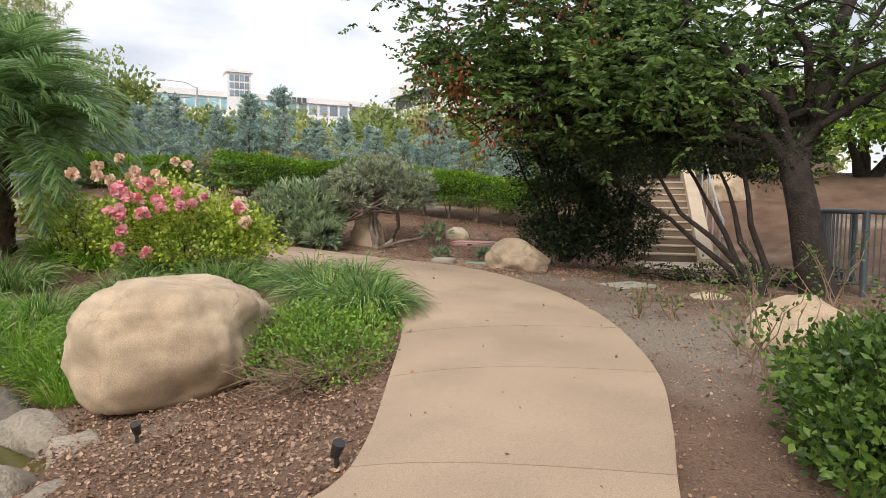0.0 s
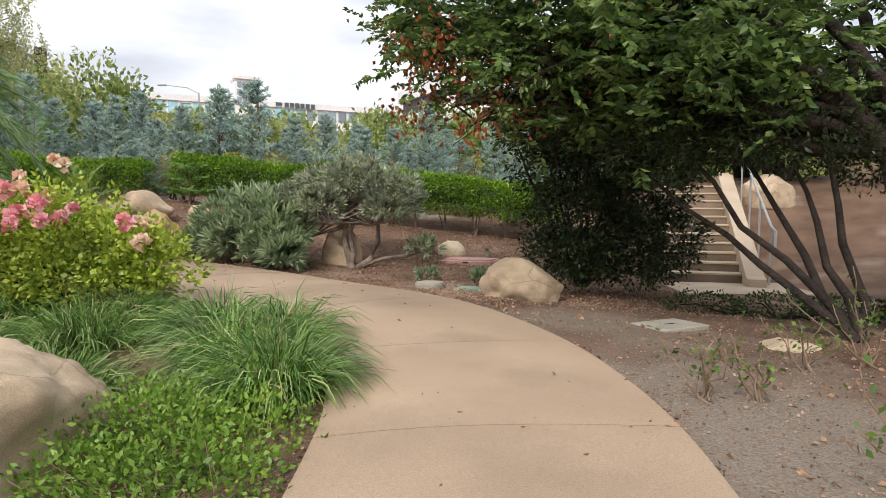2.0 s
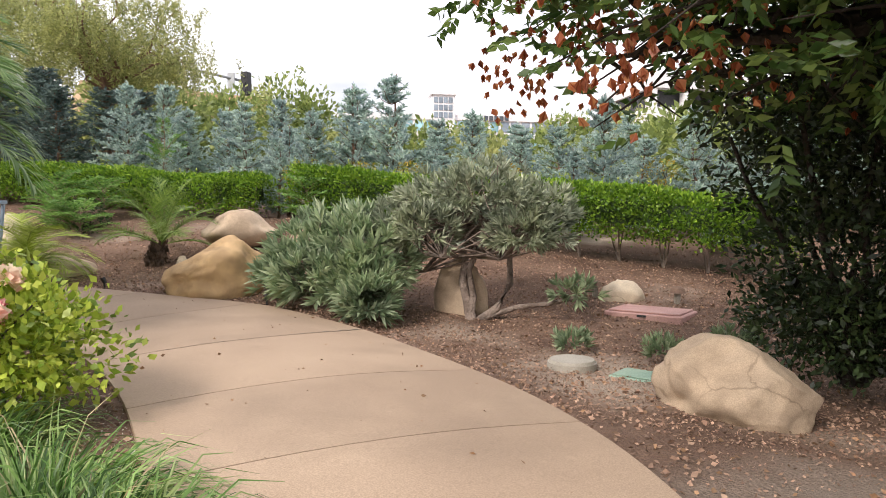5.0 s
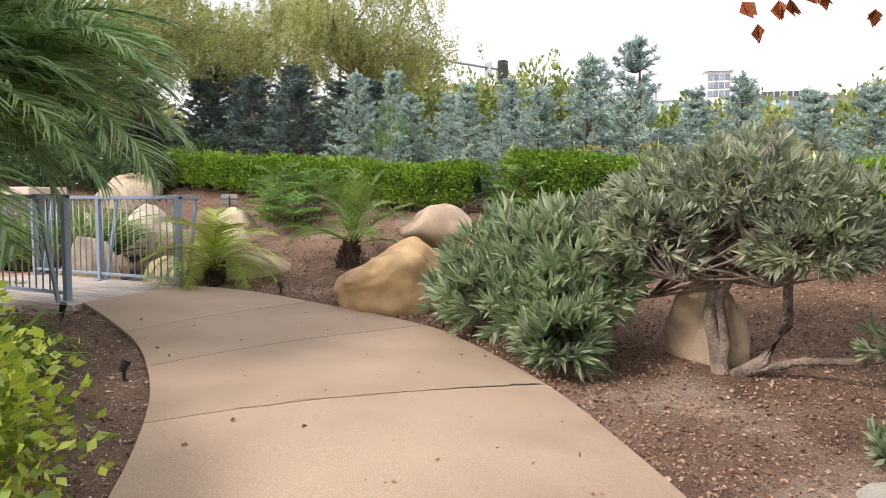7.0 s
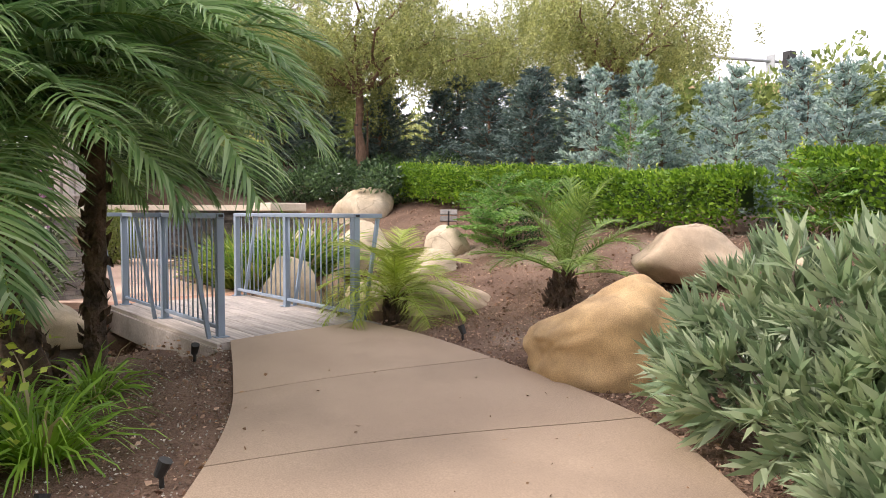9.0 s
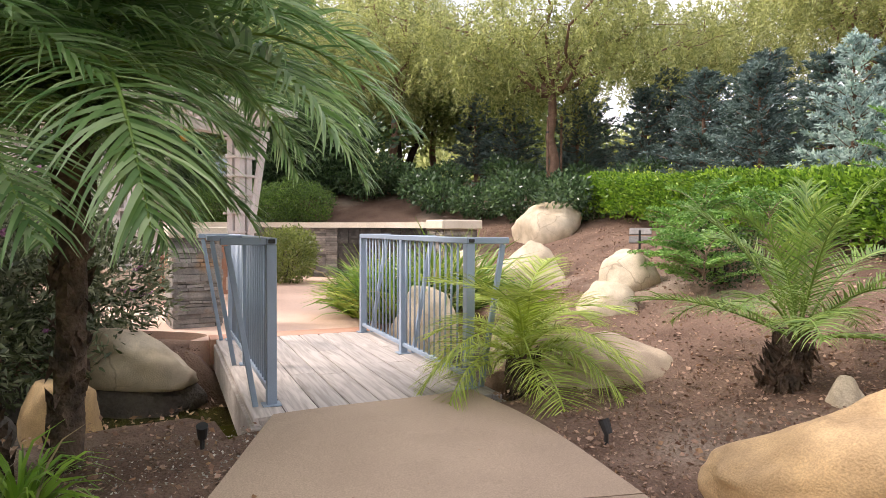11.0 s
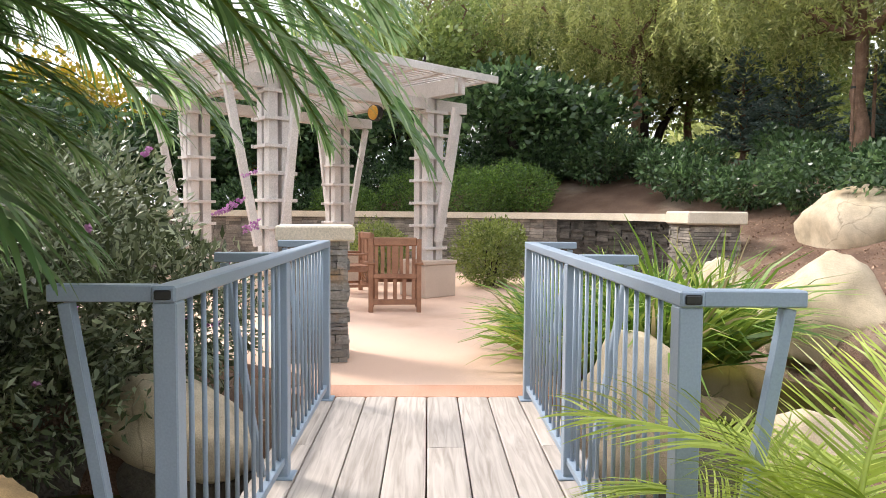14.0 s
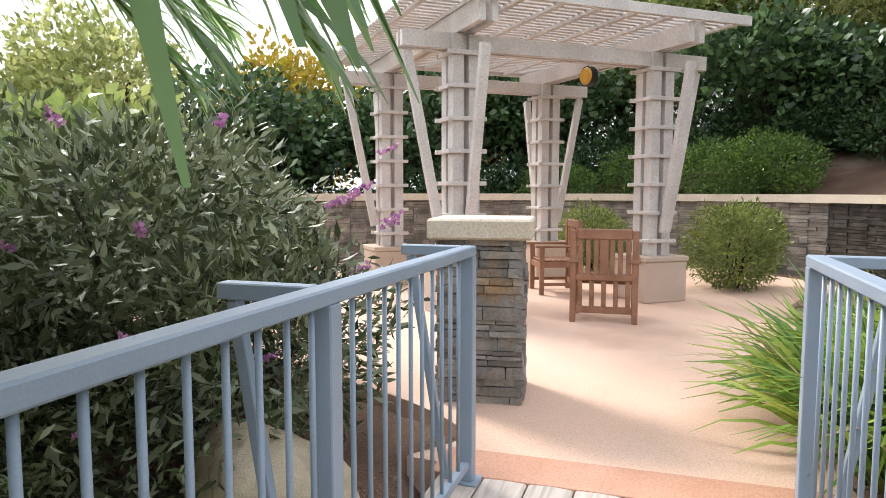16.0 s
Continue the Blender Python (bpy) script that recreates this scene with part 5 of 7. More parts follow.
# twisted grey-leaved shrubs at the path edge
def grey_shrub():
    rng = np.random.default_rng(140)
    x, y = -1.3, 13.05
    t = thing("grey_leaved_tree", "small twisted-trunk tree with silvery narrow leaves", "shrub", x, y, ground_z(x, y))
    tr = [[(0, 0, -.05), (-.04, .0, .18), (-.12, .05, .42), (-.1, .1, .7), (-.25, .1, .95), (-.4, .15, 1.15)], [(.05, .02, -.05), (.28, .05, .12), (.42, .1, .4), (.4, .15, .75), (.55, .2, 1.05)], [(-.02, 0, 0), (.03, -.03, .25), (-.04, .02, .55), (.1, .1, .9), (.15, .15, 1.2)],
          [(.1, 0, 0), (.5, .1, .14), (.9, .1, .2), (1.15, .05, .28)]]
    obj("trunk", tube_mesh("trunk", [taper(np.array(p, float), .07 - .012 * i, .022) for i, p in enumerate(tr)], 9), M_BARK_G, t, "grey peeling twisted trunks")
    blobs = [(-.35, .1, 1.33, .6, .5, .34), (.25, .1, 1.42, .65, .5, .36), (.72, .2, 1.15, .45, .42, .36), (-.8, .0, 1.05, .45, .42, .34), (0, .35, 1.45, .6, .4, .3), (-.45, -.25, 1.0, .42, .3, .26), (.55, -.05, .98, .4, .35, .24), (-1.05, .1, .8, .38, .36, .3), (.1, .45, 1.0, .7, .3, .3)]
    C, D = [], []
    for k, b in enumerate(blobs):
        p, d = blob_points(105, b[3:6], rng, .35, .7, seed=k, low=-.75)
        C.append(p + np.array(b[:3]))
        D.append(d + np.array([0, 0, .35]))
    C, D = np.vstack(C), np.vstack(D)
    rosettes("foliage", C, D, 13, .135, .028, F_GREY2, t, rng)
    br = []
    for k in range(0, len(C), 6):
        j = blobs[rng.integers(len(blobs))]
        br.append(taper(curve_pts(np.array((j[0] * .6, j[1], j[2] - .3)), C[k], 4, 0, .03, rng), .012, .004))
    obj("branchwork", tube_mesh("branches", br, 5), M_BARK_G, t)
    p, d = blob_points(26, (.3, .18, .14), rng, .2, .5)
    tagged(rosettes("low_shoot", p + np.array((1.15, .05, .35)), d + np.array([0, 0, .4]), 14, .12, .026, F_GREY, t, rng), kind="stuff")

    x, y = -2.75, 12.75
    t = thing("oleander_shrub", "dense mounded shrub with long grey-green leaves", "shrub", x, y, ground_z(x, y))
    C, D = [], []
    blobs = [(-.5, .15, .62, .55, .5, .45), (.05, .1, .75, .55, .5, .45), (.45, -.1, .6, .45, .45, .4), (-.1, -.25, .4, .6, .4, .35), (-.75, .1, .35, .4, .4, .3), (.55, -.55, .2, .28, .25, .22), (.35, -.3, .35, .45, .35, .3)]
    for k, b in enumerate(blobs):
        p, d = blob_points(85, b[3:6], rng, .3, .72, seed=k + 9, low=-.7)
        C.append(p + np.array(b[:3]))
        D.append(d + np.array([0, 0, .45]))
    C, D = np.vstack(C), np.vstack(D)
    ok = C[:, 2] > .02
    rosettes("foliage", C[ok], D[ok], 14, .19, .036, F_GREY, t, rng)
    stems("stem", np.zeros(3), [c for c in C[ok][::9]], .014, .005, M_BARK_G, t, rng)


grey_shrub()
for i, (x, y, s) in enumerate([(-4.05, 13.35, .35), (-.05, 12.05, .25), (.75, 11.95, .3), (1.35, 12.4, .3), (-3.55, 13.9, .3)]):
    rng = np.random.default_rng(150 + i)
    t = thing("oleander_seedling", "small green-leaved shoot in the mulch", "shrub", x, y, ground_z(x, y), group="seedlings")
    p, d = blob_points(int(14 + 20 * s), (s * .7, s * .7, s * .45), rng, .2, .5, low=-.2)
    rosettes("foliage", p + np.array((0, 0, s * .35)), d + np.array([0, 0, .6]), 12, .10, .028, F_GREY, t, rng)


# clipped hedge along the bank
def hedge(x0, y0, x1, y1, h, w, seed, label, material=F_HEDGE, base=.22):
    rng = np.random.default_rng(seed)
    L = math.hypot(x1 - x0, y1 - y0)
    t = thing("hedge", label, "hedge", x0, y0, 0)
    n = int(L * 3800)
    s = rng.random(n)
    face = rng.random(n)
    a = rng.uniform(-1, 1, n)
    side = np.where(face < .45, -1.0, np.where(face < .6, 1.0, a))
    top = np.where(face < .6, rng.random(n), 1.0)
    lump = np.array([noise.noise(Vector((q * L * 1.1, b * 1.3 + seed, c * 1.7))) + .6 * noise.noise(Vector((q * L * 4.2, b * 3 + seed, c * 4))) for q, b, c in zip(s, side, top)])
    X = x0 + (x1 - x0) * s
    Y = y0 + (y1 - y0) * s
    nx, ny = -(y1 - y0) / L, (x1 - x0) / L
    off = side * w / 2 * (1 - .12 * top) * (1 + .35 * lump) - rng.random(n) ** 1.5 * .24 * np.sign(side)
    X2, Y2 = X + nx * off, Y + ny * off
    G = heights(X, Y, bed=False)
    zz = G + base + (h - base) * top * (1 + .14 * lump) - rng.random(n) ** 2 * .2
    P = np.stack([X2 - x0, Y2 - y0, zz], 1)
    D = np.stack([nx * side, ny * side, np.where(face > .6, 1.2, .35)], 1) + rng.normal(size=(n, 3)) * .6
    sz = rng.uniform(.7, 1.3, n)
    obj("foliage", leaf_mesh("foliage", P, D, .062 * sz, .036 * sz, rng=rng), material, t)
    # young upright shoots above the clipped top
    k = int(L * 12)
    q = rng.random(k)
    bx, by = x0 + (x1 - x0) * q + nx * rng.uniform(-.4, .4, k) * w, y0 + (y1 - y0) * q + ny * rng.uniform(-.4, .4, k) * w
    bz = heights(bx, by, bed=False) + h - .05
    B = np.stack([bx - x0, by - y0, bz], 1)
    R = np.repeat(B, 9, 0)
    R[:, 2] += rng.random(len(R)) * np.repeat(rng.uniform(.06, .26, k), 9)
    tagged(obj("new_growth", leaf_mesh("new_growth", R, rng.normal(size=R.shape) + np.array([0, 0, .8]), .05, .022, rng=rng), F_ROSE, t, "bright upright new shoots"), kind="stuff")
    tr = []
    for q in np.arange(.3, L, .62):
        u = q / L
        cx, cy = x0 + (x1 - x0) * u, y0 + (y1 - y0) * u
        g = ground_z(cx, cy)
        for _ in range(3):
            tr.append(taper(curve_pts((cx - x0, cy - y0, g - .05), (cx - x0 + rng.normal() * .16, cy - y0 + rng.normal() * .12, g + h * .75), 4, 0, .02, rng), .016, .007))
    tagged(obj("stemwork", tube_mesh("stemwork", tr, 5), M_BARK_G, t), kind="stuff")
    # solid dark core, put in as the shade between the leaves
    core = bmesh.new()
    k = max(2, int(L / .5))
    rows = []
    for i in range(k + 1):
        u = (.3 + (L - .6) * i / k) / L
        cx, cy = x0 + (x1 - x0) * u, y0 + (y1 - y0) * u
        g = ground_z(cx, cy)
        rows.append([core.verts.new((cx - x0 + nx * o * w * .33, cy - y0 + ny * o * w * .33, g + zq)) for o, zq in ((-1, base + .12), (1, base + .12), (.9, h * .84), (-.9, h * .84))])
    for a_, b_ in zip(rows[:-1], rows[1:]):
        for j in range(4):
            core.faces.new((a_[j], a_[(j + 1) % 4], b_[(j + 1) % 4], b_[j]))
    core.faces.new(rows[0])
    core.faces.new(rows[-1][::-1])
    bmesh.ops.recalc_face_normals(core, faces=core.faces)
    part("shade_core", core, F_HEDGE_D, t, "dark core for the shade inside the hedge")


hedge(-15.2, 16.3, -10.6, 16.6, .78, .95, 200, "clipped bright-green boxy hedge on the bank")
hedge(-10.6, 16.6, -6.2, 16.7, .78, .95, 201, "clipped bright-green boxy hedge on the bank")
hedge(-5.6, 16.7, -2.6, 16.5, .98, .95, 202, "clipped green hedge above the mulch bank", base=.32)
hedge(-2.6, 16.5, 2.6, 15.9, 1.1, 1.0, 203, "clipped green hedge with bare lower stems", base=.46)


# blue conifers behind the hedge
def spruce(h, seed, material, name="blue_spruce", label="young blue-grey conifer with short dense branches"):
    """A narrow young conifer: tiers of upswept branches with flat sprays, gaps between the tiers and a bare leader."""
    rng = np.random.default_rng(seed)
    t = thing(name, label, "conifer", group="conifer screen")
    obj("trunk", tube_mesh("trunk", [taper(curve_pts((0, 0, -.1), (rng.normal() * .05, rng.normal() * .05, h), 8, 0, .015, rng), .045, .006)], 6), M_BARK_R, t)
    P, D, br = [], [], []
    z = .2
    while z < h * .96:
        f = 1 - z / h
        for a in rng.uniform(0, 6.3) + np.arange(rng.integers(5, 8)) * 6.283 / 6 + rng.normal(size=1) * .2:
            L = (.66 * f ** .85 + .05) * rng.uniform(.55, 1.2) * h / 3
            rise = rng.uniform(.25, .6) + .5 * (1 - f)
            root, tip = np.array((0, 0, z)), np.array((math.cos(a) * L, math.sin(a) * L, z + L * rise))
            br.append(taper(curve_pts(root, tip, 4, -.03, .01, rng), .01, .003))
            for q in np.linspace(.15, 1, max(4, int(L / .05))):
                c = root * (1 - q) + tip * q
                for _ in range(2):
                    tw = unit(tip - root + rng.normal(size=3) * L * np.array([.7, .7, .35]))
                    m = 10
                    P.append(c + tw * rng.random((m, 1)) * (.03 + .14 * min(1, L / .5)) * (1.15 - q * .5))
                    D.append(tw * .9 + rng.normal(size=(m, 3)) * .6 + np.array([0, 0, .3]))
        z += rng.uniform(.14, .24) * (h / 3) ** .3
    top = np.stack([np.zeros(70), np.zeros(70), h - rng.random(70) * .5], 1)
    P.append(top)
    D.append(rng.normal(size=(70, 3)) * .5 + np.array([0, 0, .9]))
    P, D = np.vstack(P), np.vstack(D)
    obj("foliage", leaf_mesh("needles", P, D, .075 * rng.uniform(.7, 1.3, len(P)), .024, rng=rng), material, t)
    obj("branchwork", tube_mesh("branches", br, 4), M_BARK_R, t)
    return t


kinds = [spruce(2.7, 300 + k, F_SPRUCE) for k in range(4)]
darks = [spruce(2.7, 320 + k, F_SPRUCE_D, "dark_conifer", "dense green-blue conifer with shade coloured into its needles") for k in range(2)]
spots = [(-5.35, 18.6, 1.15), (-4.45, 18.4, 1.12), (-3.55, 18.7, .95), (-2.7, 18.2, .85), (-6.1, 18.2, .9), (-6.9, 18.6, .88), (-7.6, 18.0, .85), (-8.3, 18.4, .95), (-9.1, 18.1, .9), (-9.9, 18.4, .98), (-1.9, 18.9, .85), (-1.1, 18.4, .8), (-.3, 18.9, .95), (.5, 18.2, .8), (1.3, 18.7, .85), (2.1, 18.3, .8), (2.9, 18.8, .85),
         (-10.6, 18.0, .95), (-4.0, 19.8, .85), (-5.9, 20.0, .9), (-7.9, 19.9, 1.0), (-2.2, 20.1, .95), (.1, 20.2, .85), (-.7, 17.6, .6), (-3.1, 17.6, .62), (-6.5, 17.5, .6), (1.7, 17.2, .62), (-8.8, 17.4, .6), (3.7, 18.2, .8)]
for i, (x, y, s) in enumerate(spots):
    m = pose(x, y, ground_z(x, y), 0, 0, i * 77)
    o = kinds[i % 4] if i < 4 else copy_thing(kinds[i % 4], m)
    o.matrix_basis = m
    o.scale = (s * 1.25, s * 1.25, s * (.93 + .1 * math.sin(i * 2.3)))
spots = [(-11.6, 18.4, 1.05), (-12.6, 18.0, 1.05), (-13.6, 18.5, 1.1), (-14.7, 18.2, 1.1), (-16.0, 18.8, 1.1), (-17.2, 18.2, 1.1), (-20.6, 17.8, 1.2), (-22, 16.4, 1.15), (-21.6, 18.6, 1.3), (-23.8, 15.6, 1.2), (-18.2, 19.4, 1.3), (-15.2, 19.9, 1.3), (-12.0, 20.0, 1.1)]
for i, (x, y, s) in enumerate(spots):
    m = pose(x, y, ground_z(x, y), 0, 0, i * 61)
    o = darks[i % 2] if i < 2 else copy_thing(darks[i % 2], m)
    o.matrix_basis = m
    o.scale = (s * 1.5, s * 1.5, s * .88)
for i, (x, y) in enumerate([(-4.53, 17.15), (-3.66, 17.5), (.7, 18.0), (-1.98, 17.8), (-6.0, 17.4)]):
    z = 2.24 - ground_z(x, y)
    shrub("yellow_daisy_bush", x, y, [(0, 0, z, .3, .3, .22), (0, 0, z * .6, .3, .3, .3)], 700, .04, .025, F_YEL, "yellow-flowering bush among the conifers", 340 + i, ntrunk=4)

# feathery sumac-like plants on the bank
def feathery(x, y, h, seed):
    rng = np.random.default_rng(seed)
    t = thing("feathery_shrub", "light green shrub with flat ferny compound leaves", "shrub", x, y, ground_z(x, y), group="feathery shrubs")
    P, D, st = [], [], []
    for k in range(26):
        a = rng.random() * 2 * math.pi
        z0 = h * rng.uniform(.15, .95)
        L = .55 * (1.15 - z0 / h * .5)
        tip = np.array((math.cos(a) * L, math.sin(a) * L, z0 + .1))
        st.append(taper(curve_pts((0, 0, z0 * .8), tip, 5, .06, 0, rng), .006, .002))
        for s in np.linspace(.25, 1, 12):
            c = np.array((0, 0, z0 * .8)) * (1 - s) + tip * s + np.array([0, 0, .06 * 4 * s * (1 - s)])
            for sd in (-1, 1):
                w = np.array((-math.sin(a) * sd, math.cos(a) * sd, 0)) + unit(tip)[None][0] * .4
                q = np.linspace(.1, 1, 6)[:, None] * .15 * (1 - s * .5)
                P.append(c + w * q)
                D.append(np.tile(w, (6, 1)) + rng.normal(size=(6, 3)) * .35)
    st.append(taper(curve_pts((0, 0, -.05), (0, 0, h * .9), 5, 0, .02, rng), .014, .005))
    obj("foliage", leaf_mesh("leaflets", np.vstack(P), np.vstack(D), .05, .02, rng=rng), F_FERN, t)
    obj("stemwork", tube_mesh("stems", st, 5), M_TWIG, t)


for i, (x, y, h) in enumerate([(-9.6, 15.2, .85), (-9.1, 14.7, .7), (-9.0, 15.6, .7), (-5.2, 16.3, .8), (-9.2, 17.5, 1.8), (-8.4, 14.5, .6)]):
    feathery(x, y, h, 360 + i)
shrub("bank_shrub", -8.7, 14.9, [(0, 0, .3, .4, .35, .32), (.3, -.2, .22, .35, .3, .25)], 1500, .035, .02, F_HEDGE_D, "dark green shrub between boulders", 370)


# ---- palms ----
def frond_mesh(name, L, n, leaf_l, leaf_w, droop, rng, arch=.55, hang=.5):
    """One feather frond along +x, arching up and over, with leaflets on both sides."""
    s = np.linspace(0, 1, 16)
    x = L * (s - .12 * droop * s ** 2)
    z = L * (arch * s - droop * s ** 2.1)
    C = np.stack([x, np.zeros(16), z], 1)
    P, D, LL_ = [], [], []
    T = unit(np.gradient(C, axis=0))
    for side in (-1, 1):
        q = np.linspace(.14, .995, n)
        p = np.stack([np.interp(q, s, C[:, i]) for i in range(3)], 1)
        tt = np.stack([np.interp(q, s, T[:, i]) for i in range(3)], 1)
        d = tt * (.45 + .55 * q[:, None] ** 2) + np.array([0, side, 0]) * (1.0 - .55 * q[:, None] ** 2) + np.array([0, 0, .25])
        P.append(p)
        D.append(d + rng.normal(size=d.shape) * .09)
        LL_.append(leaf_l * (np.sin(np.clip(q * 1.02, 0, 1) * math.pi) ** .45 * .85 + .2) * rng.uniform(.9, 1.1, n))
    P, D, LL_ = np.vstack(P), np.vstack(D), np.concatenate(LL_)
    me = blade_mesh(name, P, D, LL_, leaf_w, hang, segs=4, rng=rng)
    return me, tube_mesh(name + "_rib", [taper(C, .014 * L / 1.3, .003)], 5)


def palm(x, y, trunks, frond_l, n_frond, leaf_l, leaf_w, material, label, seed, droop=.75, z=None, hang=.9, arch=.75, bark=True, leaflets=58, name="palm", low=-.35, clear=None, wilt=0):
    rng = np.random.default_rng(seed)
    z = ground_z(x, y) if z is None else z
    t = thing(name, label, "palm", x, y, z)
    var = [frond_mesh("frond", frond_l * rng.uniform(.85, 1.12), leaflets, leaf_l, leaf_w, droop * rng.uniform(.75, 1.3), rng, arch, hang) for _ in range(4)]
    for me, rb in var:
        me.materials.append(material)
        rb.materials.append(F_PALM_Y if material is F_PALM_Y else F_PALM_M)
    for (bx, by, tx, ty, h, r) in trunks:
        if bark:
            p = curve_pts((bx, by, -.15), (tx, ty, h), 14, 0, 0, rng)
            path = [(p[i], r * (1.25 - .3 * i / 13) * (1 + .14 * (i % 2))) for i in range(14)]
            tr = obj("trunk", tube_mesh("trunk", [path], 10), M_PALMBARK, t, "shaggy brown trunk")
            m = 150
            q = rng.random(m)
            a = rng.random(m) * 2 * math.pi
            c = np.array((bx, by, 0)) + (np.array((tx, ty, h)) - np.array((bx, by, 0))) * q[:, None]
            o = np.stack([np.cos(a), np.sin(a), np.zeros(m)], 1)
            obj("fibre", leaf_mesh("leaf_bases", c + o * r * .9, o * .6 + np.array([0, 0, 1.0]) * rng.choice([-1, 1], m)[:, None], .12, .055, rng=rng), M_PALMBARK, tr, "old frond stubs")
        for k in range(n_frond):
            a = k * 137.5 + rng.uniform(-15, 15)
            tilt = -62 + (100 + wilt) * ((k + .5) / n_frond) ** .8 + rng.uniform(-8, 8)
            if clear and tilt > -18 and clear[0] < a % 360 < clear[1]:
                tilt = (5 if 108 < a % 360 < 180 else -4 if a % 360 < 95 else -6) + rng.uniform(-6, 6)
            me, rb = var[k % 4]
            f = obj("frond", me, None, t)
            f.matrix_basis = pose(tx, ty, h) @ pose(0, 0, 0, rng.uniform(-12, 12), tilt * .9 + low * 20, a)
            g = obj("rib", rb, None, f)
    return t


palm(-6.22, 9.62, [(0, 0, -.12, .05, 2.05, .062), (-.1, -.42, -.6, -.75, 2.1, .062), (.12, -.2, .25, -.75, 1.7, .06)], 2.0, 48, .5, .024, F_PALM, "clump of pygmy date palms with arching glossy fronds", 400, z=.3, leaflets=64, clear=(66, 205), wilt=4)
palm(-6.95, 12.3, [(0, 0, -.1, .02, .2, .08)], .95, 26, .30, .0085, F_PALM_Y, "young yellow-green feather palm by the bridge", 410, droop=.8, arch=.62, leaflets=58, hang=.8)
palm(-6.25, 13.7, [(0, 0, .05, .12, .3, .085)], .9, 18, .27, .01, F_PALM_M, "young feather palm on the mulch bank", 420, droop=.55, arch=.9, leaflets=46)


# ---- larger shrubs about the terrace ----
rng = np.random.default_rng(430)
bd = shrub("butterfly_bush", -9.7, 7.6, [(0, .2, 1.0, 1.1, 1.0, .8), (.5, .5, 1.5, .9, .8, .6), (-.6, -.6, 1.4, .9, .9, .7), (.9, -.5, 1.1, .9, .9, .8), (.2, 1.2, .9, .8, .55, .6), (-.5, -1.6, 1.5, 1.0, 1.0, .7), (1.2, .4, .6, .6, .6, .5), (1.3, -.2, .9, .7, .7, .7), (.4, .2, .3, 1.1, 1.0, .5)], 46000, .095, .027, F_BUDD, "big loose butterfly bush with mauve flower spikes", 431, category="shrub", z=.2, lump=.5, shell=.5, r0=.03, ntrunk=16)
for k in range(26):
    a, zz = rng.uniform(-.6, 2.4), rng.uniform(.6, 2.1)
    c = np.array((math.cos(a) * 1.35, math.sin(a) * 1.35 + .2, zz))
    q = c + np.array((math.cos(a), math.sin(a), .4)) * np.linspace(0, .12, 24)[:, None]
    obj("flower_spike", leaf_mesh("flower_spike", q, rng.normal(size=(24, 3)), .03, .026, rng=rng), F_PURPLE, bd, "mauve flower spike")
shrub("round_shrub", -17.1, 10.05, [(0, 0, .62, .72, .7, .6), (.35, .1, .55, .5, .5, .5), (-.3, .15, .8, .5, .5, .4)], 8000, .07, .026, F_SANT, "rounded olive-green fine-leaved shrub by the pedestal", 440, lump=.25)
shrub("round_shrub", -18.2, 7.6, [(0, 0, .6, .65, .6, .55), (.3, .3, .55, .45, .45, .45)], 5000, .07, .026, F_SANT, "olive-green shrub before the terrace wall", 441)
shrub("edging_shrub", -13.6, 11.6, [(0, 0, .2, .45, .35, .25), (.5, .2, .25, .4, .35, .3)], 2600, .05, .018, F_BUDD, "grey-green shrub at the terrace edge", 442)
# dark shrub bank behind the wall
rng = np.random.default_rng(450)
for i in range(26):
    a = radians(95 + i * 6.2)
    r = WALL_R + rng.uniform(1.3, 3.4) + (1.0 if i % 2 else 0)
    x, y = WALL_C[0] + r * math.cos(a), WALL_C[1] + r * math.sin(a)
    h = rng.uniform(.55, .85)
    shrub("dark_shrub", x, y, [(0, 0, h * .7, .8, .8, h * .6), (rng.uniform(-.5, .5), rng.uniform(-.5, .5), h, .6, .6, h * .55), (rng.uniform(-.5, .5), rng.uniform(-.5, .5), h * .5, .7, .7, h * .5)], 2600, .11, .055, F_DARK, "dark glossy broad-leaved shrub on the slope", 451 + i, group="dark shrub bank", ntrunk=4)
for i, (x, y) in enumerate([(-20.6, 9.2), (-21.2, 7.6), (-20.8, 6.0), (-20.5, 10.1)]):
    shrub("clipped_shrub", x, y, [(0, 0, .6, .85, .85, .55), (.4, .4, .5, .6, .6, .5)], 9000, .05, .03, F_MOUND, "clipped mid-green mounded shrub above the wall", 480 + i, group="clipped mounds", ntrunk=3)


# ---- trees ----
def limb_paths(base, targets, r0, rng, fork=None, wob=.1):
    """Limbs from a fork towards their targets, with side branches; returns tubes and twig ends."""
    tubes, ends = [], []
    for T in targets:
        p = curve_pts(fork, T, 8, .15, wob, rng)
        tubes.append(taper(p, r0 * rng.uniform(.45, .7), r0 * .12))
        for k in range(3, 8):
            for _ in range(2):
                e = p[k] + rng.normal(size=3) * np.array([.6, .6, .42])
                tubes.append(taper(curve_pts(p[k], e, 4, .03, .04, rng), r0 * .12, r0 * .03))
                ends.append(e)
        ends.append(p[-1])
    return tubes, np.array(ends)


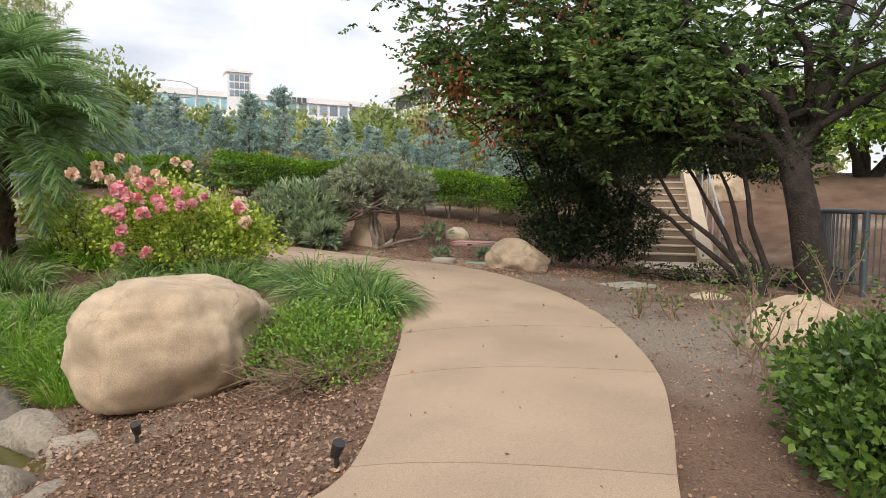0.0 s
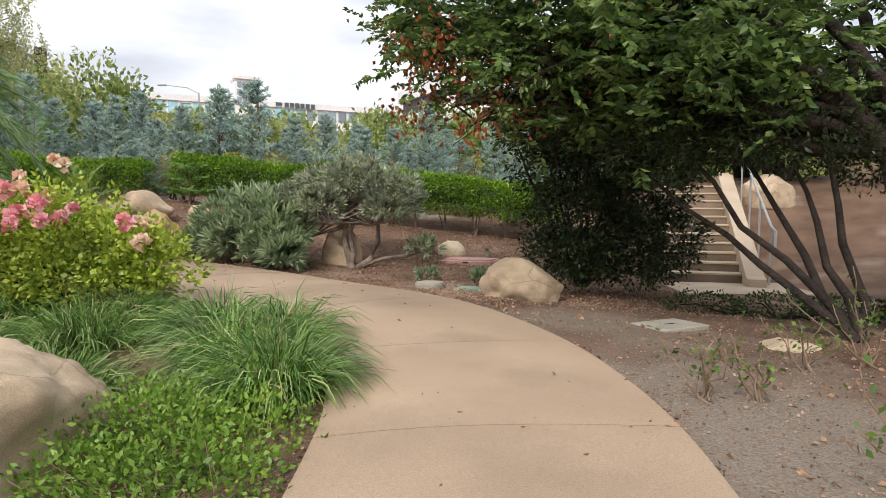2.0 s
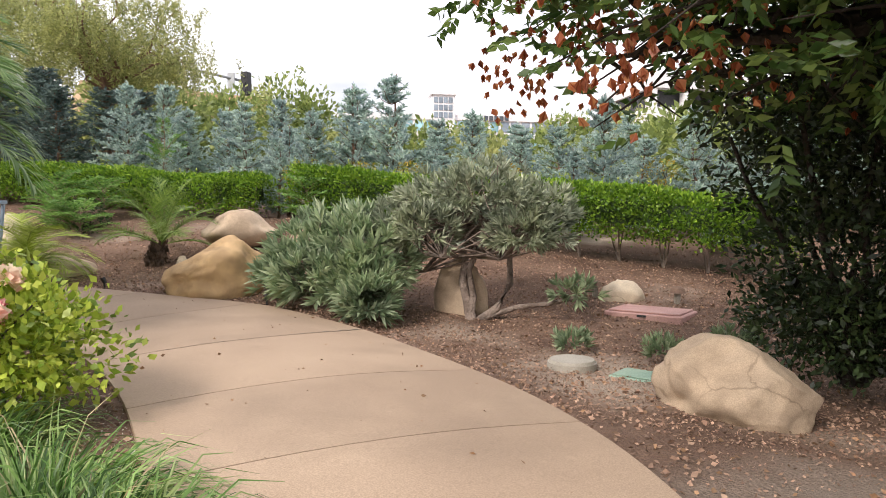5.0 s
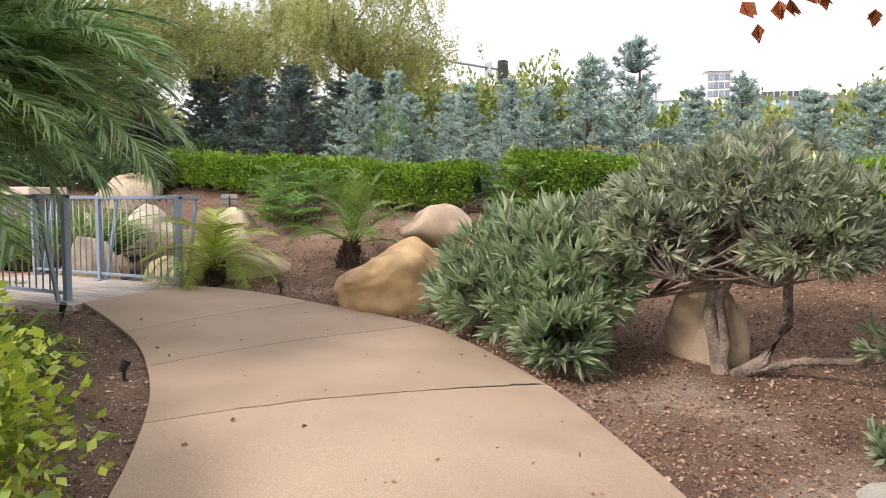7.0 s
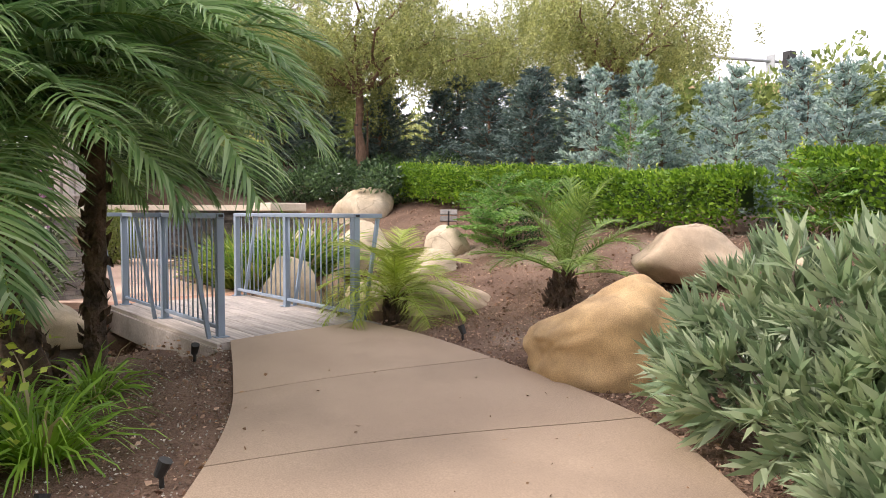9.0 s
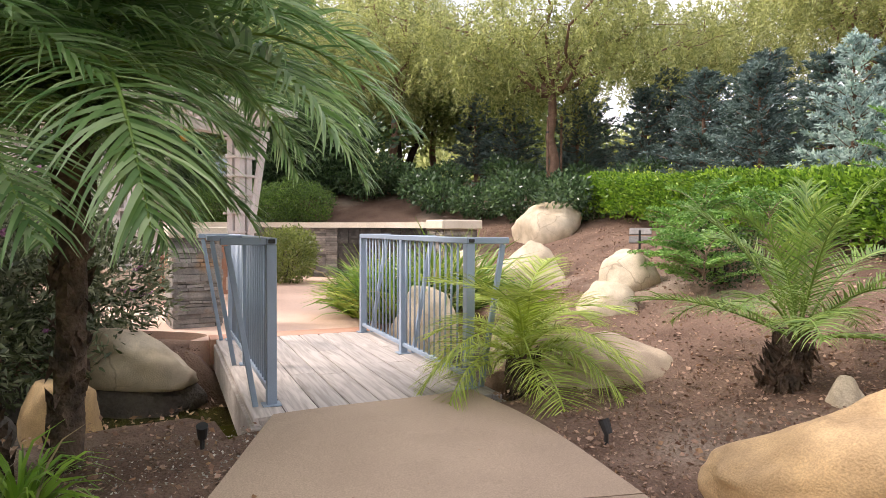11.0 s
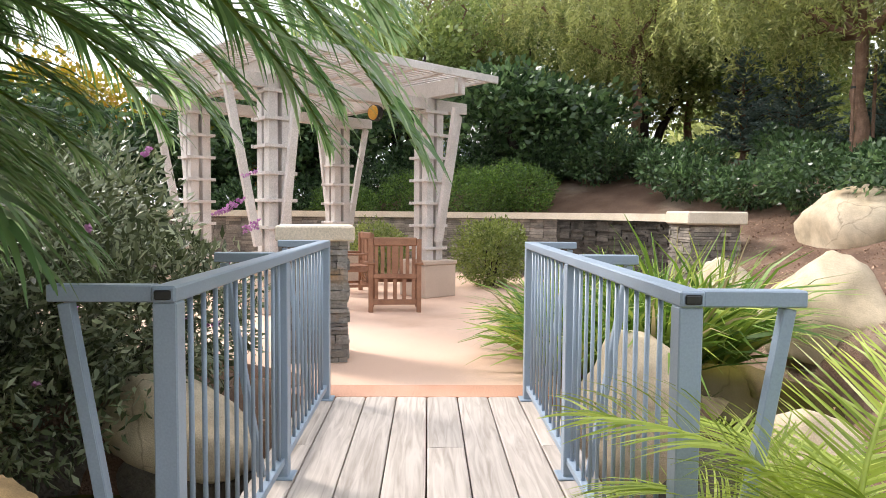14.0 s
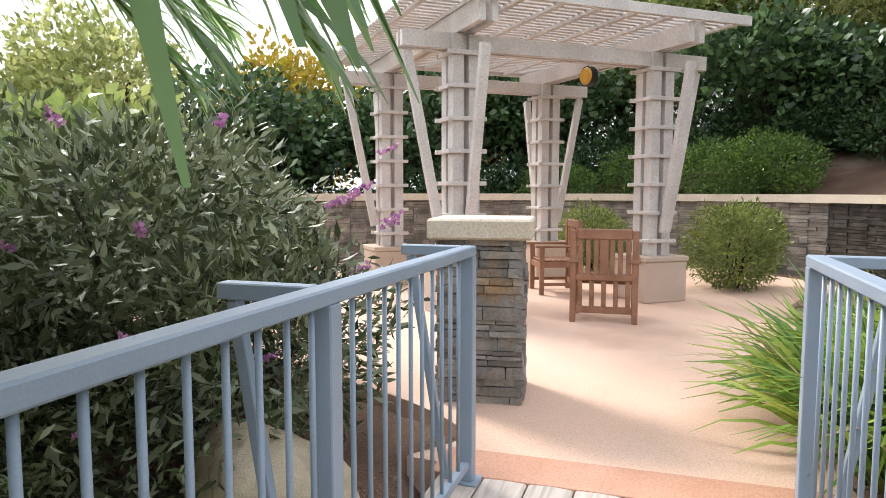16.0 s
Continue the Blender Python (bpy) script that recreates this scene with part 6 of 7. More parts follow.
def golden_rain_tree():
    rng = np.random.default_rng(500)
    x, y = 4.75, 8.45
    z = ground_z(x, y)
    t = thing("golden_rain_tree", "spreading dark-barked tree with compound leaves and rust-red seed pods", "tree", x, y, z)
    fork = np.array((-.35, .1, 1.75))
    tr = [taper(np.array([(.05, 0, -.15), (0, 0, .1), (-.1, .02, .5), (-.2, .05, 1.1), (-.35, .1, 1.75)]), .24, .17), taper(np.array([(-.3, .1, 1.6), (-.1, .2, 2.3), (.2, .3, 3.2), (.6, .4, 4.2)]), .15, .07),
          taper(np.array([(-.32, .1, 1.65), (-.8, .2, 2.15), (-1.3, .3, 2.7), (-1.7, .4, 3.4)]), .14, .06)]
    obj("trunk", tube_mesh("trunk", tr, 11), M_BARK, t, "dark furrowed trunk")
    tg = [(-5.0, 1.5, 3.2), (-4.5, 2.0, 2.55), (-4.2, .8, 3.9), (-3.4, 1.5, 3.2), (-3.3, 2.5, 2.6), (-2.5, 1.0, 3.9), (-1.6, 2.3, 4.0), (-.2, 1.6, 4.4), (1.2, .2, 4.2), (-.8, -.8, 4.2), (-2.6, .0, 4.4), (-4.5, .6, 4.7), (2.2, 1.6, 3.6), (-2.6, 3.0, 2.6), (-1.2, 1.2, 3.1), (.8, -1.2, 3.6), (-3.6, 3.2, 3.6), (-5.2, 2.6, 3.5), (-2.0, 1.7, 2.7), (1.6, 1.0, 2.9), (-.3, 2.4, 3.0), (2.6, -.6, 4.4), (-4.9, 1.7, 2.45), (-4.4, 1.9, 2.4), (-4.0, 2.3, 2.3), (-3.4, 2.0, 2.3), (-3.0, 2.4, 2.25), (-4.6, 1.2, 2.9), (-3.9, 1.5, 2.8), (-2.4, 1.9, 3.3), (-3.0, .9, 3.4), (-4.9, 2.2, 2.6)]
    tubes, ends = limb_paths(np.zeros(3), [np.array(q) for q in tg], .13, rng, fork)
    def reach(e):
        return e[:, 0] + np.clip(e[:, 2] - 2.9, 0, 9) * .75 > -4.85
    keep = [q for q in tubes if reach(np.array([q[-1][0]]))[0] and q[-1][0][2] > 1.6]
    ends = ends[reach(ends)]
    obj("branchwork", tube_mesh("branchwork", keep, 6), M_BARK, t)
    # compound leaves: leaflets in two rows along a drooping stalk
    P, D = [], []
    E = np.vstack([ends, ends + rng.normal(size=ends.shape) * .25, ends + rng.normal(size=ends.shape) * .35, ends + rng.normal(size=ends.shape) * .45])
    E = E[(E[:, 2] > 1.85) & reach(E)]
    E = E[(E[:, 0] < -1.4) | (rng.random(len(E)) < .42)]
    d = np.hypot(E[:, 0] + 4.28, E[:, 1] + 1.06)
    E = E[(d > 4.2) | (E[:, 2] - 1.4 > .3 * d)]
    E = E[(E[:, 0] > -3.1) | (E[:, 2] > 2.75) | (rng.random(len(E)) < .2)]
    for e in E:
        for _ in range(7):
            c = e + rng.normal(size=3) * .2
            w = unit(rng.normal(size=3) * np.array([1, 1, .45]) + np.array([0, 0, -.25]))
            sd = unit(np.cross(w, [0, 0, 1.0]))
            L = rng.uniform(.22, .36)
            q = np.repeat(np.linspace(.25, 1, 6), 2)[:, None]
            s = np.tile([1.0, -1.0], 6)[:, None]
            P.append(c + w * q * L)
            D.append(sd * s + w * .6 + rng.normal(size=(12, 3)) * .2 + np.array([0, 0, -.25]))
    P, D = np.vstack(P), np.vstack(D)
    obj("crown", leaf_mesh("crown", P, D, .1 * rng.uniform(.7, 1.2, len(P)), .046, rng=rng, fold=True), F_KOEL, t, "dark green compound leaves")
    # hanging papery pods on the outer ends towards the path
    far = ends[(ends[:, 0] < -2.7) & (ends[:, 2] > 2.35)]
    far = np.vstack([far, far[far[:, 0] < -3.7]])
    P, D = [], []
    for e in far[rng.random(len(far)) < .6]:
        k = rng.integers(12, 34)
        c = e + rng.normal(size=(k, 3)) * np.array([.16, .16, .16]) - np.array([0, 0, .12])
        P.append(c)
        D.append(rng.normal(size=(k, 3)) * .35 + np.array([0, 0, -1.0]))
    P, D = np.vstack(P), np.vstack(D)
    # two low sprays that hang over the path's edge, on thin branches with a few leaves
    for hub, tip, k, drop in (((-3.2, 1.6, 3.0), (-4.9, 1.55, 2.5), 60, .42), ((-2.9, .6, 2.75), (-4.18, -.05, 1.98), 34, .1)):
        line = curve_pts(hub, tip, 7, .12, .02, rng)
        obj("branch", tube_mesh("branch", [taper(line, .014, .003)], 5), M_BARK, t)
        c = np.array(tip) + rng.normal(size=(k, 3)) * np.array([.15, .13, .07]) - np.array([0, 0, drop]) * rng.random((k, 1))
        P, D = np.vstack([P, c]), np.vstack([D, rng.normal(size=(k, 3)) * .3 + np.array([0, 0, -1.0])])
        q = np.repeat(line[2:6], 26, 0) + rng.normal(size=(104, 3)) * np.array([.16, .16, .1])
        obj("twig_leaves", leaf_mesh("twig_leaves", q, rng.normal(size=q.shape) * .5 + np.array([0, 0, -.8]), .075, .034, rng=rng, fold=True), F_KOEL, t, "drooping dark green leaflets")
    P3 = np.repeat(P, 3, 0)
    obj("pod_spray", leaf_mesh("seed_pods", P3, np.repeat(D, 3, 0) + rng.normal(size=P3.shape) * .12, .058, .038, curl=.45, rng=rng), F_POD, t, "rust-red papery seed pods")


golden_rain_tree()
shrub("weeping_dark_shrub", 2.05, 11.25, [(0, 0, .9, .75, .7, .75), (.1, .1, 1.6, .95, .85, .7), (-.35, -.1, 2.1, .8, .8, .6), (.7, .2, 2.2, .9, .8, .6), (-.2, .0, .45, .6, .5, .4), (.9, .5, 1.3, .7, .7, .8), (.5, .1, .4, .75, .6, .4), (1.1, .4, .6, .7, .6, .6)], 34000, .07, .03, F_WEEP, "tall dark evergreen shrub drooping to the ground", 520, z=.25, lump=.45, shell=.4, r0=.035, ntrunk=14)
rng = np.random.default_rng(530)
t = thing("leaning_shrub", "multi-stemmed leaning shrub with thin dark leaves", "shrub", 4.05, 8.35, ground_z(4.05, 8.35))
tips = [np.array(q) for q in ((-1.7, 1.2, 1.6), (-1.5, .8, 1.85), (-.5, .5, 1.7), (-.3, .3, 2.1), (-.9, .9, 1.9))]
stems("stem", np.zeros(3), tips, .05, .016, M_BARK, t, rng, wob=.05)
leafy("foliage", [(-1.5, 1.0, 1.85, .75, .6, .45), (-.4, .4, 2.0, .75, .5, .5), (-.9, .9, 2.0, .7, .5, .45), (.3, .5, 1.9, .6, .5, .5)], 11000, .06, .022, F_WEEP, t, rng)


def pepper_tree(x, y, h, spread, seed, material=F_PEPPER, n_str=420, label="weeping pepper tree with fine hanging yellow-green foliage", leafs=34, trunk_r=.14, size=.12):
    rng = np.random.default_rng(seed)
    z = ground_z(x, y)
    t = thing("pepper_tree", label, "tree", x, y, z, group="pepper trees")
    fork = np.array((rng.normal() * .15, rng.normal() * .15, h * .42))
    tg = []
    for k in range(13):
        a = k * 2.4 + rng.uniform(-.3, .3)
        r = spread * rng.uniform(.35, 1.0)
        tg.append(np.array((math.cos(a) * r, math.sin(a) * r, h * rng.uniform(.62, 1.0) - .12 * r)))
    tubes, ends = limb_paths(None, tg, trunk_r * .75, rng, fork, wob=.14)
    tubes.append(taper(curve_pts((0, 0, -.2), fork, 6, 0, .04, rng), trunk_r, trunk_r * .75))
    obj("trunk", tube_mesh("trunk", tubes, 7), M_BARK_R, t, "red-brown trunk and limbs")
    n_str = int(n_str * 1.3)
    C = ends[rng.integers(len(ends), size=n_str)] + rng.normal(size=(n_str, 3)) * np.array([.3, .3, .22]) * spread / 2.6
    q = np.linspace(0, 1, leafs)
    Ls = rng.uniform(.2, .85, n_str) * spread / 2.6
    sway = rng.normal(size=(n_str, 3)) * .18
    P = C[:, None] + np.stack([q[None] * sway[:, :1], q[None] * sway[:, 1:2], .12 - Ls[:, None] * q[None]], -1)
    P = P.reshape(-1, 3)
    D = rng.normal(size=P.shape) * .9 + np.array([0, 0, -.45])
    obj("crown", leaf_mesh("crown", P + rng.normal(size=P.shape) * .03, D, size * rng.uniform(.7, 1.5, len(P)), size * .32, rng=rng), material, t, "hanging feathery foliage")


pepper_tree(-19.0, 16.6, 6.2, 3.4, 600, n_str=920)
pepper_tree(-24.0, 13.0, 6.0, 3.6, 601, n_str=920)
pepper_tree(-16.5, 23.5, 6.6, 3.6, 602, n_str=920)
pepper_tree(-22.0, 22.5, 7.0, 3.8, 603, n_str=920)
pepper_tree(-28.5, 15.0, 7.5, 3.8, 604, n_str=650)
pepper_tree(-26.5, 7.5, 6.5, 3.4, 606, material=F_FAR, n_str=650, label="tall green tree behind the terrace slope")
for i, (x, y) in enumerate([(-18.55, 16.3), (-19.25, 16.9)]):
    s = thing("tree_stake", "wooden tree stake beside the pepper trunk", "stake", x, y, ground_z(x, y), group="tree stakes")
    disc_part("pole", .035, .03, -.2, 2.1, M_BARK_R, s, sides=8)
    disc_part("tie", .04, .04, 1.7, 1.74, M_BLACK, s, sides=8)


def far_tree(x, y, z, r, h, seed, material, label="mid-green broadleaf tree in the distance", n=7000, size=.36):
    rng = np.random.default_rng(seed)
    t = thing("tree", label, "tree", x, y, z, group="background trees")
    blobs = [(0, 0, h * .62, r, r, h * .38)] + [(rng.uniform(-.6, .6) * r, rng.uniform(-.6, .6) * r, h * rng.uniform(.4, .85), r * .6, r * .6, h * .24) for _ in range(6)]
    leafy("crown", blobs, n, size, size * .6, material, t, rng, lump=.5, shell=.45)
    stems("trunk", np.array((0, 0, -.3)), [np.array(b[:3]) for b in blobs[:4]], r * .08, r * .02, M_BARK, t, rng)


# trees down by the road and on the far side of it
rng = np.random.default_rng(700)
for i in range(34):
    a = -.5 + 1.9 * i / 33 + rng.uniform(-.03, .03)
    d = rng.uniform(34, 75)
    x, y = -math.sin(a) * d - 1, math.cos(a) * d + 4
    far_tree(x, y, -1.0, rng.uniform(2.6, 4.2), d * (rng.uniform(.165, .2) if a > .45 and a < .72 else rng.uniform(.115, .155)) + 2.3, 701 + i, F_FAR if i % 3 else F_PEPPER)
for i, (x, y, h, m) in enumerate([(-24, 1.5, 4.2, F_YEL), (-27, 3.5, 6.5, F_FAR), (-21, -2, 4.6, F_YEL), (-27.5, 13.5, 5.5, F_FAR), (-26, 16.5, 5, F_FAR), (-29, 18, 6, F_FAR), (-17, -5, 5.5, F_PEPPER), (-29, 9, 8.5, F_FAR), (-13, -6, 5, F_FAR), (-30, 12, 8, F_PEPPER), (-23, 4.5, 3.4, F_DARK), (-21.5, 1.5, 3.6, F_DARK), (-18.5, -1, 3.4, F_DARK), (-25, 6.2, 5, F_FAR), (-22.5, 10.4, 2.6, F_DARK)]):
    far_tree(x, y, ground_z(x, y), 2.3, h, 760 + i, m, n=9000, size=.2, label="leafy tree beyond the terrace")
for i, (x, y, r, h) in enumerate([(8.5, 19.5, 2.2, 2.6), (11.5, 18.5, 2.4, 2.8), (6.5, 20.5, 2.0, 2.6), (13.5, 14, 2.2, 2.6), (9.0, 22.5, 2.5, 4), (4.4, 21, 1.8, 2.4), (14.5, 9.5, 2.2, 3.0), (13, 4.5, 2, 3)]):
    far_tree(x, y, ground_z(x, y), r, h, 790 + i, F_HEDGE if i % 2 else F_FAR, n=6500, size=.17, label="leafy green shrub mass on the far slope")
# added planting behind the walker and at his left; tall unseen ones shade the start
for i, (x, y, r, h) in enumerate([(-6, -3, 1.8, 3), (-9, 0, 2, 3.2), (3.2, -3.6, 2.8, 6.5), (-1, -8, 2.2, 4), (6.5, -.5, 2.6, 6), (-12, 2.5, 1.8, 2.6)]):
    far_tree(x, y, ground_z(x, y), r, h, 810 + i, F_FAR, n=3500, size=.2, label="added leafy mass, the tall ones out of view for shade")


# ---- stairs, rails and fittings outside the bend ----
def build_stairs():
    sx, sy, sz, a = 4.55, 13.65, .05, -14
    st = thing("garden_stairs", "buff concrete garden stairs climbing the slope", "stairs", sx, sy, sz, a, kind="structure")
    n, r, g, w = 11, .155, .32, 1.2
    for k in range(n):
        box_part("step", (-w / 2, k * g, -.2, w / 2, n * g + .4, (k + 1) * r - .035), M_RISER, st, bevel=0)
        box_part("tread", (-w / 2, k * g - .02, (k + 1) * r - .034, w / 2, (k + 1) * g + .0, (k + 1) * r), M_STAIR, st, bevel=.006)
    for s in (1, -1):
        bm = bmesh.new()
        x0, x1 = (w / 2 + .003, w / 2 + .28) if s > 0 else (-w / 2 - .22, -w / 2 - .003)
        prof = [(-.55, -.25), (n * g + .5, -.25), (n * g + .5, n * r + .32), (n * g - .1, n * r + .26), (-.35, .16), (-.55, .12)] if s > 0 else [(-.5, -.25), (.2, -.25), (.2, .28), (-.5, .28)]
        L = [bm.verts.new((x0, y, z)) for y, z in prof]
        R = [bm.verts.new((x1, y, z)) for y, z in prof]
        bm.faces.new(L)
        bm.faces.new(R[::-1])
        for i in range(len(prof)):
            j = (i + 1) % len(prof)
            bm.faces.new((L[i], R[i], R[j], L[j]))
        bmesh.ops.recalc_face_normals(bm, faces=bm.faces)
        part("cheek_wall", bm, M_STAIR, st, "sloping buff side wall")
    hr = thing("stair_handrail", "galvanised tube handrail beside the stairs", "handrail", sx, sy, sz, a)
    x = w / 2 + .40
    pts = [(x, -.45, .55), (x, -.45, .88), (x, -.1, .95), (x, n * g, n * r + .95)]
    obj("rail", tube_mesh("rail", [[(np.array(p), .022) for p in pts]], 8), M_GALV, hr)
    for k in (0, 1, 2, 3):
        yy = k * 1.0 - .1
        disc_part("post", .018, .018, -.2, .93 + max(0, yy) * r / g, M_GALV, hr, sides=8, m=Matrix.Translation((x, yy, 0)))
    pad = box_part("landing", (sx - .8, sy - 1.5, -.2, sx + 1.2, sy - .03, .045), M_STAIR, None)
    tagged(pad, "pale concrete landing at the foot of the stairs", "paving", kind="structure")


def curved_fence():
    f = thing("curved_railing", "dark grey steel railing bending round an overlook", "railing", 6.3, 9.0, .12)
    rng = random.Random(1)
    pts = [np.array((math.cos(q) * 1.05 - .1, math.sin(q) * .95, 1.05)) for q in np.linspace(radians(95), radians(275), 22)]
    obj("top_rail", tube_mesh("top_rail", [[(p, .03) for p in pts]], 8), M_DARKRAIL, f)
    low = [p - np.array((0, 0, .92)) for p in pts]
    obj("bottom_rail", tube_mesh("bottom_rail", [[(p, .015) for p in low]], 6), M_DARKRAIL, f)
    for i in range(44):
        q = radians(95 + 180 * i / 43)
        disc_part("picket", .009, .009, .12, 1.04, M_DARKRAIL, f, sides=6, m=Matrix.Translation((math.cos(q) * 1.05 - .1, math.sin(q) * .95, 0)))
    for q in (95, 155, 215, 275):
        q = radians(q)
        disc_part("post", .04, .04, -.05, 1.06, M_DARKRAIL, f, sides=8, m=Matrix.Translation((math.cos(q) * 1.06 - .1, math.sin(q) * .96, 0)))


def valve_lid(x, y, a):
    z = ground_z(x, y)
    t = thing("valve_box", "large faded pink plastic valve-box lid in the mulch", "valve box", x, y, z, a)
    box_part("frame", (-.44, -.3, -.1, .44, .3, .035), M_PINKLID, t, bevel=.012)
    box_part("lid", (-.40, -.26, .036, .40, .26, .055), M_PINKLID, t, bevel=.006)
    for k in (-.035, .035):
        box_part("slot", (-.05, -.29 + k * .3, .0, .05, -.302 + k * .3 - .006, .022), M_BLACK, t, bevel=0)


def small_fittings():
    build_stairs()
    curved_fence()
    valve_lid(.63, 13.72, -18)
    x, y = 0.02, 11.42
    t = thing("concrete_lid", "round pale concrete access cover standing proud of the soil", "access cover", x, y, ground_z(x, y))
    disc_part("collar", .205, .205, -.1, .055, M_CONC, t, sides=36)
    disc_part("lid", .195, .185, .056, .078, M_CONC, t, sides=36)
    x, y = .62, 11.3
    t = thing("green_valve_box", "faded green irrigation valve lid sunk in soil", "valve box", x, y, ground_z(x, y), -20)
    box_part("rim", (-.25, -.17, -.1, .25, .17, .02), M_GREENLID, t, bevel=.01)
    box_part("lid", (-.22, -.14, .021, .22, .14, .03), M_GREENLID, t)
    x, y = 2.42, 8.72
    t = thing("flat_cover", "flat square concrete cover in dusty soil", "access cover", x, y, ground_z(x, y), 30)
    box_part("lid", (-.3, -.22, -.05, .3, .22, .03), M_CONC, t, bevel=.01)
    box_part("handle_slot", (-.06, -.01, .0305, .06, .01, .034), M_BLACK, t, bevel=0)
    for i, (x, y) in enumerate([(.93, 14.3), (-.05, 14.35)]):
        t = thing("path_light", "small rusty mushroom-shaped garden light", "garden light", x, y, ground_z(x, y), group="garden lights")
        disc_part("stem", .03, .04, -.05, .13, M_CONC, t, sides=12)
        disc_part("hood", .10, .07, .131, .19, M_RUST, t, sides=16)
        disc_part("top", .07, .03, .191, .21, M_RUST, t, sides=16)
    for i, (x, y) in enumerate([(-1.94, 4.17), (-.5, 3.12), (-6.25, 10.3), (-4.1, 9.86), (-3.7, 12.65), (-4.0, 9.4), (-5.9, 12.45)]):
        t = thing("spotlight", "small black garden spotlight on a stake", "garden light", x, y, ground_z(x, y), i * 50, group="spotlights")
        disc_part("stake", .012, .012, -.05, .06, M_BLACK, t, sides=8)
        disc_part("housing", .024, .032, -.03, .05, M_BLACK, t, sides=12, m=pose(0, 0, .085, 25))
    t = thing("white_pipe_cap", "white plastic irrigation riser behind the ochre boulder", "pipe", -3.95, 13.65, ground_z(-3.95, 13.65))
    disc_part("pipe", .09, .09, -.05, .12, M_WHITE, t, sides=16)
    disc_part("cap", .1, .1, .121, .15, M_WHITE, t, sides=16)
    t = thing("slate_sign", "small dark slate plaque on the bank", "sign", -11.2, 15.2, ground_z(-11.2, 15.2), 60)
    box_part("upper_plate", (-.15, -.015, .26, .15, .015, .36), M_STONE, t, m=pose(0, 0, 0, -25))
    box_part("lower_plate", (-.15, -.015, .13, .15, .015, .23), M_STONE, t, m=pose(0, 0, 0, -25))
    bar_part("stake", (0, .02, -.05), (0, .0, .3), .03, .03, M_BLACK, t)


small_fittings()


# ---- litter: chips, gravel, dry leaves ----
def scatter(name, n, box, lo, hi, material, label, category, seed, on_path=False, flat=.35, keep=None):
    rng = np.random.default_rng(seed)
    x, y = rng.uniform(box[0], box[2], n), rng.uniform(box[1], box[3], n)
    ins = inside_path(x, y)
    ok = (ins if on_path else ~ins) & (stream_depth(x, y) < .3) & (stream_depth(x, y, UPPER) < .3) & ~((x < -9.6) & (x > -20) & (y < 11.4) & (np.hypot(x + 15, y - 7.6) < 6.2))
    bu, bv = (x + 6.69) * -.974 + (y - 10.66) * -.227, (x + 6.69) * -.227 + (y - 10.66) * .974
    ok &= ~((bu > -.1) & (bu < 3.5) & (bv > -.3) & (bv < 1.75))
    if keep is not None:
        ok &= keep(x, y)
    x, y = x[ok], y[ok]
    z = heights(x, y, bed=False) + (PATH_UP + .006 if on_path else .012)
    P = np.stack([x, y, z], 1)
    D = rng.normal(size=P.shape) * np.array([1, 1, flat])
    L = rng.uniform(lo, hi, len(P))
    o = obj(name, leaf_mesh(name, P, D, L, L * rng.uniform(.3, .8, len(P)), curl=.2, rng=rng), material)
    tagged(o, label, category, kind="stuff")


def inside_path(x, y):
    return in_poly(x, y, np.vstack([LL, RR[::-1]]))


scatter("bark_chips", 70000, (-17.5, 1.5, 4.5, 17), .015, .05, M_CHIP, "scattered shredded bark mulch", "mulch", 900, keep=lambda x, y: (x < 1.0) | (y > 10.2))
scatter("bark_chips_bend", 60000, (-6.8, 9.6, 3.6, 16.2), .008, .034, M_CHIP, "fine reddish shredded bark under the shrubs", "mulch", 906, keep=lambda x, y: y > 10.6 - .4 * (x + 2))
scatter("soil_crumbs", 15000, (.8, 2.5, 5.5, 10.6), .008, .03, M_CHIP, "small bark crumbs in dusty soil", "mulch", 907)
scatter("bark_chips_near", 13000, (-3.2, 1.8, -.2, 5.0), .010, .042, M_CHIP, "shredded bark mulch beside the path", "mulch", 901)
scatter("gravel_bits", 9000, (-6.5, 7.6, -1.5, 10.8), .008, .022, M_PEBBLE, "pale gravel specks in dark soil", "gravel", 902, keep=lambda x, y: y < 10.6)
scatter("dry_leaves", 5200, (-8, 2, 5.0, 15.5), .018, .055, M_LITTER, "scattered dry brown leaves", "leaf litter", 903)
scatter("path_leaves", 420, (-6, 1, 1.6, 12.4), .012, .04, M_LITTER, "a few dry leaves and twigs on the concrete", "leaf litter", 904, on_path=True, flat=.15)


# ---- distance ----
def at_bearing(deg_right, d, z=0.0):
    a = radians(deg_right)
    return Vector((math.sin(a) * d, math.cos(a) * d, z))


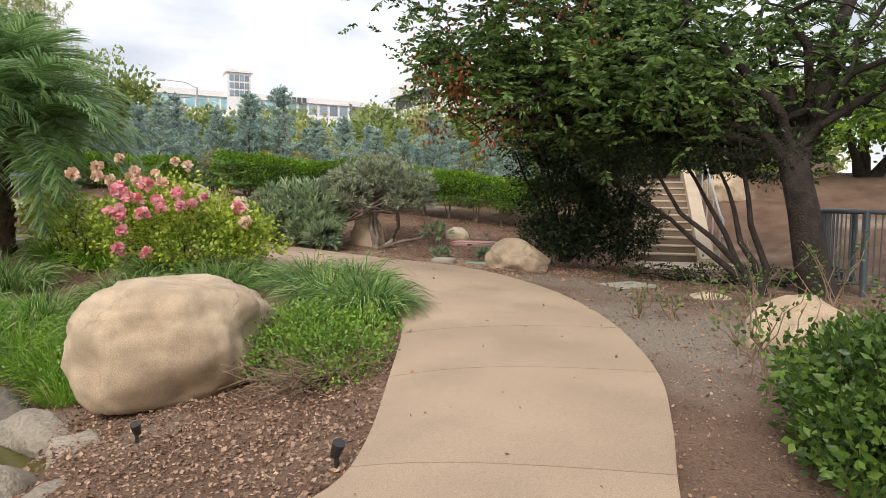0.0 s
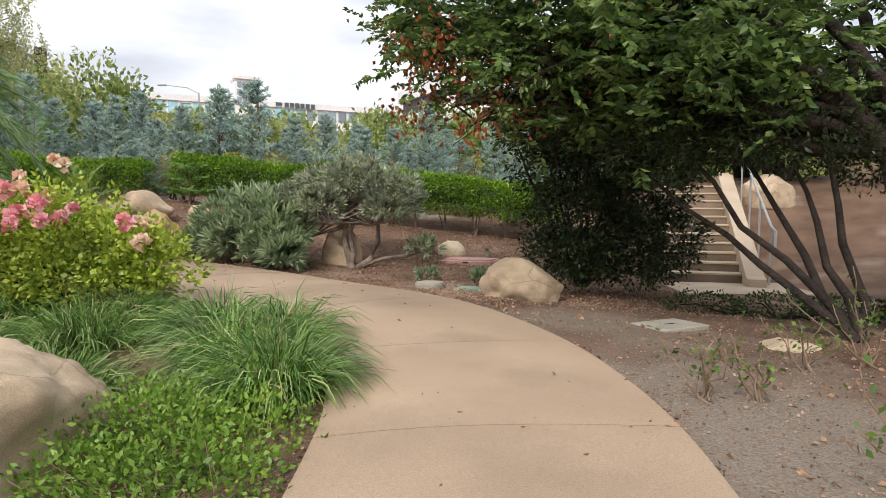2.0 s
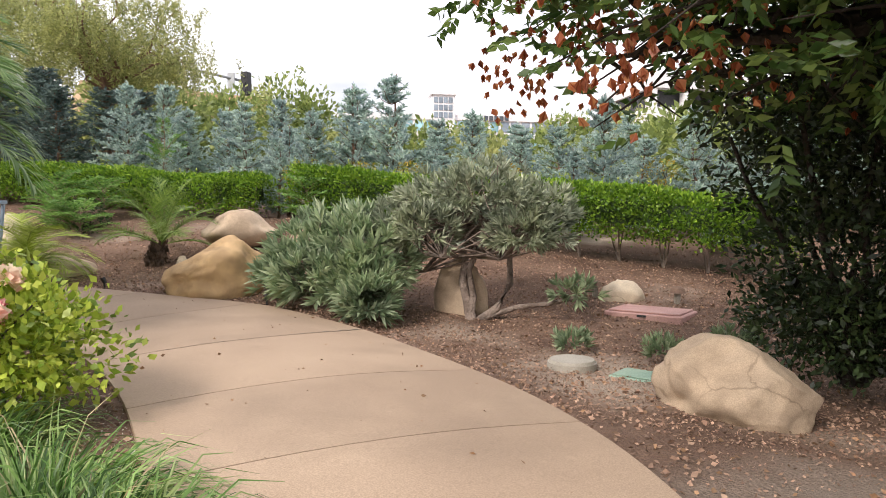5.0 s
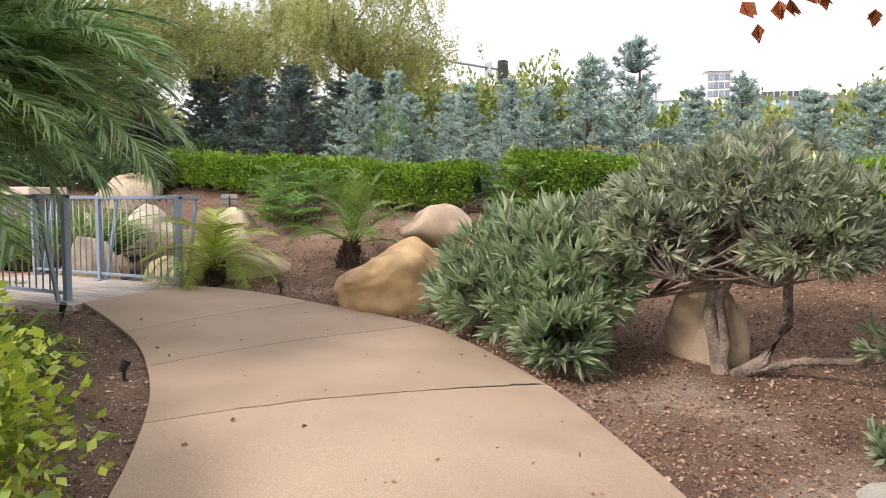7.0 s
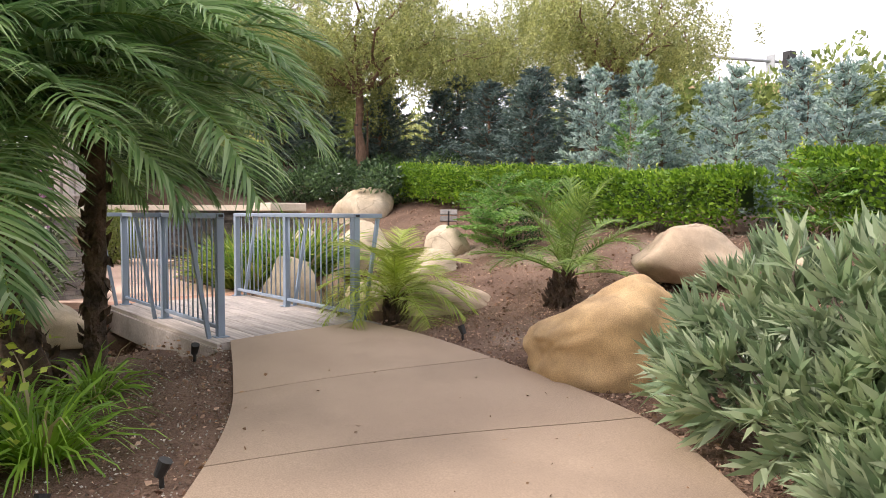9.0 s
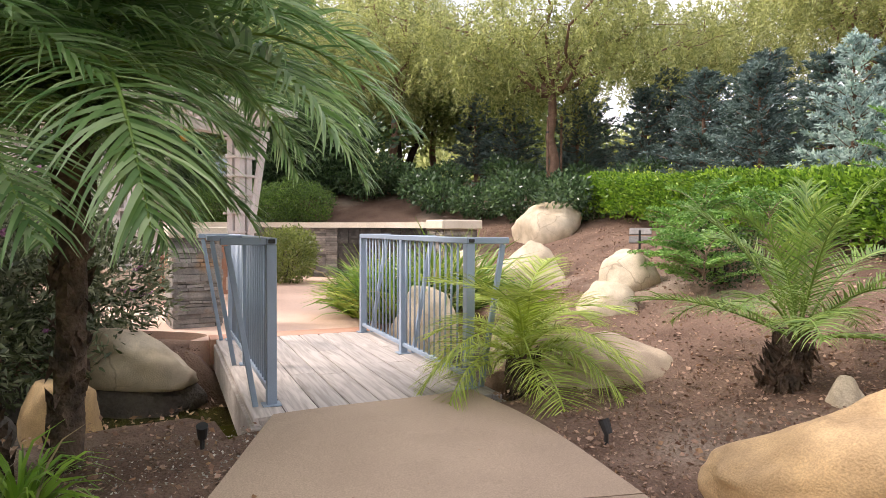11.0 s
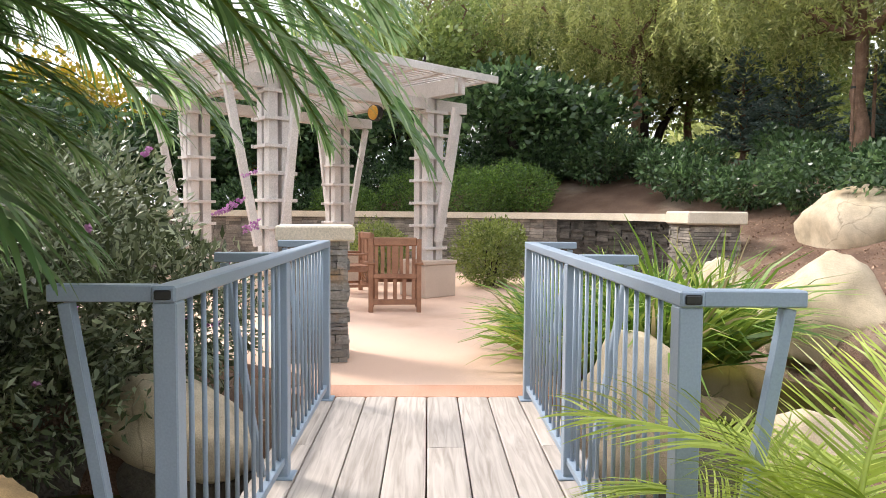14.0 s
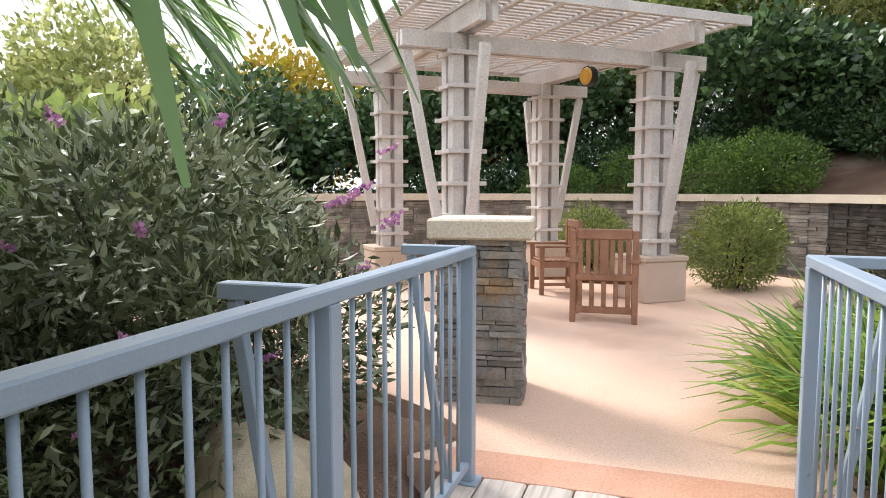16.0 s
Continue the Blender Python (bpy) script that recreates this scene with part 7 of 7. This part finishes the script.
def office_building():
    """White office block with teal ribbon windows, a corner stair tower and a long curved front."""
    o = at_bearing(-25.5, 150)
    e = at_bearing(-3.3, 163)
    d = e - o
    L = d.length
    t = thing("office_building", "long white office block with teal ribbon windows and a lattice tower", "building", o.x, o.y, -4.2, math.degrees(math.atan2(d.y, d.x)))
    box_part("base_storey", (0, 0, 0, L, 14, 6.19), M_WHITE, t, bevel=0)
    for q in range(5):
        z = 6.2 + q * 4.2
        box_part("storey", (0, 0, z, L, 14, z + 4.19), M_WHITE, t, bevel=0)
    z = 6.2 + 5 * 4.2
    box_part("parapet", (-.3, -.4, z - .9, L + .3, 14, z + .3), M_WHITE, t, bevel=0)
    n = 26
    for q in (2, 3, 4):
        for i in range(n):
            x0 = L * (i + .12) / n
            box_part("window", (x0, -.12, 6.2 + q * 4.2 + .9, x0 + L / n * .76, .2, 6.2 + q * 4.2 + 3.1), M_TEAL if (q < 4 or i < 15) else M_DARKWIN, t, bevel=0)
    tx = L * .33
    tw = box_part("tower", (tx, -1.2, 6, tx + 5.0, 4, z + 4.6), M_WHITE, t, "square stair tower", bevel=0)
    for i in range(4):
        for j in range(3):
            box_part("window", (tx + .5 + i * 1.05, -1.32, z - .6 + j * 1.6, tx + 1.35 + i * 1.05, -1.1, z + .6 + j * 1.6), M_DARKWIN, tw, bevel=0)
    box_part("tower_cornice", (tx - .4, -1.6, z + 4.3, tx + 5.4, 4.2, z + 4.9), M_WHITE, tw, bevel=0)
    sg = L * .50
    for i in range(6):
        box_part("sign_mark", (sg + i * 1.15, -.6, z - .85, sg + .85 + i * 1.15, -.45, z + .15), M_DARKRAIL, t, "dark sign letter block", bevel=0)
    box_part("sign_mark", (sg - 1.9, -.6, z - .6, sg - .6, -.45, z + .1), M_DARKRAIL, t, bevel=0)


def parking_structure():
    o, e = Vector((-.2, 80.5, 0)), Vector((18, 90, 0))
    d = e - o
    L = d.length
    t = thing("parking_structure", "white concrete parking structure with dark open decks", "building", o.x, o.y, -1, math.degrees(math.atan2(d.y, d.x)))
    for q in range(5):
        z = q * 3.5
        box_part("deck_band", (0, 0, z + 2.0, L, 16, z + 3.5), M_WHITE, t, bevel=0)
        # solid black box stands in for the shade inside the open deck
        box_part("dark_deck", (.4, 1.4, z, L - .4, 15, z + 2.0), M_BLACK, t, bevel=0)
        for i in range(6):
            box_part("column", (L * i / 5.2, .1, z, L * i / 5.2 + .8, 1.2, z + 2.0), M_WHITE, t, bevel=0)


def low_building():
    o, e = Vector((-56, 61, 0)), Vector((-43.5, 76, 0))
    d = e - o
    L = d.length
    t = thing("low_building", "tan and white shop building across the road", "building", o.x, o.y, -1, math.degrees(math.atan2(d.y, d.x)))
    box_part("wall", (0, 0, 0, L, 14, 12.4), M_WHITE, t, bevel=0)
    box_part("tan_band", (-.2, -.3, 12.4, L, 14, 16.2), M_ORANGE, t, bevel=0)
    for i in range(7):
        box_part("window", (1 + i * L / 7.4, -.1, 8.6, 1 + i * L / 7.4 + 1.9, .1, 11.8), M_TEAL, t, bevel=0)
    box_part("blue_panel", (L * .2, -.5, 8, L * .27, -.31, 15), M_SIGNBLUE, t, "blue sign panel", bevel=0)
    o, e = Vector((-66, -2, 0)), Vector((-64, 5, 0))
    d = e - o
    t = thing("hillside_house", "pale cream building beyond the trees", "building", o.x, o.y, 2, math.degrees(math.atan2(d.y, d.x)))
    box_part("wall", (0, 0, 0, d.length, 9, 19.5), M_WHITE, t, bevel=0)
    box_part("roof", (-.8, -.8, 19.5, d.length + .8, 9.8, 20.3), M_CAP, t, bevel=0)
    for i in range(3):
        for q in range(4):
            box_part("window", (.8 + i * 2.1, -.1, 4 + q * 3.6, 2.1 + i * 2.1, .1, 6 + q * 3.6), M_DARKWIN, t, bevel=0)


def signals():
    # mast-arm traffic signal
    t = thing("traffic_signal", "galvanised mast-arm traffic signal over the road", "traffic light", -40, 41, -1)
    disc_part("pole", .2, .16, 0, 15.2, M_GALV, t, sides=12)
    obj("mast_arm", tube_mesh("mast_arm", [taper(np.array([(0, 0, 14.9), (4, 3.1, 14.0), (8, 6.3, 13.1), (11.2, 8.8, 12.4)]), .15, .09)], 8), M_GALV, t)
    h = box_part("signal_head", (10.9, 8.3, 11.4, 11.5, 8.9, 13.1), M_BLACK, t, bevel=.05)
    for k in range(3):
        disc_part("lamp", .16, .16, -.03, .03, M_BLACK, h, m=pose(11.2, 8.27, 11.75 + k * .5, 90))
    box_part("sign_plate", (10.0, 8.0, 11.8, 10.6, 8.05, 13.0), M_GALV, t, bevel=0)
    t = thing("traffic_signal", "far mast-arm signal showing a red light", "traffic light", -22.0, 60.6, -1)
    obj("mast_arm", tube_mesh("mast_arm", [taper(np.array([(0, 0, 8.4), (-4, 0, 9.3), (-9, .1, 10.4)]), .1, .07)], 8), M_GALV, t)
    disc_part("pole", .13, .1, 0, 9.0, M_GALV, t, sides=12)
    h = box_part("signal_head", (-8.6, -.3, 9.5, -8.1, .1, 10.9), M_BLACK, t, bevel=.04)
    disc_part("red_lens", .18, .18, -.03, .03, M_RED, h, m=pose(-8.35, -.33, 10.5, 90))
    box_part("street_sign", (-5.2, -.3, 8.3, -3.0, -.25, 9.0), M_SIGNBLUE, t, "blue street-name sign", bevel=0)
    # street lamps
    for lx, ly, hh in ((-26.0, 71.4, 13.6), (-24.6, 74, 12.2)):
        t = thing("street_lamp", "tall grey street lamp with a long arm", "street lamp", lx, ly, -1, group="street lamps")
        disc_part("pole", .13, .09, 0, hh, M_GALV, t, sides=10)
        obj("arm", tube_mesh("arm", [taper(np.array([(0, 0, hh - .1), (-1.2, 0, hh + .5), (-3.4, 0, hh + .75)]), .06, .04)], 6), M_GALV, t)
        box_part("luminaire", (-4.2, -.15, hh + .66, -3.35, .15, hh + .84), M_GALV, t, bevel=.03)


office_building()
parking_structure()
low_building()
signals()
rd = polygon_slab("road", [(-70, 30), (60, 30), (60, 44), (-70, 44)], -.06, .012, M_ASPHALT)
tagged(rd, "dark asphalt road beyond the hedge", "road", kind="structure")
